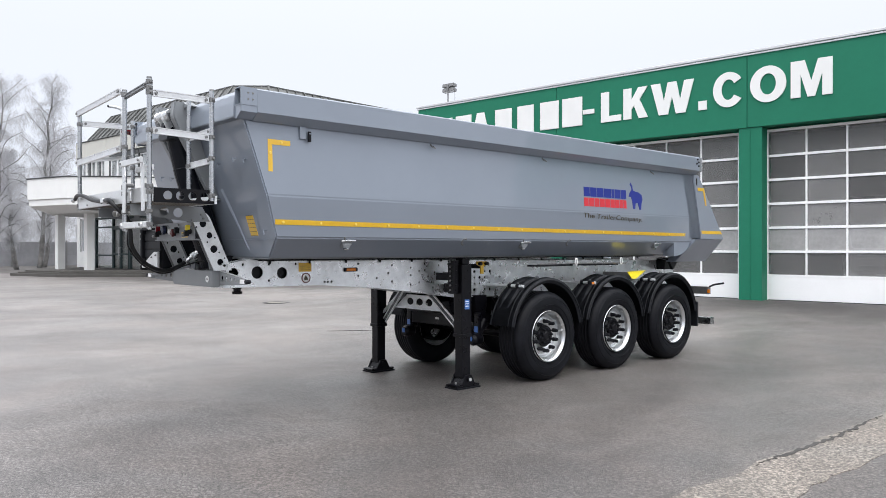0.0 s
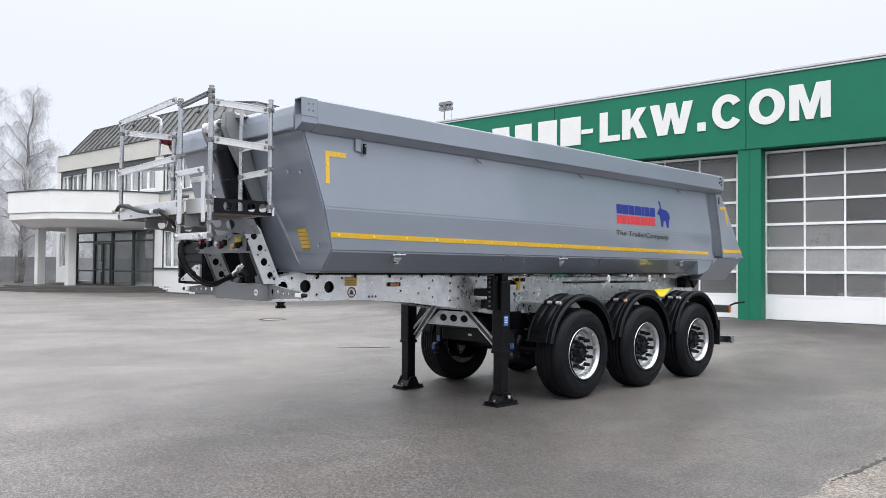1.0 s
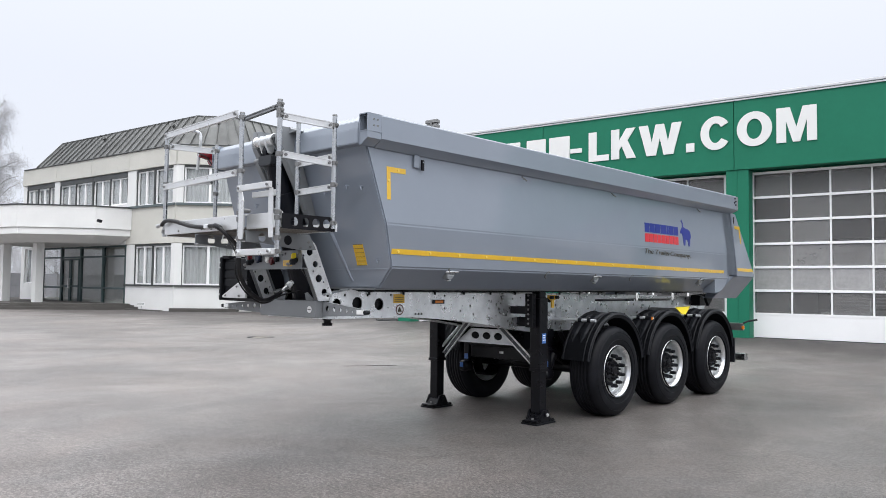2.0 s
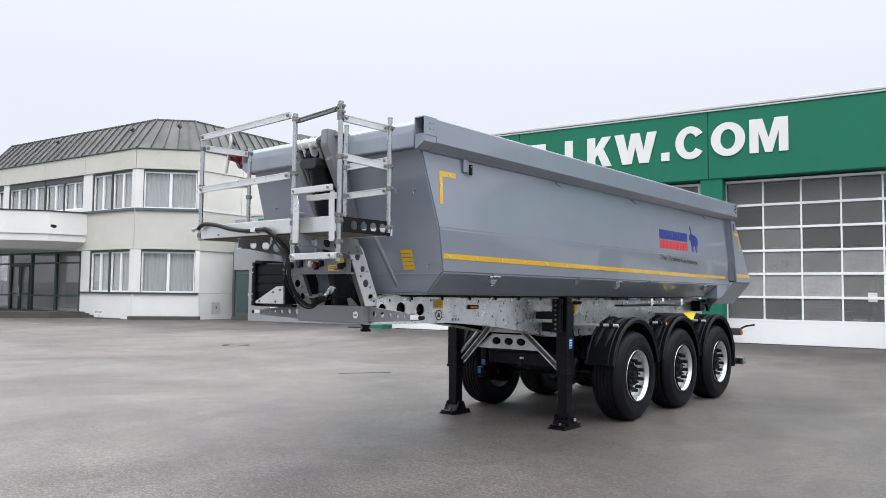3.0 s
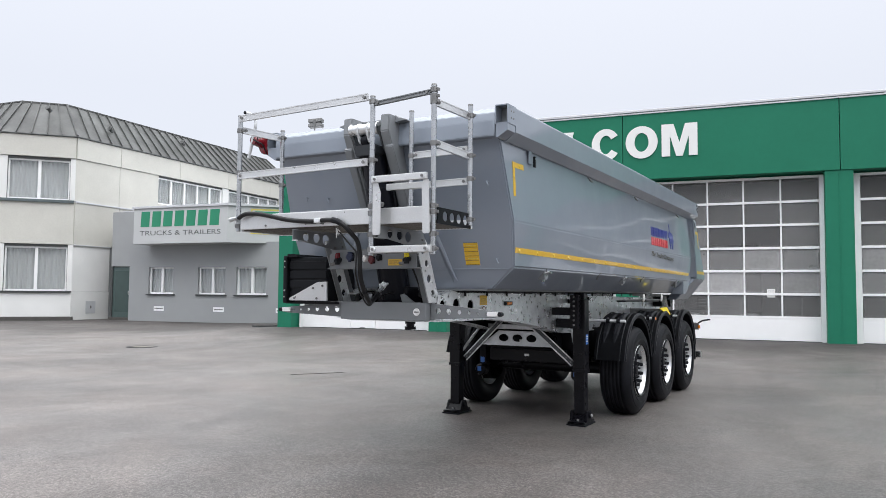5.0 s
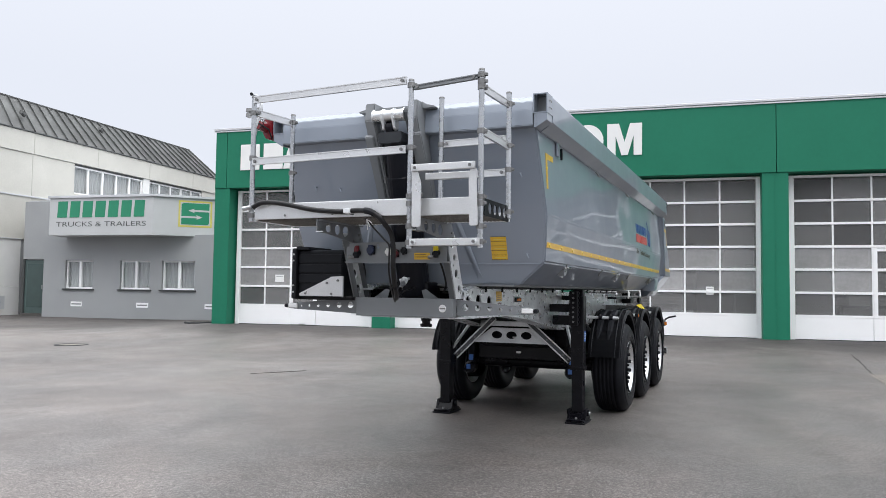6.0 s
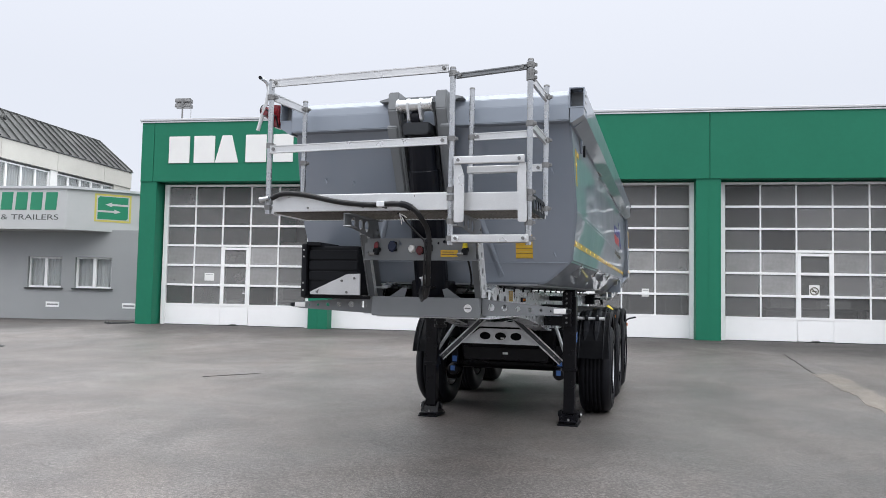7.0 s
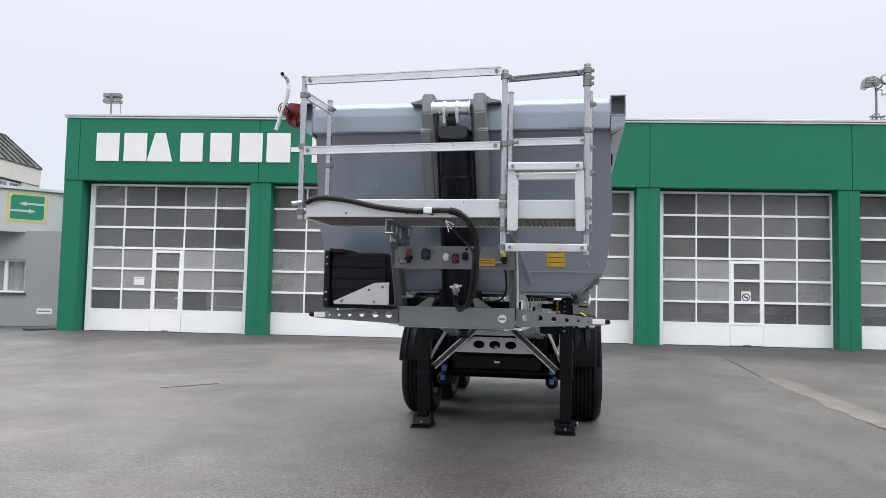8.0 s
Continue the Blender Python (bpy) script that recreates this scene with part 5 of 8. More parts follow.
def side_markings():
    t = tp("marking_tape", on_side(0.345, 6.80, 1.706, 1.749, drop=0.03), YELLOW, "long yellow contour tape", hull)
    y = 0.42
    while y < 6.75:
        z = 1.7275 - 0.03 * (y - 0.345) / 6.455
        x = side_x(z)
        part("tape_dot", lathe([(x + 0.003, 0.014), (x + 0.007, 0.012), (x + 0.008, 0.001)], 8, centre=(0, y, z)), YELLOW_REF, t)
        y += 0.372
    tp("marking_tape", on_side(0.272, 0.483, 2.37, 2.414), YELLOW, "yellow corner marking", hull)
    v = tp("marking_tape", on_side(0.272, 0.312, 2.144, 2.3695), YELLOW, "", hull)
    for y, z in ((0.292, 2.30), (0.40, 2.392)):
        x = side_x(z)
        part("tape_dot", lathe([(x + 0.003, 0.014), (x + 0.007, 0.012), (x + 0.008, 0.001)], 8, centre=(0, y, z)), YELLOW_REF, v)
    # company emblem as plain blocks in its colours
    widths = [0.9, 0.95, 1.0, 1.15, 0.45, 0.9, 0.9]
    y, k = 4.467, 0.88 / sum(widths)
    for w in widths:
        tp("emblem_block", on_side(y + 0.006, y + w * k - 0.006, 2.135, 2.247), BLUE, "plain blue emblem block", hull)
        y += w * k
    widths = [0.9, 1.0, 0.95, 1.0, 1.0, 0.9, 0.9, 0.7, 0.7]
    y, k = 4.467, 0.88 / sum(widths)
    for w in widths:
        tp("emblem_block", on_side(y + 0.006, y + w * k - 0.006, 2.015, 2.118), RED, "plain red emblem block", hull)
        y += w * k
    bm = bmesh.new()
    blob = [(5.45, 2.352), (5.43, 2.325), (5.46, 2.30), (5.465, 2.26), (5.42, 2.22), (5.40, 2.17), (5.45, 2.165), (5.47, 2.12), (5.49, 2.015), (5.53, 2.015), (5.545, 2.09), (5.60, 2.095), (5.625, 2.01), (5.665, 2.01), (5.68, 2.10), (5.705, 2.14), (5.69, 2.20), (5.62, 2.235), (5.55, 2.24), (5.495, 2.255), (5.485, 2.31)]
    va = [bm.verts.new((side_x(z) + 0.0035, y, z)) for y, z in blob]
    bm.faces.new(va)
    ex = bmesh.ops.extrude_face_region(bm, geom=bm.faces[:])
    for v in ex["geom"]:
        if isinstance(v, bmesh.types.BMVert):
            v.co.x -= 0.003
    bmesh.ops.recalc_face_normals(bm, faces=bm.faces)
    tp("emblem_block", bm, BLUE, "plain blue emblem shape", hull)
    bm = text_mesh("The TrailerCompany.", 0.078, 1.24, 0.0012, 0.004)
    for v in bm.verts:
        v.co = Vector((side_x(1.88 + v.co.z) + 0.001 - v.co.y, 4.455 + v.co.x, 1.858 + v.co.z - 0.018 * v.co.x))
    tp("slogan_letters", bm, PRINT_DARK, "small dark lettering", hull)
    # yellow warning plate on the front wall
    plate = tp("warning_label", front_plate(0.64, 0.768, 1.615, 1.792, 0.003), YELLOW, "yellow warning label in rows", hull)
    for k in range(6):
        z = 1.6165 + k * 0.0345
        part("print_bar", front_plate(0.642, 0.766, z, z + 0.003, 0.0045), PRINT_DARK, plate)
        if k < 5:
            part("print_bar", front_plate(0.665, 0.755, z + 0.015, z + 0.0175, 0.0045), EMBLEM_YELLOW, plate)


def front_plate(x0, x1, z0, z1, lift):
    bm = bmesh.new()
    pts = [(x0, z0), (x1, z0), (x1, z1), (x0, z1)]
    va = [bm.verts.new((x, wall_y(z) - 0.0005, z)) for x, z in pts]
    vb = [bm.verts.new((x, wall_y(z) - lift, z)) for x, z in pts]
    bm.faces.new(vb)
    for i in range(4):
        bm.faces.new((va[i], va[(i + 1) % 4], vb[(i + 1) % 4], vb[i]))
    bmesh.ops.recalc_face_normals(bm, faces=bm.faces)
    return bm


side_markings()


def side_fittings():
    # latches low on the side, hooks under the rail
    for y in (1.09, 3.48, 6.12):
        z = 1.565
        x = side_x(z)
        l = tp("side_latch", prism([(y - 0.05, z + 0.02), (y + 0.06, z + 0.02), (y + 0.07, z - 0.01), (y + 0.03, z - 0.055), (y - 0.03, z - 0.055)], x - 0.05, x + 0.012, "x", bevel=0.004), PAINT_DULL, "small galvanised tarpaulin latch", hull)
        part("latch_spike", tube([(x + 0.02, y - 0.02, z + 0.005), (x + 0.03, y - 0.035, z + 0.045), (x + 0.022, y - 0.028, z + 0.075)], [0.012, 0.010, 0.003], sides=7), CLAMP, l)
        part("latch_pin", tube([(x + 0.014, y - 0.055, z + 0.005), (x + 0.03, y + 0.0, z + 0.012), (x + 0.03, y + 0.085, z + 0.010)], 0.010, sides=8), STEEL_TUBE, l)
        for k in range(3):
            part("latch_roller", tube([(x + 0.004 - 0.014 * k, y - 0.025 + 0.008 * k, z - 0.02 - 0.022 * k), (x + 0.004 - 0.014 * k, y + 0.055 - 0.006 * k, z - 0.02 - 0.022 * k)], 0.009, sides=8), STEEL_TUBE, l)
    for y in (2.55, 4.25):
        z = 1.575
        x = side_x(z)
        eye = [(x + 0.004 + 0.02 * math.sin(a), y + 0.028 * math.cos(a), z + 0.034 * math.sin(a)) for a in [radians(40 + 28 * k) for k in range(10)]]
        tp("side_eye", tube(eye, 0.008, sides=6), CLAMP, "small welded eye", hull)
    for y, big in ((0.66, 1), (2.05, 0), (3.72, 0), (5.9, 0)):
        if big:
            h = tp("tarp_hook", box(1.085, 1.10, y - 0.09, y - 0.03, 2.44, 2.545, 0.003), PAINT, "tarpaulin hook under the rail", hull)
            part("hook_latch", box(1.10, 1.118, y - 0.018, y + 0.012, 2.42, 2.51, 0.005), BLACK_PAINT, h)
            part("latch_hole", tube([(1.117, y - 0.003, 2.49), (1.1195, y - 0.003, 2.49)], 0.007, sides=8), PAINT, h)
        else:
            tp("tarp_hook", tube([(1.09, y, 2.53), (1.12, y, 2.50), (1.125, y + 0.03, 2.49), (1.10, y + 0.03, 2.51)], 0.008, sides=6), CLAMP, "small tarpaulin hook", hull)
    # red work lamp and bent crank bar at the far front corner
    lamp = tp("crank_gearbox", prism([(-1.18, 2.63), (-1.18, 2.79), (-1.27, 2.80), (-1.29, 2.785), (-1.29, 2.66), (-1.25, 2.62), (-1.20, 2.615)], -0.01, 0.10, bevel=0.010), RED_LENS, "dark red gearbox of the tarpaulin crank", hull)
    part("gear_hub", lathe([(-0.11, 0.001), (-0.11, 0.034), (-0.07, 0.040), (-0.01, 0.05)], 18, axis="y", centre=(-1.262, 0, 2.725)), RED_LENS, lamp)
    for k in (-0.085, -0.055):
        part("rubber_band", lathe([(k - 0.006, 0.044), (k, 0.049), (k + 0.006, 0.044)], 18, axis="y", centre=(-1.27, 0, 2.735)), BLACK, lamp)
    bar = tp("crank_bar", tube(curve_points([(-1.226, -0.247, 2.943), (-1.230, -0.17, 2.940), (-1.235, -0.118, 2.922), (-1.232, -0.112, 2.856), (-1.262, -0.104, 2.76), (-1.326, -0.09, 2.575)], 6), 0.0145, sides=12), GALV, "bent bare steel crank bar", hull)
    part("grip_end", tube([(-1.226, -0.249, 2.943), (-1.2255, -0.256, 2.943)], 0.013, sides=10), BLACK, bar)
    part("strap", tube([(-1.24, -0.13, 2.73), (-1.19, -0.06, 2.69), (-1.2, 0.0, 2.62)], 0.006, sides=6), BLACK, bar)


side_fittings()


# chassis
def chassis():
    ch = tp("chassis", box(-0.36, 0.36, 6.9, 6.98, 1.02, 1.30, 0.006), GALV, "bright galvanised chassis frame")
    outline = [(0.16, 1.17), (1.15, 1.165), (1.75, 1.12), (2.35, 1.05), (2.95, 0.965), (3.6, 0.955), (7.45, 1.0), (7.5, 1.33), (3.0, 1.378), (0.55, 1.39), (0.42, 1.41), (0.22, 1.37)]
    r = random.Random(8)
    holes = [(0.27, 1.285, 0.048), (0.50, 1.287, 0.058), (0.755, 1.278, 0.055)]
    for y, z in ((0.36, 1.36), (0.36, 1.22), (0.62, 1.36), (0.62, 1.21), (0.9, 1.36), (1.05, 1.35), (1.22, 1.18), (1.26, 1.18), (1.30, 1.18), (1.62, 1.23), (1.62, 1.35), (1.85, 1.20), (2.05, 1.33), (2.05, 1.16), (2.3, 1.30), (2.3, 1.22), (2.3, 1.12), (2.42, 1.26), (2.42, 1.14), (2.5, 1.34), (2.55, 1.20), (2.62, 1.08), (2.7, 1.32), (2.7, 1.10), (2.78, 1.24), (2.78, 1.05), (2.84, 1.33), (2.84, 1.12), (2.0, 1.25), (2.5, 1.27), (2.6, 1.14)):
        holes.append((y, z, 0.0125))
    for k in range(5):
        for q in range(4):
            y, z = 3.25 + q * 0.085, 1.03 + k * 0.07
            if r.random() < 0.75:
                holes.append((y, z, 0.020 if (k + q) % 3 == 0 else 0.014))
    for y in (3.9, 4.1, 4.5, 5.2, 5.25, 5.8, 6.3):
        holes.append((y, 1.31, 0.01))
    for s in (1, -1):
        web = part("frame_web", holed_plate(outline, holes, 0.012, lambda a, b, d, s=s: (s * (0.475 - d), a, b), sides=12), FRAME_GALV, ch, "galvanised frame beam with punched holes")
        top = bmesh.new()
        for (y0, z0), (y1, z1) in (((0.42, 1.41), (0.55, 1.39)), ((0.55, 1.39), (3.0, 1.378)), ((3.0, 1.378), (7.5, 1.33)), ((0.22, 1.37), (0.42, 1.41))):
            v = [top.verts.new(p) for p in ((s * 0.482, y0, z0), (s * 0.482, y1, z1), (s * 0.34, y1, z1), (s * 0.34, y0, z0))]
            top.faces.new(v)
        bmesh.ops.remove_doubles(top, verts=top.verts, dist=0.001)
        bmesh.ops.solidify(top, geom=top.faces[:], thickness=0.012)
        bmesh.ops.recalc_face_normals(top, faces=top.faces)
        part("top_flange", top, FRAME_GALV, ch)
        low = bmesh.new()
        pts = outline[:7]
        for (y0, z0), (y1, z1) in zip(pts, pts[1:]):
            v = [low.verts.new(p) for p in ((s * 0.50, y0, z0), (s * 0.50, y1, z1), (s * 0.34, y1, z1), (s * 0.34, y0, z0))]
            low.faces.new(v)
        bmesh.ops.remove_doubles(low, verts=low.verts, dist=0.001)
        bmesh.ops.solidify(low, geom=low.faces[:], thickness=0.012)
        bmesh.ops.recalc_face_normals(low, faces=low.faces)
        part("bottom_flange", low, FRAME_GALV, ch)
        # added black sheet behind the punched holes; its colour stands for their shade
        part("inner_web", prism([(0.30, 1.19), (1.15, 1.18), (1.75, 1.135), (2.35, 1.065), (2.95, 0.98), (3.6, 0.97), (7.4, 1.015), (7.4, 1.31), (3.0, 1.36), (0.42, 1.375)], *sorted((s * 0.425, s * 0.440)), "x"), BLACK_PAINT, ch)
        for k in range(15):
            y = 0.62 + k * 0.42
            clip = part("pad_clip", box(*sorted((s * 0.50, s * 0.515)), y - 0.035, y + 0.035, 1.388, 1.404, 0.003), BLACK, ch)
            part("clip_pin", box(*sorted((s * 0.486, s * 0.502)), y - 0.008, y + 0.008, 1.362, 1.39, 0.003), BLACK, clip)
        part("rubber_strip", box(*sorted((s * 0.36, s * 0.50)), 0.5, 6.9, 1.392, 1.408), BLACK, ch)
    for y in (1.2, 2.0, 2.9, 3.77, 4.5, 5.08, 5.8, 6.39):
        part("cross_member", box(-0.33, 0.33, y - 0.05, y + 0.05, 1.17, 1.34, 0.006), BLACK_PAINT, ch)
    part("skid_plate", box(-0.40, 0.40, 0.165, 1.3, 1.155, 1.168), GALV, ch)
    pin = part("kingpin", lathe([(1.155, 0.045), (1.12, 0.045), (1.12, 0.035), (1.095, 0.035), (1.095, 0.05), (1.07, 0.048), (1.07, 0.001)], 20, axis="z", centre=(0, 0.54, 0)), BLACK_PAINT, ch, "black kingpin under the neck")
    # labels and side lamp on the near beam
    x = 0.4755
    part("warning_label", box(x, x + 0.002, 0.93, 1.07, 1.285, 1.37), YELLOW, ch, "yellow label on the frame")
    for z in (1.30, 1.318, 1.336):
        part("print_bar", box(x + 0.002, x + 0.003, 0.945, 1.055, z, z + 0.004), PRINT_DARK, ch)
    c = part("warning_sign", lathe([(x, 0.05), (x + 0.002, 0.049), (x + 0.002, 0.001)], 24, centre=(0, 1.01, 1.225)), WHITE, ch, "round white warning sign with dark red ring")
    part("ring", lathe([(x + 0.002, 0.05), (x + 0.0035, 0.049), (x + 0.0035, 0.040), (x + 0.002, 0.039)], 24, centre=(0, 1.01, 1.225)), SOCKET_RED, c)
    part("print_bar", prism([(0.985, 1.205), (1.035, 1.205), (1.02, 1.235), (1.008, 1.25), (0.995, 1.235)], x + 0.002, x + 0.0035, "x"), PRINT_DARK, c)
    l = part("side_lamp", box(x, x + 0.018, 1.44, 1.60, 1.275, 1.315, 0.006), BLACK, ch, "orange side marker lamp")
    part("lens", box(x + 0.012, x + 0.024, 1.465, 1.575, 1.283, 1.307, 0.004), ORANGE_LENS, l)
    # upright channel, yellow valve bracket
    u = part("upright_channel", box(0.69, 0.78, 2.64, 2.715, 1.02, 1.38, 0.005), BLACK_PAINT, ch, "black upright mounting channel")
    for k in range(7):
        part("bolt", tube([(0.735, 2.64, 1.06 + k * 0.05), (0.735, 2.628, 1.06 + k * 0.05)], 0.011, sides=8), CLAMP, u)
        part("bolt", tube([(0.78, 2.68, 1.06 + k * 0.05), (0.79, 2.68, 1.06 + k * 0.05)], 0.011, sides=8), BLACK_PAINT, u)
    part("channel_arm", box(0.47, 0.69, 2.66, 2.70, 1.16, 1.24, 0.005), BLACK_PAINT, u)
    v = part("valve_bracket", prism([(3.11, 1.36), (3.27, 1.36), (3.27, 1.33), (3.215, 1.30), (3.215, 1.22), (3.175, 1.22), (3.175, 1.30), (3.11, 1.33)], 0.64, 0.66, "x"), YELLOW, ch, "yellow brake valve bracket")
    part("valve_arm", box(0.476, 0.64, 3.16, 3.22, 1.28, 1.33, 0.005), BLACK_PAINT, v)
    for y in (3.14, 3.24):
        part("knob", lathe([(0.66, 0.001), (0.66, 0.018), (0.70, 0.02), (0.70, 0.001)], 10, centre=(0, y, 1.335)), BLACK, v)
    b = part("fender_bracket", box(0.476, 0.56, 3.50, 3.56, 1.06, 1.20, 0.006), FRAME_GALV, ch, "galvanised fender bracket with bolted plates")
    for z in (1.075, 1.165):
        part("bracket_plate", box(0.50, 0.60, 3.44, 3.62, z, z + 0.03, 0.004), FRAME_GALV, b)
        part("bolt", tube([(0.60, 3.53, z + 0.015), (0.615, 3.53, z + 0.015)], 0.012, sides=6), CLAMP, b)
    fl = bmesh.new()
    for dx in (0.0, 0.012):
        fl.faces.new([fl.verts.new(p) for p in ((0.91 + dx, 6.05, 1.21), (0.91 + dx, 5.63, 1.20), (1.06 + dx, 5.52, 1.115), (1.06 + dx, 5.6, 1.115))])
    fl.verts.ensure_lookup_table()
    for i in range(4):
        fl.faces.new((fl.verts[i], fl.verts[(i + 1) % 4], fl.verts[4 + (i + 1) % 4], fl.verts[4 + i]))
    bmesh.ops.recalc_face_normals(fl, faces=fl.faces)
    part("wheel_chock", fl, YELLOW_PLAIN, ch, "yellow stowed wheel chock")
    part("chock_holder", box(0.47, 0.92, 5.70, 5.76, 1.10, 1.19, 0.006), CLAMP, ch)
    # stowed poles with white rope eyes under the side of the body
    for z, x in ((1.325, 0.97),):
        part("stowed_pole", tube([(x - 0.06, 3.85, z - 0.01), (x, 4.2, z), (x + 0.02, 5.5, z - 0.005)], 0.010, sides=8), CLAMP, ch)
    for y in (4.44, 5.36):
        part("pole_tray", box(0.88, 0.99, y - 0.74, y - 0.04, 1.296, 1.318, 0.004), BLACK_PAINT, ch, "black pole tray")
        part("rope_eye", tube(curve_points([(1.0, y, 1.305), (1.01, y - 0.022, 1.335), (1.01, y - 0.014, 1.378), (1.01, y + 0.014, 1.378), (1.01, y + 0.018, 1.335), (1.0, y + 0.008, 1.30)], 3), 0.009, sides=6), WHITE, ch, "white rope eye")
        part("pole_hook", box(0.86, 1.0, y - 0.015, y + 0.015, 1.37, 1.40), CLAMP, ch)


chassis()


def front_frame():
    ff = tp("front_frame", box(-0.41, 0.425, 0.085, 0.165, 1.165, 1.31, 0.006), PAINT_DULL, "grey front cross beam with side wings")
    badge = part("badge", lathe([(0.085, 0.030), (0.081, 0.029), (0.081, 0.022), (0.083, 0.02), (0.083, 0.001)], 20, axis="y", centre=(0.34, 0, 1.235)), WHITE_REF, ff, "small round emblem")
    part("badge_bar", box(0.318, 0.362, 0.0805, 0.0825, 1.230, 1.240), CLAMP, badge)
    for s in (1, -1):
        out = [(0.43, 1.178), (1.0, 1.205), (1.06, 1.212), (1.06, 1.25), (0.43, 1.305)]
        holes = [(0.50, 1.245, 0.026), (0.60, 1.243, 0.023), (0.70, 1.24, 0.018), (0.79, 1.237, 0.014), (0.87, 1.234, 0.010), (0.94, 1.231, 0.007)]
        wing = part("wing", holed_plate(out, holes, 0.008, lambda a, b, d, s=s: (s * a, 0.155 - (a - 0.43) * 0.09 + d, b)), PAINT_DULL, ff, "tapered wing plate with holes")
        for z0, z1 in ((1.305, 1.25), (1.178, 1.212)):
            fl = bmesh.new()
            v = [fl.verts.new(p) for p in ((s * 0.43, 0.155, z0), (s * 1.06, 0.098, z1), (s * 1.06, 0.128, z1), (s * 0.43, 0.20, z0))]
            fl.faces.new(v)
            bmesh.ops.solidify(fl, geom=fl.faces[:], thickness=0.006)
            bmesh.ops.recalc_face_normals(fl, faces=fl.faces)
            part("flange", fl, GALV, wing)
        part("reflector", box(*sorted((s * 0.965, s * 1.05)), 0.080, 0.094, 1.215, 1.25, 0.003), WHITE_REF, wing, "white front reflector")
        part("roller", lathe([(0.075, 0.001), (0.075, 0.016), (0.10, 0.018), (0.12, 0.016), (0.12, 0.001)], 14, axis="y", centre=(s * 1.07, 0, 1.232)), BLACK, wing, "black end roller")
        # leaning perforated upright
        up = [(0.10, 1.31), (0.27, 1.31), (0.06, 1.78), (0.03, 1.81), (-0.09, 1.81), (-0.10, 1.76)]
        hl = [(0.16, 1.385, 0.030), (0.10, 1.50, 0.034), (0.06, 1.62, 0.028), (0.0, 1.72, 0.032), (0.20, 1.36, 0.018), (0.03, 1.775, 0.009), (-0.05, 1.77, 0.009), (-0.06, 1.69, 0.009), (0.11, 1.60, 0.009), (0.15, 1.47, 0.009), (0.04, 1.56, 0.009), (0.20, 1.42, 0.008)]
        u = part("upright", holed_plate(up, hl, 0.010, lambda a, b, d, s=s: (s * (0.445 - d), a, b), sides=14), GALV, ff, "leaning perforated upright")
        for e0, e1 in (((0.10, 1.31), (-0.10, 1.76)), ((0.27, 1.31), (0.06, 1.78))):
            fl = bmesh.new()
            v = [fl.verts.new(p) for p in ((s * 0.445, *e0), (s * 0.445, *e1), (s * 0.39, *e1), (s * 0.39, *e0))]
            fl.faces.new(v)
            bmesh.ops.solidify(fl, geom=fl.faces[:], thickness=0.008)
            bmesh.ops.recalc_face_normals(fl, faces=fl.faces)
            part("flange", fl, PAINT_DULL, u)
    # connector panel
    pn = part("connector_panel", holed_plate([(-0.41, 1.588), (0.435, 1.588), (0.435, 1.735), (-0.41, 1.735)], [(-0.30, 1.71, 0.008), (-0.14, 1.715, 0.008), (0.1, 1.715, 0.01), (0.2, 1.71, 0.012), (0.3, 1.715, 0.008), (-0.135, 1.695, 0.013), (0.155, 1.70, 0.009), (0.38, 1.70, 0.008), (-0.38, 1.63, 0.008)], 0.008, lambda a, b, d: (a, -0.075 + d, b)), PAINT_DULL, ff, "grey connector panel with sockets")
    part("shelf", box(-0.42, 0.45, -0.085, -0.02, 1.577, 1.588), PAINT_DULL, pn)
    for x, z, r, mat in ((-0.187, 1.674, 0.032, SOCKET_BLUE), (-0.040, 1.658, 0.021, WHITE), (0.024, 1.646, 0.026, SOCKET_RED), (0.094, 1.665, 0.022, BLACK)):
        c = part("socket", lathe([(-0.075, r * 0.9), (-0.098, r), (-0.108, r), (-0.112, r * 0.8), (-0.112, 0.001)], 12, axis="y", centre=(x, 0, z)), mat, pn, "round trailer socket")
        part("socket_base", box(x - r * 0.95, x + r * 0.95, -0.086, -0.0755, z - r * 1.05, z + r * 1.1, 0.004), mat if mat is WHITE else BLACK, c)
        part("hinge", box(x - r * 0.5, x + r * 0.5, -0.112, -0.08, z + r * 0.85, z + r * 1.3, 0.004), mat, c)
        part("latch", box(x - r * 0.3, x + r * 0.3, -0.108, -0.09, z - r * 1.3, z - r * 0.8, 0.003), mat, c)
    for x, m, k in ((-0.306, RED_LENS, -1), (0.362, YELLOW_PLAIN, -1)):
        c = part("brake_coupling", tube([(x, -0.076, 1.652), (x, -0.10, 1.652), (x, -0.125, 1.645)], [0.024, 0.024, 0.018], sides=10), BLACK, pn, "black brake line coupling")
        part("coupling_head", box(x - 0.02, x + 0.02, -0.135, -0.095, 1.612, 1.655, 0.008), BLACK, c)
        part("lever", tube([(x + k * 0.005, -0.12, 1.625), (x + k * 0.03, -0.13, 1.615), (x + k * 0.05, -0.13, 1.617)], [0.015, 0.014, 0.012], sides=8), CLAMP, c)
        part("coupling_cap", prism([(x - 0.016, 1.655), (x - 0.012, 1.70), (x + 0.012, 1.712), (x + 0.016, 1.66)], -0.125, -0.085, bevel=0.004), m, c)
    lb = part("warning_label", box(0.175, 0.302, -0.079, -0.076, 1.601, 1.651), YELLOW, pn, "yellow label on the panel")
    part("print_bar", box(0.183, 0.293, -0.0805, -0.079, 1.618, 1.623), PRINT_DARK, lb)
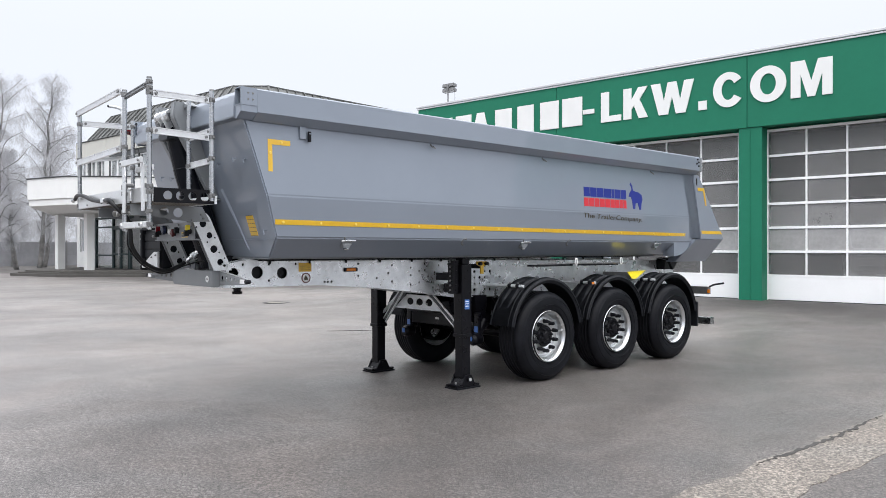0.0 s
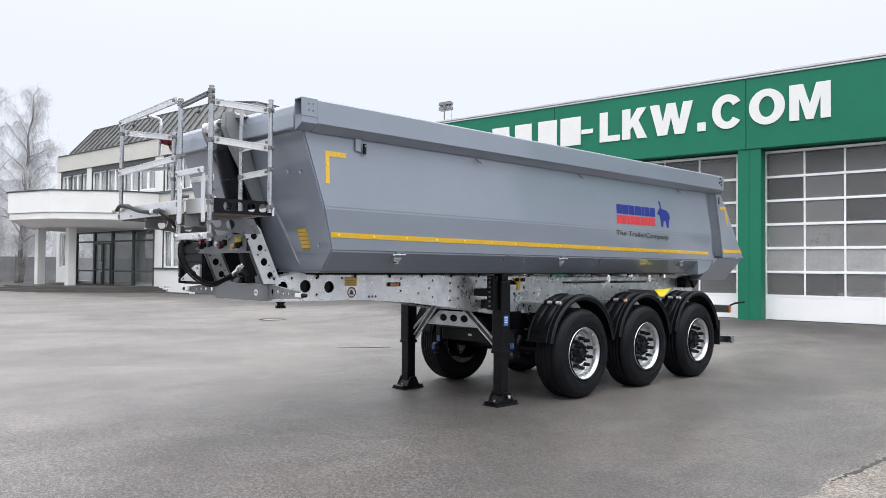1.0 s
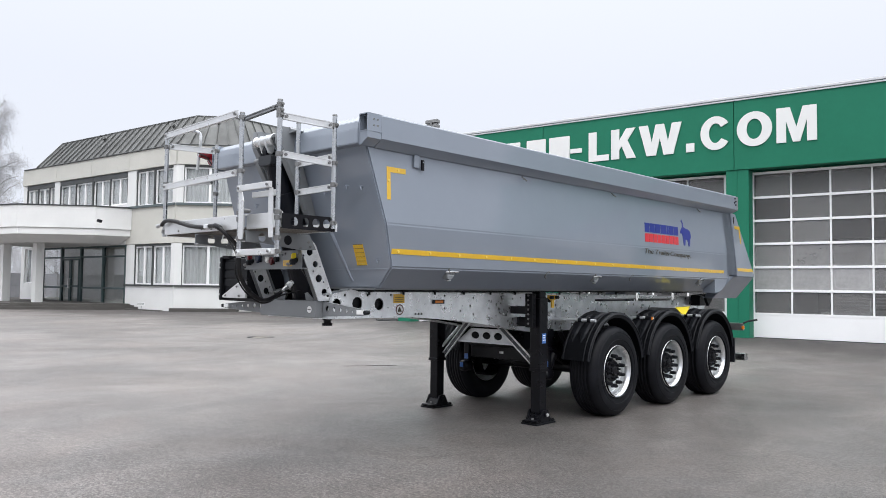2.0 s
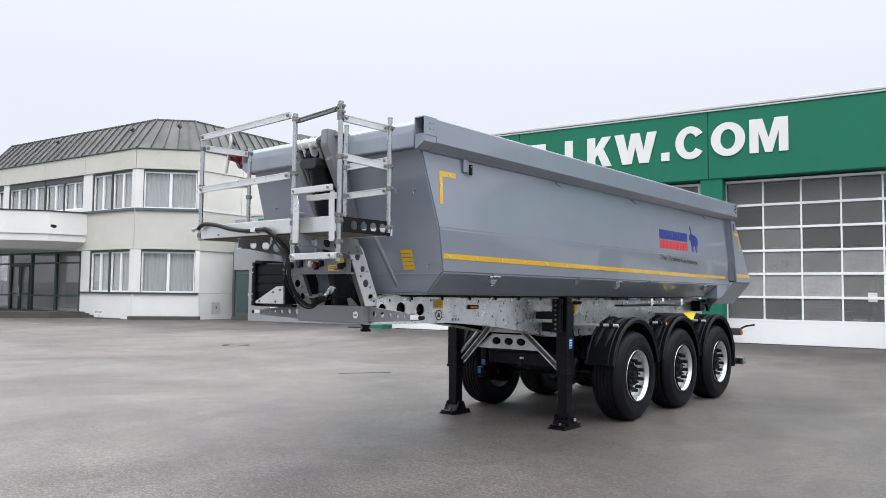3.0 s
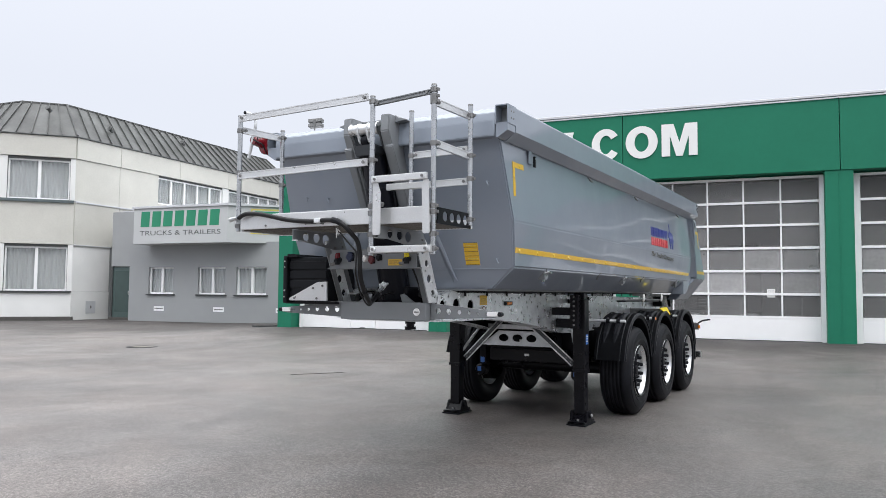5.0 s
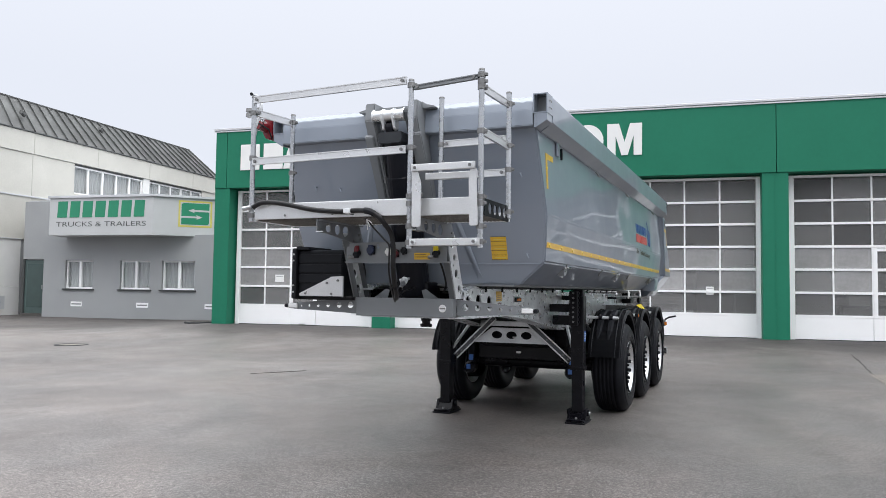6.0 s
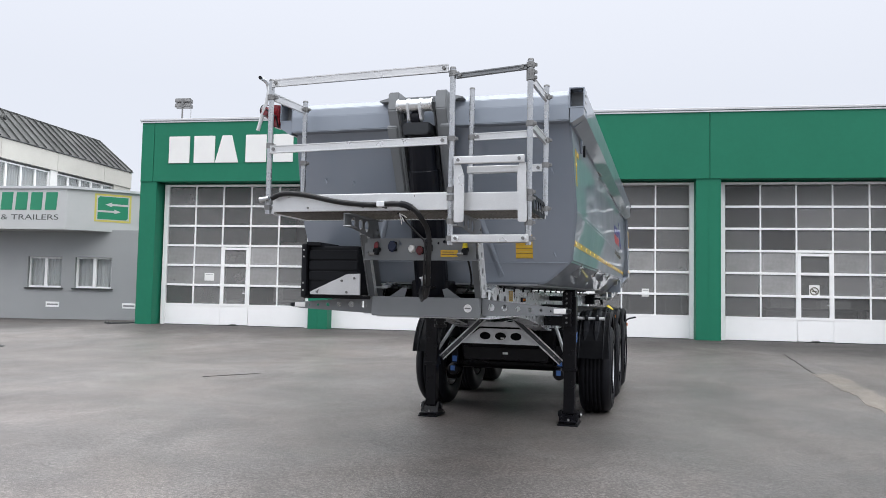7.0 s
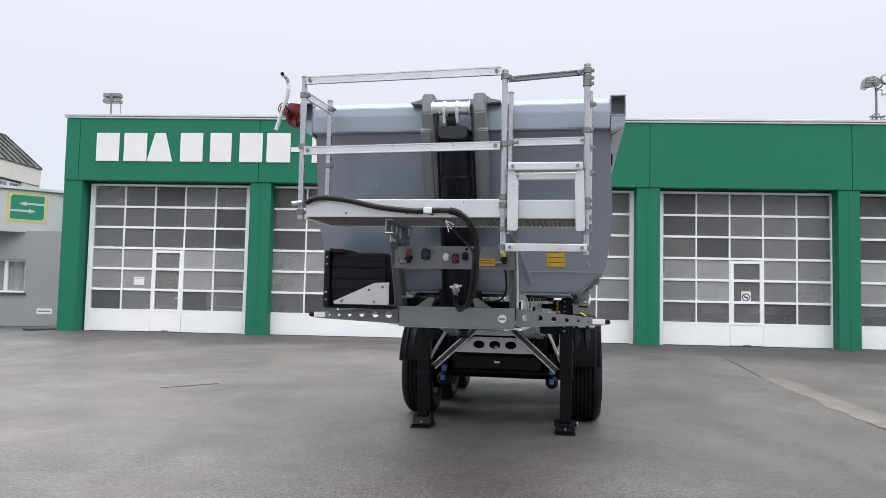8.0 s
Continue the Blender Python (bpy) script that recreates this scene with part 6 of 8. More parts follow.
    part("print_bar", box(0.183, 0.273, -0.0805, -0.079, 1.634, 1.639), PRINT_DARK, lb)
    # dark cross tubes and lines in the well behind
    part("ram_foot", box(-0.15, 0.15, 0.24, 0.48, 1.28, 1.44, 0.02), BLACK_PAINT, ff)
    for x0, m in ((-0.26, 1), (0.20, -1)):
        part("brace_plate", prism([(x0 - m * 0.05, 1.31), (x0 + m * 0.07, 1.31), (x0 + m * 0.09, 1.37), (x0 + m * 0.055, 1.38)], 0.2, 0.21), PAINT_DULL, ff)
    part("air_line", tube(curve_points([(0.36, -0.05, 1.62), (0.37, 0.02, 1.52), (0.36, 0.10, 1.42), (0.30, 0.2, 1.36), (0.2, 0.5, 1.35)], 5), 0.008, sides=6), HOSE, ff)
    valve = part("hydraulic_coupling", tube([(0.012, 0.03, 1.385), (0.006, 0.07, 1.415), (0.0, 0.11, 1.445), (-0.004, 0.145, 1.47)], [0.017, 0.018, 0.018, 0.02], sides=10), STEEL_TUBE, ff, "bright hydraulic coupling")
    part("coupling_nut", tube([(0.003, 0.09, 1.43), (-0.001, 0.125, 1.455)], 0.028, sides=6), GALV, valve)
    part("coupling_wing", tube([(-0.045, 0.125, 1.452), (0.038, 0.128, 1.462)], 0.009, sides=8), GALV, valve)
    run = [(-0.86, -0.665, 1.965), (-0.80, -0.67, 1.99), (-0.722, -0.67, 1.996), (-0.586, -0.668, 1.98), (-0.365, -0.662, 1.935), (-0.15, -0.66, 1.913), (-0.06, -0.66, 1.915), (0.03, -0.665, 1.916), (0.116, -0.672, 1.905), (0.172, -0.66, 1.872), (0.205, -0.62, 1.82), (0.228, -0.565, 1.755), (0.235, -0.545, 1.654), (0.226, -0.525, 1.52), (0.195, -0.43, 1.40), (0.14, -0.29, 1.325), (0.07, -0.17, 1.31), (0.025, -0.05, 1.342), (0.013, 0.02, 1.38)]
    hose = part("hydraulic_hose", tube(curve_points(run, 7), 0.0175, sides=12), HOSE, ff, "thick black hydraulic hose")
    for a, c in (((0.225, -0.545, 1.69), (0.233, -0.548, 1.672)), ((0.20, -0.43, 1.405), (0.19, -0.415, 1.39))):
        part("hose_band", tube([a, c], 0.0215, sides=12), BLACK, hose)
    part("hose_wrap", tube(curve_points([(0.075, -0.67, 1.914), (0.116, -0.672, 1.905), (0.15, -0.667, 1.888)], 4), 0.022, sides=10), BLACK, hose)
    part("hose_clip", box(-0.088, -0.034, -0.686, -0.636, 1.897, 1.933, 0.006), GALV, hose)
    part("electric_cable", tube(curve_points([(-0.06, -0.645, 1.90), (-0.02, -0.62, 1.888), (0.03, -0.56, 1.862), (0.085, -0.55, 1.80), (0.15, -0.545, 1.735), (0.202, -0.546, 1.68), (0.212, -0.56, 1.60), (0.204, -0.545, 1.51), (0.17, -0.44, 1.385), (0.12, -0.29, 1.30), (0.06, -0.15, 1.29), (0.03, -0.02, 1.34), (0.05, 0.12, 1.38), (0.08, 0.3, 1.40)], 6), 0.0065, sides=8), HOSE, hose)
    for dx, dz in ((0.045, -0.055), (0.03, -0.075), (0.062, -0.03)):
        part("cable_tie", tube([(0.032, -0.568, 1.862), (0.032 + dx * 0.6, -0.585, 1.862 + dz * 0.5), (0.032 + dx, -0.60, 1.862 + dz)], 0.0035, sides=5), WHITE, hose)
    # black storage box with a bright bracket
    bx = part("storage_box", box(-0.90, -0.49, 0.0, 0.40, 1.31, 1.685, 0.02), BLACK, ff, "black ribbed plastic storage box")
    rim_ = part("box_flange", box(-0.945, -0.90, -0.04, 0.42, 1.29, 1.70, 0.015), BLACK, bx)
    for z in (1.42, 1.50, 1.58):
        part("rib", box(-0.895, -0.495, -0.010, 0.002, z, z + 0.07, 0.006), BLACK, bx)
    part("box_top", prism([(-0.91, 1.70), (-0.91, 1.715), (-0.80, 1.71), (-0.79, 1.685), (-0.90, 1.685)], -0.03, 0.41, bevel=0.004), BLACK, bx)
    for z in (1.345, 1.40, 1.60, 1.65):
        part("bolt", lathe([(-0.04, 0.007), (-0.047, 0.006), (-0.047, 0.001)], 8, axis="y", centre=(-0.922, 0, z)), ALU, rim_)
    part("bracket", prism([(-0.86, 1.315), (-0.86, 1.335), (-0.56, 1.47), (-0.455, 1.475), (-0.455, 1.315)], -0.05, -0.03, bevel=0.003), ALU, bx, "bright triangular bracket")
    for x, z in ((-0.80, 1.335), (-0.56, 1.335), (-0.5, 1.44), (-0.6, 1.42)):
        part("bolt", lathe([(-0.05, 0.010), (-0.06, 0.008), (-0.06, 0.001)], 8, axis="y", centre=(x, 0, z)), CLAMP, bx)
    part("support_arm", box(-0.95, -0.42, 0.02, 0.08, 1.285, 1.309), BLACK_PAINT, bx)


front_frame()


# access platform with railing and ladder
def platform():
    pf = tp("platform", box(-0.87, 0.425, -0.635, -0.615, 1.876, 1.988, 0.004), ALU, "aluminium access platform with railing")
    part("fascia", box(0.427, 0.892, -0.60, -0.58, 1.874, 1.99, 0.004), ALU, pf)
    part("fascia_lip", box(-0.87, 0.425, -0.625, -0.59, 1.98, 1.992, 0.002), ALU, pf)
    # open grating deck
    for x0, x1, y0 in ((-0.86, 0.40, -0.614), (0.41, 0.90, -0.579)):
        n = int((x1 - x0) / 0.028)
        for k in range(n):
            x = x0 + (x1 - x0) * (k + 0.5) / n
            part("grating_bar", box(x - 0.004, x + 0.004, y0, -0.12, 1.868, 1.892), GRATE, pf)
        for k in range(5):
            y = y0 + 0.02 + k * (-0.14 - y0) / 4
            part("grating_bar", box(x0, x1, y - 0.004, y + 0.004, 1.874, 1.894), GRATE, pf)
    part("edge_bar", box(-0.87, 0.93, -0.12, -0.10, 1.865, 1.93), GALV, pf)
    part("edge_bar", box(-0.89, -0.87, -0.61, -0.10, 1.865, 1.93), GALV, pf)
    part("side_plate", holed_plate([(-0.61, 1.862), (-0.12, 1.862), (-0.12, 1.975), (-0.61, 1.975)], [(-0.50, 1.918, 0.036), (-0.40, 1.918, 0.036), (-0.30, 1.918, 0.036), (-0.20, 1.918, 0.036)], 0.006, lambda a, b, d: (0.925 - d, a, b)), BLACK_PAINT, pf, "dark side plate with round holes")
    for x, m in ((-0.345, 1), (0.44, -1)):
        br = part("deck_bracket", holed_plate([(-0.618, 1.777), (-0.618, 1.866), (-0.01, 1.866), (0.06, 1.74), (-0.10, 1.732), (-0.50, 1.777)], [(-0.468, 1.818, 0.035), (-0.339, 1.815, 0.038), (-0.222, 1.808, 0.041)], 0.008, lambda a, b, d, x=x: (x + d, a, b)), PAINT_DULL, pf, "grey deck bracket with three holes")
        u0, u1 = sorted((x, x + m * 0.052))
        part("bracket_flange", box(u0, u1, -0.622, -0.614, 1.777, 1.784), GALV, br)
        part("bracket_flange", box(u0, u1, -0.622, -0.02, 1.859, 1.8655), PAINT_DULL, br)
        part("bracket_flange", box(u0, u1, -0.613, -0.48, 1.777, 1.783), PAINT_DULL, br)
        for y, z in ((-0.02, 1.80), (0.0, 1.765), (-0.10, 1.75)):
            part("bolt", tube([(x - 0.008, y, z), (x + 0.018, y, z)], 0.009, sides=8), CLAMP, br)
    posts = {"lf": (-0.918, -0.61, 1.865, 2.795), "lb": (-0.907, -0.12, 1.87, 2.765), "mf": (0.405, -0.648, 1.65, 2.784), "mb": (0.395, -0.105, 1.87, 2.795), "rf": (0.907, -0.637, 1.65, 2.808), "rb": (0.932, -0.145, 1.885, 2.773)}
    made = {}
    for k, (x, y, z0, z1) in posts.items():
        made[k] = part("post", tube([(x, y, z0), (x, y, z1)], 0.0188, sides=14), STEEL_TUBE, pf, "round steel railing post")
        part("post_cap", lathe([(z1, 0.021), (z1 + 0.012, 0.019), (z1 + 0.014, 0.001)], 12, axis="z", centre=(x, y, 0)), CLAMP, made[k])
    def clamp(k, *heights):
        x, y = posts[k][:2]
        for z in heights:
            part("clamp", lathe([(z - 0.017, 0.02), (z - 0.017, 0.0265), (z + 0.017, 0.0265), (z + 0.017, 0.02)], 12, axis="z", centre=(x, y, 0)), CLAMP, made[k])
            part("clamp_bolt", box(x + 0.02, x + 0.042, y - 0.010, y + 0.010, z - 0.010, z + 0.010, 0.003), CLAMP, made[k])
    clamp("lf", 2.68, 2.34, 1.91)
    clamp("lb", 2.71, 2.30, 1.91)
    clamp("mf", 2.755, 2.33, 2.0, 1.95, 1.80, 1.69)
    clamp("mb", 2.45, 2.214, 1.91)
    clamp("rf", 2.78, 2.735, 2.70, 2.41, 1.98, 1.94, 1.79, 1.69)
    clamp("rb", 2.70, 2.40, 2.23, 1.93)
    def rail(a, b, za, zb, h=0.052, t=0.02, off=(0, 0), mat=ALU, name="rail"):
        p, q = Vector((posts[a][0] + off[0], posts[a][1] + off[1], za)), Vector((posts[b][0] + off[0], posts[b][1] + off[1], zb))
        d = (q - p).normalized()
        side = Vector((0, 0, 1)).cross(d).normalized() * t / 2
        up = Vector((0, 0, 1)) * h / 2
        p, q = p + d * 0.022, q - d * 0.022
        bm = bmesh.new()
        w0 = 1 - 0.007 / (h / 2)
        section = ((-1, -1), (1, -1), (1, -w0), (0.6, -w0 + 0.08), (0.6, w0 - 0.08), (1, w0), (1, 1), (-1, 1), (-1, w0), (-0.6, w0 - 0.08), (-0.6, -w0 + 0.08), (-1, -w0))
        ends = [[bm.verts.new(e + i * side + j * up) for i, j in section] for e in (p, q)]
        for k in range(12):
            bm.faces.new((ends[0][k], ends[0][(k + 1) % 12], ends[1][(k + 1) % 12], ends[1][k]))
        bm.faces.new(ends[0])
        bm.faces.new(ends[1])
        bmesh.ops.recalc_face_normals(bm, faces=bm.faces)
        o = part(name, bm, mat, pf, "flat aluminium rail")
        for e, w in ((p, d), (q, -d)):
            c = e + w * 0.028
            for sd in (1, -1):
                n = side.normalized() * sd
                k0 = c + n * (t / 2)
                part("bolt", tube([k0, k0 + n * 0.008], 0.012, sides=8), CLAMP, o)
        return o
    rail("lf", "mf", 2.770, 2.784, off=(0, -0.03))
    rail("lf", "mf", 2.307, 2.316, off=(0, -0.03))
    rail("mf", "rf", 2.735, 2.772, h=0.03, t=0.03, mat=PAINT_DULL)
    rail("lf", "lb", 2.69, 2.705)
    rail("lf", "lb", 2.33, 2.41, h=0.035)
    rail("rf", "rb", 2.70, 2.695)
    rail("rf", "rb", 2.415, 2.395)
    rail("mb", "rb", 2.452, 2.452)
    rail("mb", "rb", 2.214, 2.214)
    # ladder
    ld = part("ladder", box(0.425, 0.915, -0.69, -0.62, 1.665, 1.713, 0.004), ALU, pf, "aluminium folding ladder")
    part("rung", box(0.435, 0.885, -0.70, -0.675, 2.160, 2.207, 0.004), ALU, ld)
    part("rung", box(0.495, 0.845, -0.60, -0.575, 2.115, 2.160, 0.004), ALU, ld)
    part("stile", prism([(0.432, 2.160), (0.475, 2.160), (0.50, 2.085), (0.50, 1.805), (0.492, 1.792), (0.442, 1.792), (0.435, 1.799)], -0.678, -0.668, bevel=0.002), ALU, ld)
    part("stile", prism([(0.892, 2.160), (0.85, 2.160), (0.838, 2.085), (0.846, 1.800), (0.853, 1.792), (0.895, 1.792), (0.902, 1.799)], -0.678, -0.668, bevel=0.002), ALU, ld)
    for x, z in ((0.455, 1.689), (0.885, 1.689), (0.465, 2.183), (0.855, 2.183)):
        part("washer", tube([(x, -0.69, z), (x, -0.702, z)], 0.017, sides=12), GALV, ld)
        part("bolt", tube([(x, -0.70, z), (x, -0.710, z)], 0.011, sides=6), CLAMP, ld)
    for x, z in ((0.465, 2.015), (0.877, 1.99)):
        part("hinge", tube([(x, -0.66, z), (x, -0.60, z)], 0.018, sides=10), CLAMP, ld)
    # tow cable stub at the left end
    part("cable_plug", tube([(-0.955, -0.66, 1.955), (-0.925, -0.655, 1.962), (-0.89, -0.65, 1.97)], [0.020, 0.016, 0.014], sides=10), STEEL_TUBE, pf)
    for x in (-0.6, -0.2):
        part("bolt", tube([(x, -0.636, 1.90), (x, -0.642, 1.90)], 0.008, sides=8), CLAMP, pf)


platform()


# landing gear
def landing_leg(s):
    x, y = s * 0.755, 2.80
    leg = tp("landing_leg", box(x - 0.068, x + 0.068, y - 0.072, y + 0.072, 0.56, 1.33, 0.012), BLACK_PAINT, "black landing leg")
    part("inner_tube", box(x - 0.058, x + 0.058, y - 0.06, y + 0.06, 0.11, 0.56, 0.008), BLACK_PAINT, leg)
    part("collar", box(x - 0.074, x + 0.074, y - 0.078, y + 0.078, 0.55, 0.585, 0.006), BLACK_PAINT, leg)
    part("head", box(x - 0.055, x + 0.055, y - 0.055, y + 0.05, 1.33, 1.40, 0.01), BLACK_PAINT, leg)
    foot = part("foot", prism([(y - 0.165, 0.014), (y + 0.165, 0.014), (y + 0.18, 0.038), (y + 0.15, 0.046), (y + 0.09, 0.042), (y + 0.05, 0.11), (y - 0.05, 0.11), (y - 0.09, 0.042), (y - 0.15, 0.046), (y - 0.18, 0.038)], x - 0.095, x + 0.095, "x", bevel=0.01), BLACK_PAINT, leg, "black sprung foot")
    part("sole", box(x - 0.105, x + 0.105, y - 0.17, y + 0.17, 0.0, 0.016, 0.004), BLACK, foot)
    part("foot_axle", tube([(x - 0.115, y, 0.10), (x + 0.115, y, 0.10)], 0.032, sides=12), BLACK_PAINT, foot)
    part("axle_pin", tube([(x + s * 0.11, y, 0.10), (x + s * 0.125, y, 0.10)], 0.018, sides=10), ALU, foot)
    for dx in (-0.085, 0.085):
        part("gusset", prism([(y - 0.10, 0.04), (y + 0.10, 0.04), (y + 0.045, 0.145), (y - 0.045, 0.145)], x + dx - 0.012, x + dx + 0.012, "x", bevel=0.004), BLACK_PAINT, foot)
    for dy in (-0.1, 0.1):
        part("bolt", lathe([(0.045, 0.014), (0.065, 0.012), (0.066, 0.001)], 8, axis="z", centre=(x, y + dy, 0)), CLAMP, foot)
    st = part("sticker", box(*sorted((x + s * 0.068, x + s * 0.070)), y - 0.035, y + 0.035, 0.85, 0.955), BLUE_STK, leg, "blue maker's sticker")
    for z in (0.88, 0.905, 0.93):
        part("print_bar", box(*sorted((x + s * 0.070, x + s * 0.0715)), y - 0.025, y + 0.02, z, z + 0.009), WHITE_REF, st)
    part("mount", box(*sorted((s * 0.48, x - s * 0.065)), y - 0.03, y + 0.03, 1.02, 1.12, 0.006), BLACK_PAINT, leg)
    return leg


for s in (1, -1):
    landing_leg(s)


def leg_bracing():
    br = tp("leg_brace", holed_plate([(-0.43, 0.815), (0.43, 0.815), (0.23, 0.965), (-0.23, 0.965)], [(-0.17, 0.885, 0.062, 0.042), (0.0, 0.885, 0.062, 0.042), (0.17, 0.885, 0.062, 0.042)], 0.010, lambda a, b, d: (a, 2.82 + d, b)), GALV, "galvanised leg bracing with three holes")
    part("flange", box(-0.43, 0.43, 2.80, 2.83, 0.80, 0.815), GALV, br)
    part("upper_beam", box(-0.36, 0.36, 2.80, 2.86, 0.985, 1.04, 0.005), GALV, br)
    for s in (1, -1):
        p, q = Vector((s * 0.66, 2.84, 0.63)), Vector((s * 0.17, 2.76, 1.08))
        d = (q - p).normalized()
        n = Vector((-d.z, 0, d.x)) * 0.028
        bm = bmesh.new()
        f = Vector((0, -0.02, 0))
        v = [bm.verts.new(e + i * n + j * f) for e in (p, q) for i, j in ((-1, 0), (1, 0), (1, 1), (-1, 1))]
        for fc in ((0, 1, 2, 3), (7, 6, 5, 4), (0, 4, 5, 1), (1, 5, 6, 2), (2, 6, 7, 3), (3, 7, 4, 0)):
            bm.faces.new([v[i] for i in fc])
        bmesh.ops.recalc_face_normals(bm, faces=bm.faces)
        st = part("strut", bm, GALV, br, "galvanised diagonal strut")
        for side in (1, -1):
            part("strut_lip", tube([p + n * side + f * 1.2, q + n * side + f * 1.2], 0.008, sides=6), GALV, st)
        # dark sheet between the lips: shade inside the channel put into its colour
        web = bmesh.new()
        web.faces.new([web.verts.new(e + i * n * 0.72 + f * 1.1) for e, i in ((p, -1), (p, 1), (q, 1), (q, -1))])
        part("strut_web", web, PAINT_DARK, st)
        for t in (0.05, 0.15, 0.5, 0.92):
            c = p.lerp(q, t) + f
            part("bolt", tube([c, c + Vector((0, -0.008, 0))], 0.010, sides=8), CLAMP, st)
        part("side_strut", tube([(s * 0.70, 2.82, 0.72), (s * 0.56, 3.05, 1.02)], 0.018, sides=8), GALV, br)
    part("shaft", tube([(-0.70, 2.80, 1.22), (0.70, 2.80, 1.22)], 0.022, sides=10), BLACK_PAINT, br)


leg_bracing()


# running gear
AXLES = (3.80, 5.11, 6.42)
WHEEL_R, WHEEL_Z = 0.512, 0.508


def wheel_parts():
    """One wheel, outer face towards +x, built round its axle; parts are re-used by all six."""
    w = new("wheel")
    w.parent = trailer
    w["label"] = "black wide-base tyre on a polished aluminium wheel"
    side_wall = [(0.004, 0.29), (0.013, 0.31), (0.022, 0.36), (0.023, 0.40), (0.016, 0.44), (0.003, 0.465), (-0.004, 0.472), (-0.018, 0.490)]
    prof = side_wall + [(-0.045, 0.503)]
    grooves = (-0.085, -0.128, -0.171, -0.214, -0.257)
    for g in grooves:
        prof += [(g + 0.010, 0.510), (g + 0.007, 0.496), (g - 0.007, 0.496), (g - 0.010, 0.510)]
    prof += [(-0.290, 0.503), (-0.311, 0.488), (-0.321, 0.470), (-0.327, 0.462), (-0.335, 0.43), (-0.329, 0.38), (-0.315, 0.32), (-0.30, 0.29), (0.035, 0.29)]
    tyre = part("tyre", lathe(prof, 64), RUBBER, w, smooth=False)
    for p in tyre.data.polygons:
        p.use_smooth = True
    for k in (1, 2, 4):
        x0, r0 = side_wall[k]
        part("sidewall_ring", lathe([(x0 - 0.004, r0 - 0.005), (x0 + 0.004, r0), (x0 - 0.006, r0 + 0.006)], 48), RUBBER, tyre)
    rim_prof = [(0.028, 0.296), (0.042, 0.293), (0.044, 0.284), (0.036, 0.277), (0.022, 0.270), (0.012, 0.262), (-0.022, 0.257), (-0.060, 0.253), (-0.070, 0.246), (-0.064, 0.236), (-0.044, 0.222), (-0.036, 0.205), (-0.034, 0.19), (-0.034, 0.125), (-0.06, 0.115)]
    rim_o = part("rim", lathe(rim_prof, 56), CHROME, w, "polished aluminium rim", smooth=True)
    part("inner_barrel", lathe([(-0.05, 0.245), (-0.18, 0.262), (-0.31, 0.287)], 40), GALV, w, smooth=True)
    hub = part("hub", lathe([(-0.08, 0.128), (-0.030, 0.124), (-0.014, 0.114), (-0.012, 0.058), (0.002, 0.052), (0.010, 0.040), (0.012, 0.001)], 32), BLACK_PAINT, w, "black hub cover")
    nut = None
    for k in range(10):
        a = 2 * math.pi * k / 10 + 0.15
        c = (0, 0.1675 * math.cos(a), 0.1675 * math.sin(a))
        if nut is None:
            bm = lathe([(-0.048, 0.029), (-0.036, 0.029), (-0.030, 0.0215), (0.020, 0.0205), (0.032, 0.016), (0.033, 0.001)], 10)
            nut = part("wheel_nut", bm, BLACK, w, "black nut cap")
            first = nut
        else:
            nut = new("wheel_nut", first.data)
            nut.parent = w
        nut.location = c
    bolt = None
    for k in range(10):
        a = 2 * math.pi * k / 10
        if bolt is None:
            bolt = part("hub_bolt", lathe([(-0.022, 0.017), (-0.006, 0.017), (-0.004, 0.012), (0.022, 0.011), (0.024, 0.001)], 8), BLACK, hub)
            fb = bolt
        else:
            bolt = new("hub_bolt", fb.data)
            bolt.parent = hub
        bolt.location = (0, 0.086 * math.cos(a), 0.086 * math.sin(a))
    for piece in [rim_o, hub] + [c for c in w.children if c.name.startswith("wheel_nut")]:
        piece.location.x = -0.03
    part("valve", tube([(-0.02, 0.235, 0.0), (0.035, 0.252, 0.0)], 0.006, sides=6), ALU, rim_o)
    return w


OUT_X = 1.115
first_wheel = wheel_parts()
first_wheel.matrix_basis = pose(OUT_X, AXLES[0], WHEEL_Z, 10)
for i, y in enumerate(AXLES):
    for s in (1, -1):
        if i == 0 and s == 1:
            continue
        m = pose(s * OUT_X, y, WHEEL_Z, 37 * i + 15) if s > 0 else pose(-OUT_X, y, WHEEL_Z, 0, 0, 180) @ pose(0, 0, 0, 23 * i)
        copy_thing(first_wheel, m)


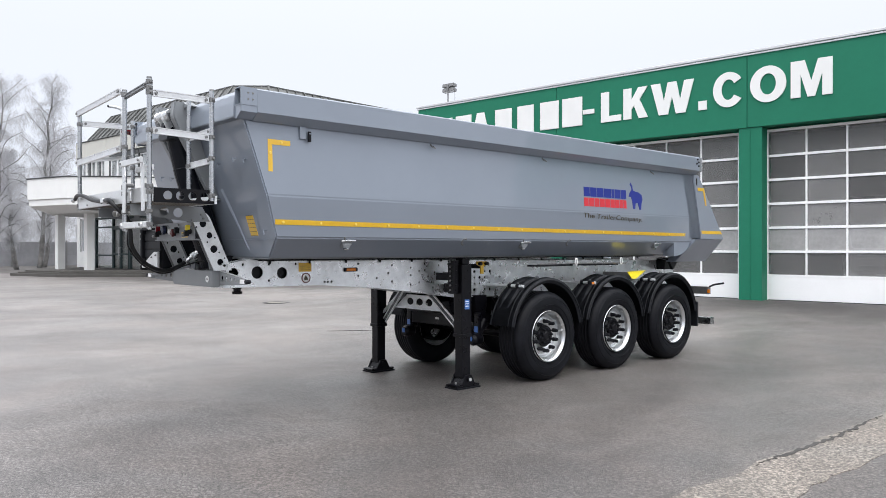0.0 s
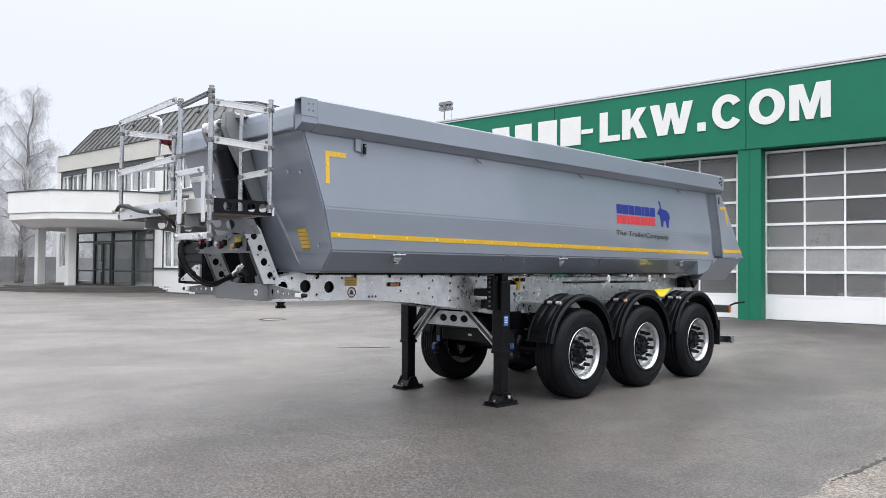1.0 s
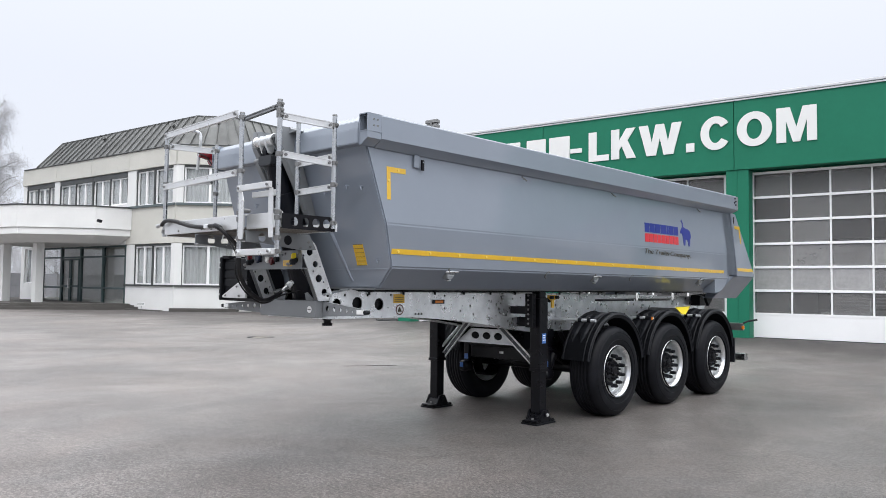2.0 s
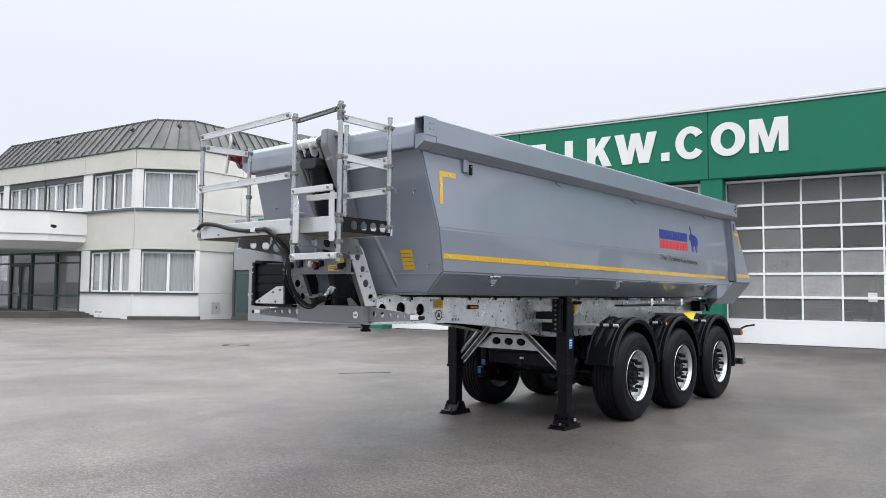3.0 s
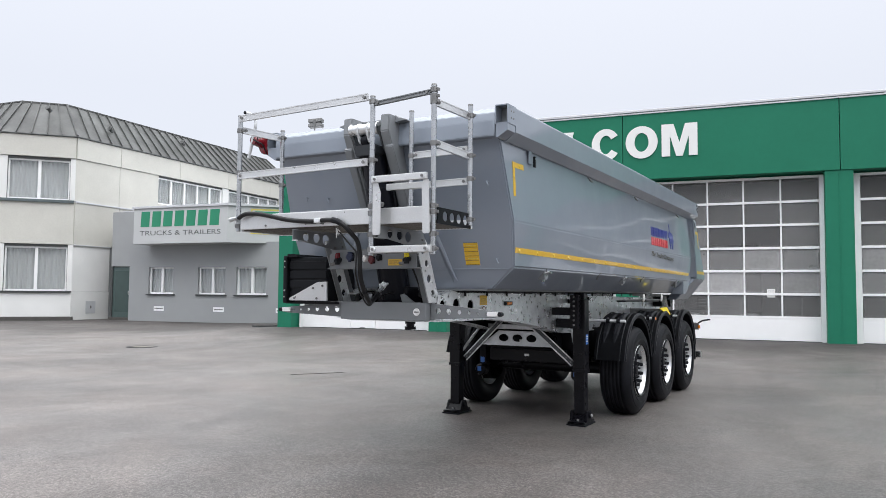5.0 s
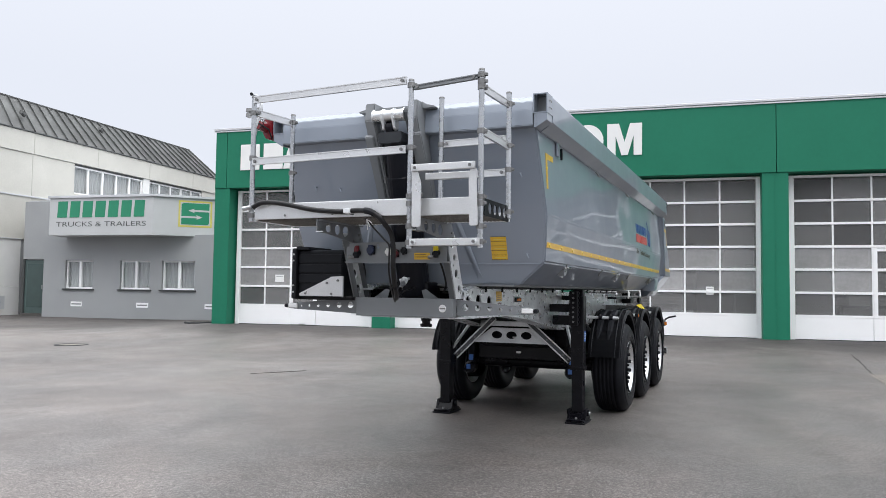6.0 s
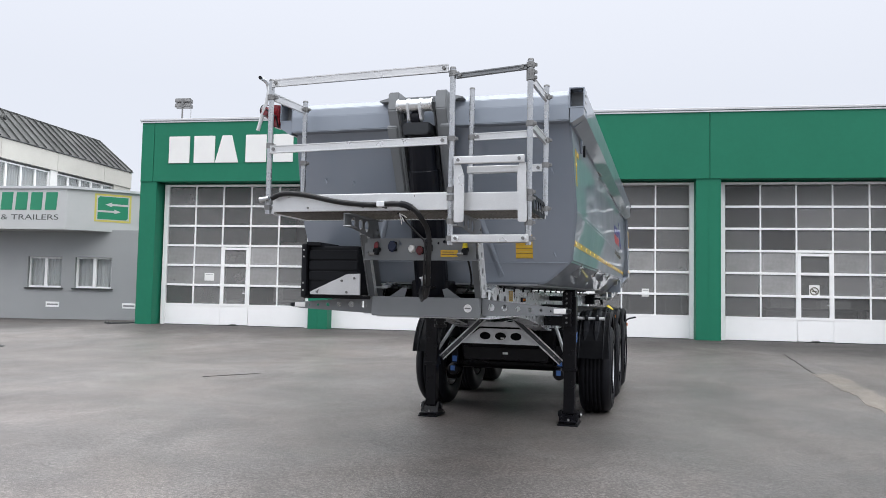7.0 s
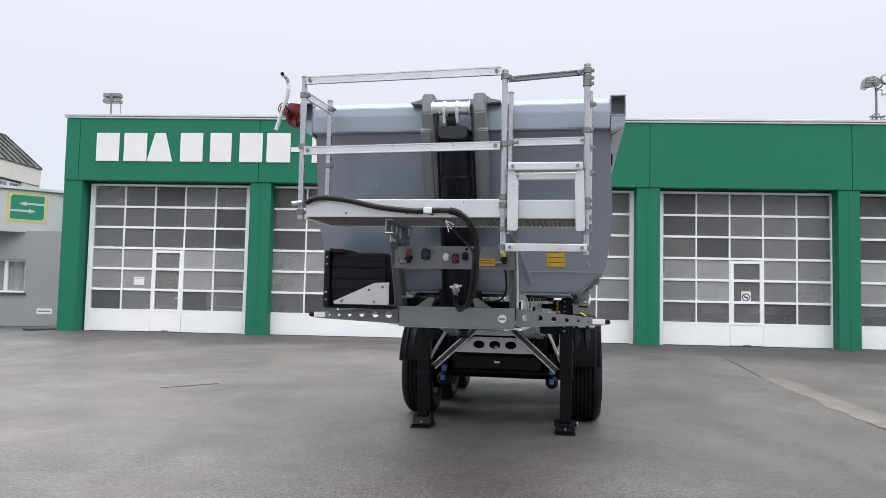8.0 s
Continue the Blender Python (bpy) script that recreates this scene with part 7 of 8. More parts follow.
def fender(i, s):
    """Arched black mudguard over one wheel with ribs and its mounting bar."""
    y = AXLES[i]
    bm = bmesh.new()
    n = 26
    r0 = 0.615
    lo, hi = radians(10), radians(168)
    x0, x1 = 0.765, 1.11
    rows = []
    for k in range(n + 1):
        a = hi + (lo - hi) * k / n
        cy, cz = y + r0 * math.cos(a), WHEEL_Z + 0.015 + (r0 + 0.02) * math.sin(a)
        rows.append([bm.verts.new((s * x, cy, cz)) for x in (x0, x1)])
    for a, b in zip(rows, rows[1:]):
        bm.faces.new((a[0], a[1], b[1], b[0]))
    bmesh.ops.solidify(bm, geom=bm.faces[:], thickness=0.012)
    bmesh.ops.recalc_face_normals(bm, faces=bm.faces)
    f = tp("mudguard", bm, BLACK, "arched black plastic mudguard", smooth=False)
    # outer lip, a flat ring turned down over the tyre
    bl = bmesh.new()
    rr = []
    for k in range(n + 1):
        a = hi + (lo - hi) * k / n
        row = []
        for d, q in ((0.008, 0.0), (0.016, 0.008), (-0.03, 0.014), (-0.045, 0.004)):
            row.append(bl.verts.new((s * (1.108 + q), y + (r0 + d) * math.cos(a), WHEEL_Z + 0.015 + (r0 + 0.02 + d) * math.sin(a))))
        rr.append(row)
    for a, b in zip(rr, rr[1:]):
        for j in range(3):
            bl.faces.new((a[j], a[j + 1], b[j + 1], b[j]))
    bmesh.ops.recalc_face_normals(bl, faces=bl.faces)
    part("lip", bl, BLACK, f, smooth=True)
    for x, d in ((1.126, -0.012), (1.06, 0.014), (0.80, 0.014)):
        arc = [(s * x, y + (r0 + d) * math.cos(hi + (lo - hi) * k / n), WHEEL_Z + 0.015 + (r0 + 0.02 + d) * math.sin(hi + (lo - hi) * k / n)) for k in range(n + 1)]
        part("rib", tube(arc, 0.007, sides=6), BLACK, f)
    # two raised ribs running up the arch from a point below the bar
    for x in (0.86, 0.98):
        rb = bmesh.new()
        steps = []
        for deg, half, up in ((150, 0.002, 0.0), (140, 0.026, 0.020), (128, 0.030, 0.026), (114, 0.030, 0.024), (100, 0.028, 0.018), (84, 0.024, 0.003)):
            a, rr_ = radians(deg), r0 + 0.006
            steps.append([rb.verts.new((s * (x + dx), y + (rr_ + d) * math.cos(a), WHEEL_Z + 0.015 + (rr_ + 0.02 + d) * math.sin(a))) for dx, d in ((-half - 0.008, 0.0), (-half * 0.7, up), (half * 0.7, up), (half + 0.008, 0.0))])
        for p, q in zip(steps, steps[1:]):
            for j in range(3):
                rb.faces.new((p[j], p[j + 1], q[j + 1], q[j]))
        bmesh.ops.recalc_face_normals(rb, faces=rb.faces)
        part("raised_rib", rb, BLACK, f)
    cy, cz = y + (r0 + 0.03) * math.cos(radians(124)), WHEEL_Z + 0.03 + (r0 + 0.045) * math.sin(radians(124))
    part("mounting_bar", tube([(s * 0.47, cy, cz), (s * 1.06, cy, cz)], 0.017, sides=10), GALV, f, "galvanised mounting bar")
    for x in (0.86, 0.98):
        part("bar_clamp", tube([(s * (x - 0.02), cy, cz), (s * (x + 0.02), cy, cz)], 0.027, sides=12), BLACK, f)
        part("clamp_bolt", tube([(s * x, cy, cz + 0.02), (s * x, cy - 0.006, cz + 0.036)], 0.009, sides=6), CLAMP, f)
    if i == 2:
        part("mud_flap", box(*sorted((s * 0.765, s * 1.115)), y + 0.625, y + 0.66, 0.40, 0.75, 0.006), BLACK, f, "black rear mud flap")
    if i == 1 and s > 0:
        l = part("side_lamp", box(1.06, 1.10, y - 0.50, y - 0.44, 1.06, 1.11, 0.005), BLACK, f, "orange side marker lamp")
        part("lens", box(1.10, 1.108, y - 0.49, y - 0.45, 1.07, 1.10, 0.003), ORANGE_LENS, l)


for i in range(3):
    for s in (1, -1):
        fender(i, s)


def suspension():
    ax = tp("axle", tube([(-0.95, AXLES[0], WHEEL_Z), (0.95, AXLES[0], WHEEL_Z)], 0.07, sides=16), BLACK_PAINT, "black axle beam")
    for y in AXLES:
        a = ax if y == AXLES[0] else tp("axle", tube([(-0.95, y, WHEEL_Z), (0.95, y, WHEEL_Z)], 0.07, sides=16), BLACK_PAINT, "black axle beam")
        for s in (1, -1):
            part("brake_drum", lathe([(s * 0.72, 0.21), (s * 0.76, 0.215), (s * 0.95, 0.215)], 28, centre=(0, y, WHEEL_Z)), BLACK_PAINT, a)
            part("trailing_arm", prism([(y - 0.52, 0.72), (y - 0.50, 0.80), (y, 0.62), (y + 0.38, 0.60), (y + 0.38, 0.54), (y, 0.50)], *sorted((s * 0.42, s * 0.50)), "x", bevel=0.008), BLACK_PAINT, a)
            part("hanger", prism([(y - 0.60, 0.97), (y - 0.40, 0.97), (y - 0.44, 0.66), (y - 0.56, 0.66)], *sorted((s * 0.37, s * 0.53)), "x", bevel=0.006), BLACK_PAINT, a)
            part("air_bag", lathe([(0.62, 0.12), (0.68, 0.155), (0.76, 0.16), (0.84, 0.16), (0.92, 0.155), (0.98, 0.11)], 20, axis="z", centre=(s * 0.44, y + 0.34, 0)), RUBBER, a, smooth=True)
            part("shock_absorber", tube([(s * 0.50, y + 0.05, 0.56), (s * 0.50, y - 0.25, 0.94)], 0.032, sides=10), BLACK_PAINT, a)
            part("brake_chamber", tube([(s * 0.36, y - 0.28, 0.62), (s * 0.36, y - 0.12, 0.60)], 0.075, sides=16), BLACK_PAINT, a)
    for s in (1, -1):
        c = tp("brake_canister", tube([(s * 0.60, 3.28, 0.70), (s * 0.58, 3.20, 0.55)], [0.05, 0.06], sides=12), BLACK_PAINT, "black brake canister with a blue label")
        part("sticker", box(s * 0.60 - 0.024, s * 0.60 + 0.024, 3.064, 3.068, 0.465, 0.52), BLUE_STK, c, "blue label")
        part("sticker", box(s * 0.60 - 0.026, s * 0.60 + 0.026, 3.148, 3.1525, 0.56, 0.625), BLUE_STK, c, "blue label")
        part("lever", box(s * 0.60 - 0.04, s * 0.60 + 0.04, 3.153, 3.20, 0.50, 0.78, 0.01), BLACK_PAINT, c)
        part("chamber", lathe([(3.07, 0.001), (3.07, 0.05), (3.10, 0.07), (3.2, 0.07), (3.23, 0.05), (3.23, 0.001)], 20, axis="y", centre=(s * 0.60, 0, 0.48)), BLACK_PAINT, c)
    t = tp("air_tank", tube([(-0.40, 3.05, 0.86), (0.40, 3.05, 0.86)], 0.12, sides=20), BLACK_PAINT, "black cross-mounted air tank")
    part("label", box(-0.02, 0.02, 2.928, 2.932, 0.845, 0.865), WHITE, t)
    tp("cross_plate", box(-0.48, 0.48, 3.10, 3.14, 0.60, 0.75, 0.01), BLACK_PAINT, "black cross plate before the axles")
    p = tp("plate_holder", box(-0.028, 0.028, 3.09, 3.10, 0.668, 0.692), WHITE_REF, "small white label plate")


suspension()


def rear_end():
    b = tp("rear_bumper", box(-1.12, 1.12, 7.42, 7.52, 0.40, 0.50, 0.01), STEEL_TUBE, "galvanised rear underrun bar")
    for s in (1, -1):
        part("bar_arm", prism([(7.2, 1.0), (7.35, 1.0), (7.5, 0.5), (7.42, 0.45)], *sorted((s * 0.40, s * 0.46)), "x"), GALV, b)
        lt = part("tail_lamp", box(*sorted((s * 0.80, s * 1.10)), 7.40, 7.46, 0.84, 0.95, 0.01), CLAMP, b, "rear lamp cluster")
        part("lens", box(*sorted((s * 1.09, s * 1.125)), 7.37, 7.40, 0.86, 0.91, 0.006), ORANGE_LENS, lt)
        part("outline_lamp", tube([(s * 1.10, 7.42, 0.95), (s * 1.14, 7.50, 0.98), (s * 1.24, 7.58, 1.0)], 0.014, sides=8), BLACK, lt, "rubber arm of the outline lamp")


rear_end()


# ---- small things round the buildings ----
def visitor_sign():
    t = thing("visitor_sign", "small white visitor sign with green lettering on a short post", "sign", pose(-35.1, 18.85, level(-35.1, 18.85), 0, 0, 3))
    part("post", tube([(0, 0.012, 0), (0, 0.012, 0.36)], 0.014, sides=8), CLAMP, t)
    p = part("plate", box(-0.325, 0.325, -0.012, 0.0, 0.34, 0.54, 0.004), WHITE, t)
    bm = text_mesh("BESUCHER", 0.10, 0.54, 0.003, 0.0)
    bm.transform(Matrix.Translation((-0.27, -0.013, 0.39)))
    part("letters", bm, GREEN_DOOR, p, "dark green lettering")


visitor_sign()
office_part("utility_hatch", fbox(F_RT, 0.75, 1.25, -0.05, 0.0, 0.28, 0.82, bevel=0.008), COPING, "small grey utility hatch")
office_part("hatch_lock", fbox(F_RT, 0.97, 1.03, -0.06, -0.05, 0.5, 0.62), CLAMP)
structure(link("kerb", fbox(OFFICE_FRAME @ F_CH, -0.1, CH_LEN + 0.1, -0.42, -0.03, 0.0, 0.17, bevel=0.02), STONE), "low dark kerb at the foot of the office wall", "kerb")
structure(link("edging", fbox(OFFICE_FRAME @ F_ENT, 11.2, 15.2, -0.62, -0.5, 0.0, 0.075, bevel=0.02), STONE), "low worn stone edging before the office wall", "kerb")


def roof_mast(x, y, z):
    t = thing("roof_mast", "grey roof mast with floodlights and a camera", "mast", HALL_FRAME @ pose(x, y, z))
    part("pole", tube([(0, 0, -0.1), (0, 0, 1.08)], 0.035), MAST_GREY, t)
    # hooded floodlight turned to the yard, with cooling ribs on its back
    h = part("floodlight_head", prism([(-0.40, 1.05), (-0.38, 1.22), (-0.33, 1.37), (-0.10, 1.40), (0.05, 1.33), (0.10, 1.20), (0.02, 1.10), (-0.15, 1.08), (-0.30, 1.03)], -0.15, 0.15, bevel=0.02), MAST_GREY, t, "grey hooded floodlight head")
    for k in range(3):
        part("cooling_rib", box(-0.33, -0.06, -0.168, -0.148, 1.20 + 0.055 * k, 1.222 + 0.055 * k, 0.003), STEEL_TUBE, h)
    part("lens", box(-0.38, -0.12, -0.12, 0.12, 1.045, 1.062), WHITE_REF, h)
    part("yoke", tube([(0.0, -0.02, 1.05), (-0.12, -0.17, 1.13), (-0.16, -0.165, 1.22)], 0.018, sides=8), MAST_GREY, t)
    # round lamp on a side arm and a dome camera under it
    part("side_arm", tube([(0.0, 0, 1.02), (0.14, 0, 1.10), (0.2, -0.02, 1.2)], 0.02, sides=8), MAST_GREY, t)
    lamp = part("round_lamp", lathe([(-0.14, 0.001), (-0.13, 0.12), (-0.10, 0.17), (-0.05, 0.15), (0.04, 0.06), (0.05, 0.001)], 18, axis="y", centre=(0.22, -0.02, 1.30)), MAST_GREY, t, "round grey lamp")
    part("lens", lathe([(-0.142, 0.001), (-0.142, 0.105), (-0.135, 0.11)], 18, axis="y", centre=(0.22, -0.02, 1.30)), WHITE_REF, lamp)
    part("dome_arm", tube([(0.0, 0, 1.0), (0.12, -0.02, 1.02), (0.19, -0.04, 0.98)], 0.016, sides=8), MAST_GREY, t)
    part("camera_dome", lathe([(0.80, 0.001), (0.82, 0.06), (0.89, 0.075), (0.96, 0.055), (0.98, 0.001)], 14, axis="z", centre=(0.2, -0.04, 0)), COPING, t)
    # clamp foot with bolts
    for z in (0.06, 0.17):
        part("clamp_bar", box(-0.2, 0.2, -0.06, 0.02, z, z + 0.045, 0.006), MAST_GREY, t)
        for dx in (-0.17, 0.17):
            part("clamp_knob", tube([(dx, -0.06, z + 0.02), (dx, -0.12, z + 0.02)], 0.035, sides=8), MAST_GREY, t)
    for s in (1, -1):
        part("brace", tube([(s * 0.18, -0.02, 0.0), (s * 0.05, -0.02, 0.3)], 0.018, sides=6), MAST_GREY, t)


roof_mast(5.20, 20.7, 6.83)


def notice(x, z, w, h, label="white sheet like a taped paper notice on the door pane"):
    t = thing("notice", label, "notice", HALL_FRAME @ pose(x, DOOR_Y - 0.012, z))
    part("sheet", box(0, w, -0.003, 0, 0, h), WHITE, t)
    part("print_bar", box(w * 0.12, w * 0.88, -0.0045, -0.003, h * 0.74, h * 0.80), GREY_FENCE, t)
    return t


notice(-17.39, 1.54, 0.335, 0.25)
# this sheet stands in for a white shape that shifts in the glass
notice(-3.42, 1.30, 0.21, 0.24)


def no_smoking(x, z):
    t = thing("warning_sign", "white sign with a dark crossed ring on the wicket door", "sign", HALL_FRAME @ pose(x, DOOR_Y - 0.03, z))
    part("plate", box(-0.14, 0.14, -0.004, 0, -0.18, 0.18), WHITE, t)
    part("ring", lathe([(-0.004, 0.12), (-0.008, 0.118), (-0.008, 0.09), (-0.004, 0.088)], 24, axis="y"), PRINT_DARK, t)
    part("bar", prism([(-0.085, 0.065), (-0.065, 0.085), (0.085, -0.065), (0.065, -0.085)], -0.008, -0.004), PRINT_DARK, t)
    part("print_bar", box(-0.06, 0.06, -0.006, -0.004, -0.015, 0.015), PRINT_DARK, t)


no_smoking(1.385, 1.55)


# unseen plain wall, added behind the camera to keep bright sky out of reflections
structure(link("wall_south", box(-70, 70, -46.4, -46, -0.5, 7.0), RENDER_GREY), "unseen plain grey wall added behind the yard to darken reflections", "wall")

# things inside the hall, seen through the panes
def parked_truck(x, y, paint, label):
    t = thing("parked_truck", label, "truck", HALL_FRAME @ pose(x, y, 0.1))
    part("cab", prism([(0.0, 0.5), (0.0, 1.35), (0.35, 2.75), (0.6, 2.95), (2.2, 2.95), (2.2, 0.5)], -1.2, 1.2, "x", bevel=0.08), paint, t)
    part("windscreen", prism([(-0.012, 1.45), (0.29, 2.55), (0.31, 2.55), (0.01, 1.45)], -1.05, 1.05, "x"), BLACK_PAINT, t)
    part("bumper", box(-1.2, 1.2, -0.12, 0.3, 0.35, 0.75, 0.05), PAINT_DULL, t)
    part("grille", box(-0.8, 0.8, -0.03, 0.05, 0.8, 1.3, 0.03), BLACK, t)
    for z in (0.88, 0.98, 1.08, 1.18):
        part("grille_bar", box(-0.75, 0.75, -0.045, -0.02, z, z + 0.035), PAINT_DULL, t)
    for s in (1, -1):
        part("headlight", box(s * 0.9 - 0.2, s * 0.9 + 0.2, -0.14, 0.0, 0.45, 0.68, 0.04), WHITE_REF, t)
        w = part("wheel", lathe([(s * 1.2, 0.001), (s * 1.2, 0.3), (s * 1.18, 0.48), (s * 1.12, 0.5), (s * 0.92, 0.5), (s * 0.9, 0.3)], 24, centre=(0, 1.1, 0.5)), RUBBER, t)


parked_truck(-14.95, 23.6, WHITE, "white lorry cab parked inside the hall")
parked_truck(-4.75, 24.2, PAINT_DARK, "dark grey lorry cab parked inside the hall")


def step_ladder(x, y):
    t = thing("step_ladder", "aluminium step ladder standing inside the hall", "ladder", HALL_FRAME @ pose(x, y, 0.1))
    for s in (0, 0.55):
        part("stile", tube([(s, 0, 0), (s + (0.06 if s == 0 else -0.06), 0.55, 2.7)], 0.025, sides=6), ALU, t)
    for k in range(8):
        q = 0.1 + k * 0.115
        part("rung", box(0.06 * q, 0.55 - 0.06 * q, 0.55 * q - 0.03, 0.55 * q + 0.03, 2.7 * q - 0.02, 2.7 * q + 0.02), ALU, t)


step_ladder(-12.9, 22.0)
step_ladder(-2.42, 23.5)


def workbench(x, y, w):
    t = thing("workbench", "grey workbench with boxes inside the hall", "workbench", HALL_FRAME @ pose(x, y, 0.1))
    part("top", box(0, w, 0, 0.7, 0.85, 0.92, 0.01), GREY_FENCE, t)
    for a in (0.05, w - 0.13):
        for b in (0.05, 0.57):
            part("leg", box(a, a + 0.08, b, b + 0.08, 0, 0.85), CLAMP, t)


def carton(x, y, z, w, d, h):
    t = thing("carton", "pale cardboard carton on the workbench", "box", HALL_FRAME @ pose(x, y, z))
    part("carton_body", box(0, w, 0, d, 0, h, 0.01), WHITE, t)
    part("tape", box(w * 0.4, w * 0.6, -0.002, d + 0.002, h, h + 0.003), YELLOW_REF, t)


workbench(0.6, 23.5, 3.2)
carton(0.9, 23.6, 1.02, 0.7, 0.45, 0.32)
carton(2.4, 23.6, 1.02, 0.9, 0.45, 0.25)
workbench(6.0, 23.5, 2.4)
carton(6.3, 23.6, 1.02, 0.6, 0.45, 0.35)


# ---- birches with hoarfrost, and the fence behind ----
def birch(name, x, y, h, seed, lean):
    r = random.Random(seed)
    t = thing(name, "tall bare birch with drooping twigs white with hoarfrost", "tree", pose(x, y, -0.08), "birches beyond the office")
    trunk = bmesh.new()
    base = [Vector((r.uniform(-0.12, 0.12) * (k > 0), lean * (k / 9) ** 0.8 * h + r.uniform(-0.12, 0.12) * (k > 0), h * k / 9)) for k in range(10)]
    line = curve_points(base, 3)
    n = len(line)
    tube(line, [0.17 * (1 - i / (n - 1)) ** 0.8 + 0.015 for i in range(n)], trunk, sides=8)
    verts, faces = [], []
    def ribbon(pts, w):
        k0 = len(verts)
        ax = Vector((r.uniform(-1, 1), r.uniform(-1, 1), r.uniform(-0.3, 0.3))).normalized()
        for i, p in enumerate(pts):
            ww = w * (1 - 0.6 * i / (len(pts) - 1))
            verts.append(tuple(p - ax * ww))
            verts.append(tuple(p + ax * ww))
        for i in range(len(pts) - 1):
            q = k0 + 2 * i
            faces.append((q, q + 1, q + 3, q + 2))
    def droop(p, d, length, w, segs=4, pull=0.55):
        pts = [p]
        d = d.copy()
        for _ in range(segs):
            d = (d + Vector((r.uniform(-0.4, 0.4), r.uniform(-0.4, 0.4), -pull))).normalized()
            pts.append(pts[-1] + d * length / segs)
        ribbon(pts, w)
        return pts
    def jitter(k):
        return Vector((r.uniform(-k, k), r.uniform(-k, k), r.uniform(-k, k)))
    for b in range(26):
        s = 0.20 + 0.78 * (b / 25)
        p = line[min(n - 1, int(s * (n - 1)))]
        az = b * 2.4 + r.uniform(-0.8, 0.8)
        reach = h * (0.06 + 0.17 * max(0.0, math.sin(math.pi * (s - 0.05) / 1.0)) ** 0.8) * r.uniform(0.6, 1.3)
        d = Vector((math.cos(az), math.sin(az), r.uniform(0.8, 1.6))).normalized()
        limb = [p]
        branch = bmesh.new()
        segs = 7
        for k in range(segs):
            d = (d + jitter(0.22) + Vector((0, 0, 0.02 - 0.035 * k))).normalized()
            limb.append(limb[-1] + d * reach / segs)
        tube(limb, [0.05 * (1 - s) + 0.014 - (0.045 * (1 - s)) * k / segs for k in range(segs + 1)], branch, sides=5)
        part("branch", branch, BARK, t, smooth=True)
        for k in range(1, segs + 1):
            for q in range(3):
                d2 = ((limb[k] - limb[k - 1]).normalized() * 0.8 + jitter(0.9) + Vector((0, 0, 0.1))).normalized()
                sub = droop(limb[k - 1].lerp(limb[k], r.random()), d2, reach * r.uniform(0.15, 0.42), 0.010, 6, 0.10)
                for m in range(1, len(sub)):
                    for z in range(r.choice((0, 1, 2))):
                        d3 = ((sub[m] - sub[m - 1]).normalized() * 0.5 + jitter(0.9)).normalized()
                        twig = droop(sub[m - 1].lerp(sub[m], r.random()), d3, r.uniform(0.3, 0.75), 0.006, 4, 0.16)
                        for e in twig[1:]:
                            for _ in range(r.choice((0, 1, 2))):
                                droop(e, jitter(1.0), r.uniform(0.15, 0.6), 0.0048, 3, 0.7)
    part("trunk", trunk, BARK, t, "pale tapering trunk", smooth=True)
    me = bpy.data.meshes.new("crown")
    me.from_pydata(verts, [], faces)
    me.materials.append(FROST)
    crown = new("crown", me)
    crown.parent = t
    crown["label"] = "fine frosted twigs"
    return t


birch("birch", -58.5, 20.3, 13.9, 11, 0.06)
birch("birch", -59.2, 17.7, 13.5, 23, 0.03)
birch("birch", -66.5, 23.5, 12.0, 37, 0.06)
birch("birch", -65.0, 14.0, 13.5, 51, -0.04)
birch("birch", -61.0, 19.6, 9.0, 44, -0.08)
birch("birch", -78.0, 28.0, 12.0, 63, 0.02)
birch("birch", -80.0, 21.5, 11.0, 71, -0.02)
birch("birch", -77.0, 34.0, 10.5, 84, 0.03)
birch("birch", -79.0, 14.5, 11.5, 97, 0.0)


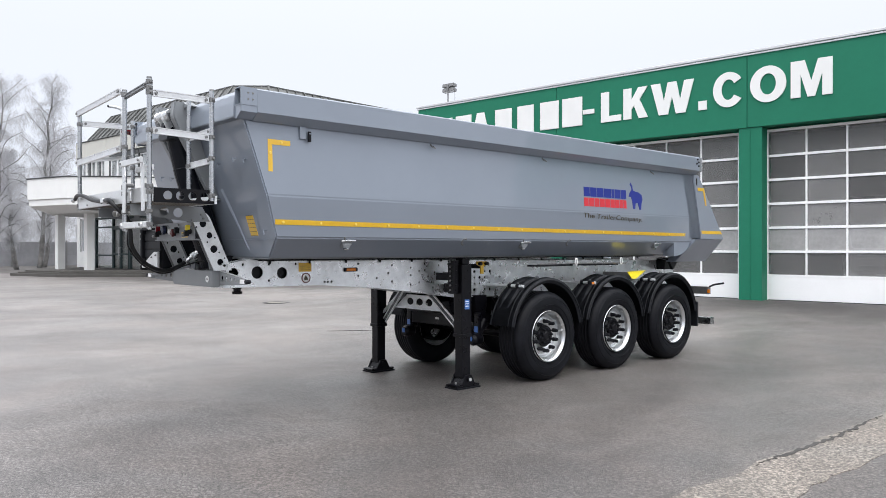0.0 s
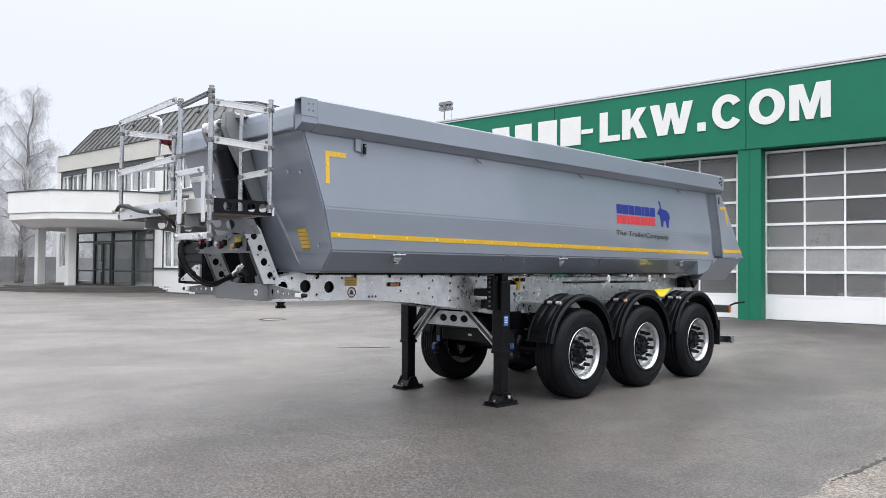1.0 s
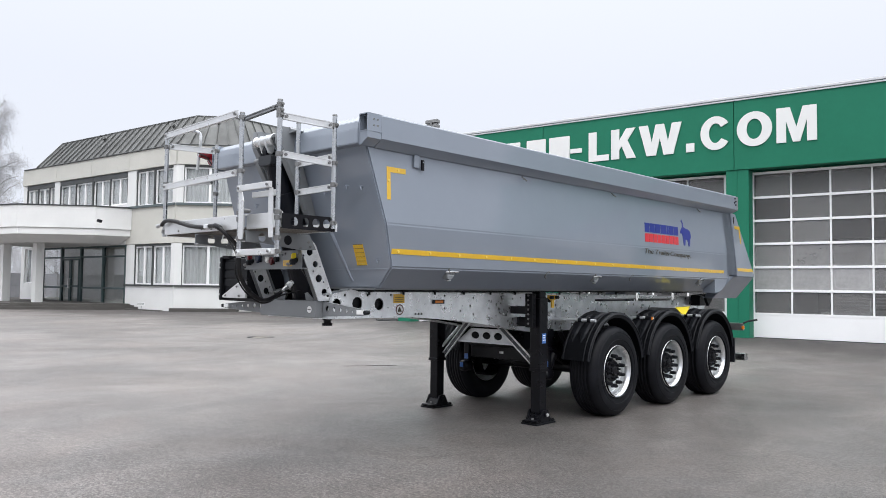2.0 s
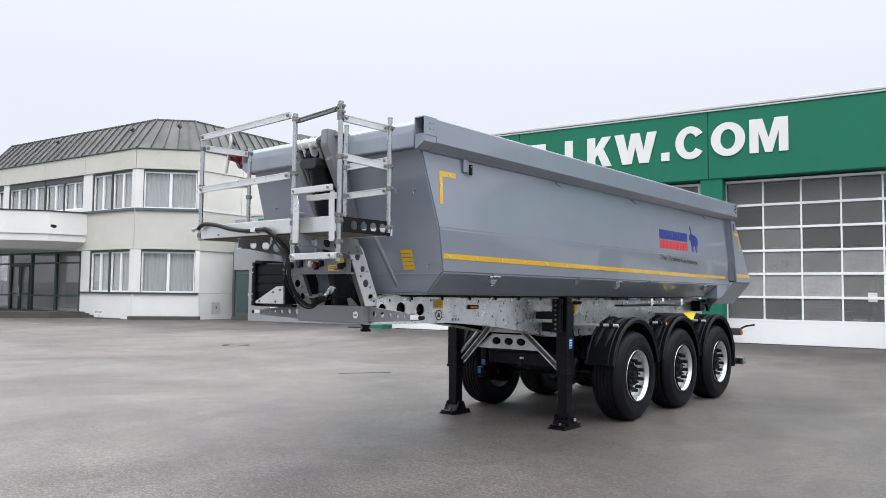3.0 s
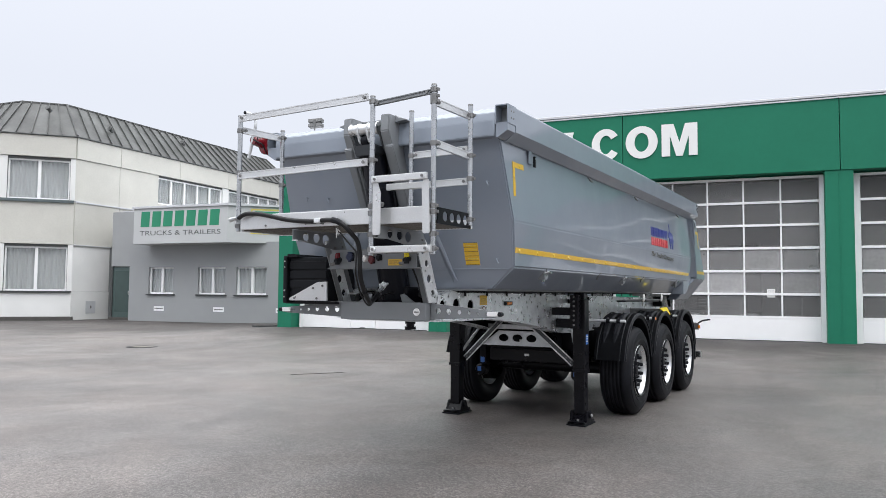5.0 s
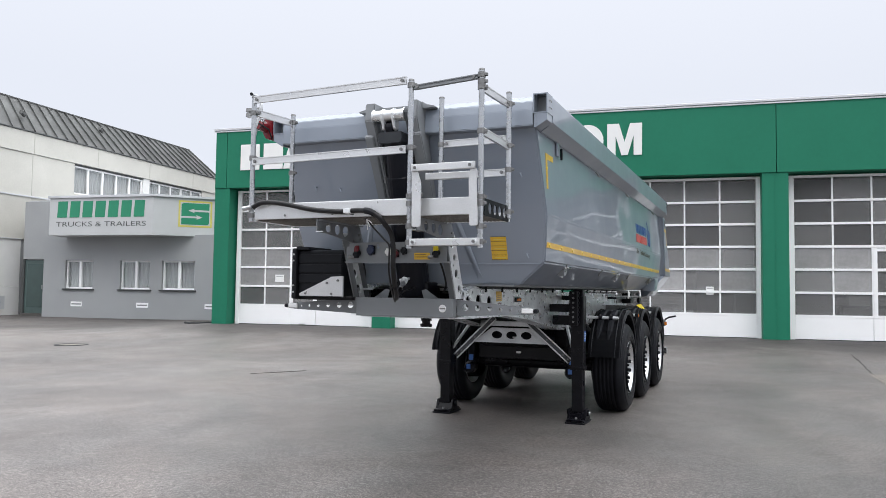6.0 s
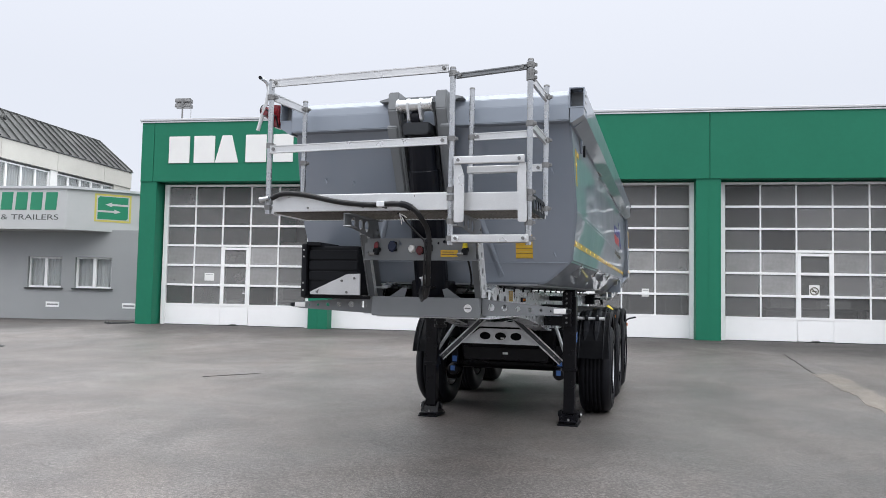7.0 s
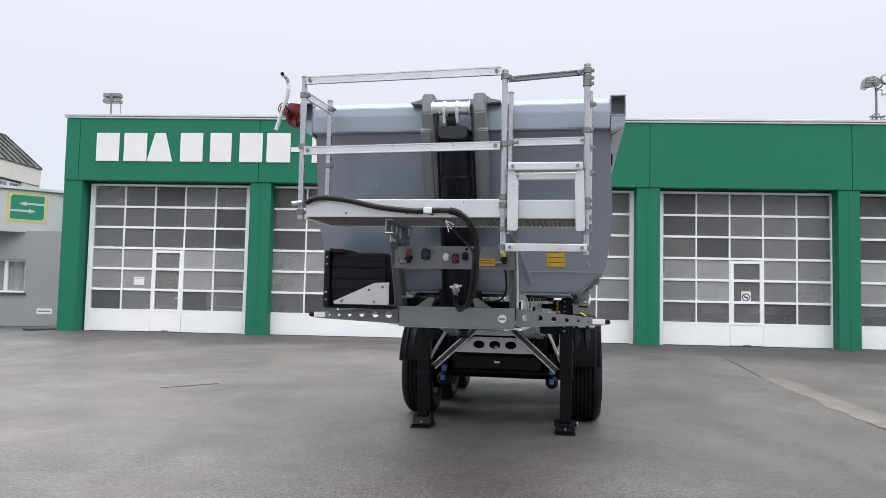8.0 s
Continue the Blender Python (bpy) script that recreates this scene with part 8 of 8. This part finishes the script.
def thicket():
    """Tangled frosted scrub and young trees behind the fence."""
    r = random.Random(5)
    verts, faces = [], []
    def strand(p, d, length, w, segs, bend):
        q = len(verts)
        side = Vector((r.uniform(-0.4, 0.4), r.uniform(-1, 1), r.uniform(-0.2, 0.2))).normalized()
        ends = [p]
        for k in range(segs + 1):
            ww = w * (1 - 0.7 * k / segs)
            verts.append(tuple(p - side * ww))
            verts.append(tuple(p + side * ww))
            d = (d + Vector((r.uniform(-bend, bend), r.uniform(-bend, bend), r.uniform(-bend, bend) - 0.05))).normalized()
            p = p + d * length / segs
            ends.append(p)
        for k in range(segs):
            faces.append((q + 2 * k, q + 2 * k + 1, q + 2 * k + 3, q + 2 * k + 2))
        return ends
    for k in range(150):
        y = r.uniform(4, 46)
        foot = Vector((r.uniform(-80, -71), y, -0.08))
        tall = r.uniform(3.0, 7.5)
        stem = strand(foot, Vector((r.uniform(-0.2, 0.2), r.uniform(-0.3, 0.3), 1)).normalized(), tall, 0.035, 7, 0.14)
        for j in range(2, len(stem)):
            for m in range(6):
                d = Vector((r.uniform(-1, 1), r.uniform(-1, 1), r.uniform(-0.1, 0.9))).normalized()
                twig = strand(stem[j], d, r.uniform(0.6, 1.9), 0.011, 4, 0.3)
                for e in twig[1:]:
                    for _ in range(3):
                        strand(e, Vector((r.uniform(-1, 1), r.uniform(-1, 1), r.uniform(-0.8, 0.5))).normalized(), r.uniform(0.3, 0.9), 0.006, 2, 0.3)
    me = bpy.data.meshes.new("thicket")
    me.from_pydata(verts, [], faces)
    me.materials.append(FROST)
    return tagged(new("thicket", me), "tangled bare frosted scrub behind the board fence", "shrubs", kind="stuff")


thicket()


def board_fence():
    f = thing("fence", "tall grey weathered board fence with posts", "fence", pose(-69.0, 0, -0.08))
    first = post = None
    for k in range(22):
        y = 2.0 + k * 2.2
        if first is None:
            first = part("board_panel", box(-0.03, 0.03, 0.05, 2.15, 0.1, 2.15, 0.01), GREY_FENCE, f)
            post = part("post", box(-0.07, 0.07, -0.05, 0.05, 0.0, 2.3, 0.01), CLAMP, f)
            cap = part("rail", box(-0.05, 0.05, 0.05, 2.15, 1.05, 1.15), GREY_FENCE, f)
            first.location = post.location = cap.location = (0, y, 0)
        else:
            for o in (first, post, cap):
                c = new(o.name.split(".")[0], o.data)
                c.parent = f
                c.location = (0, y, 0)


board_fence()
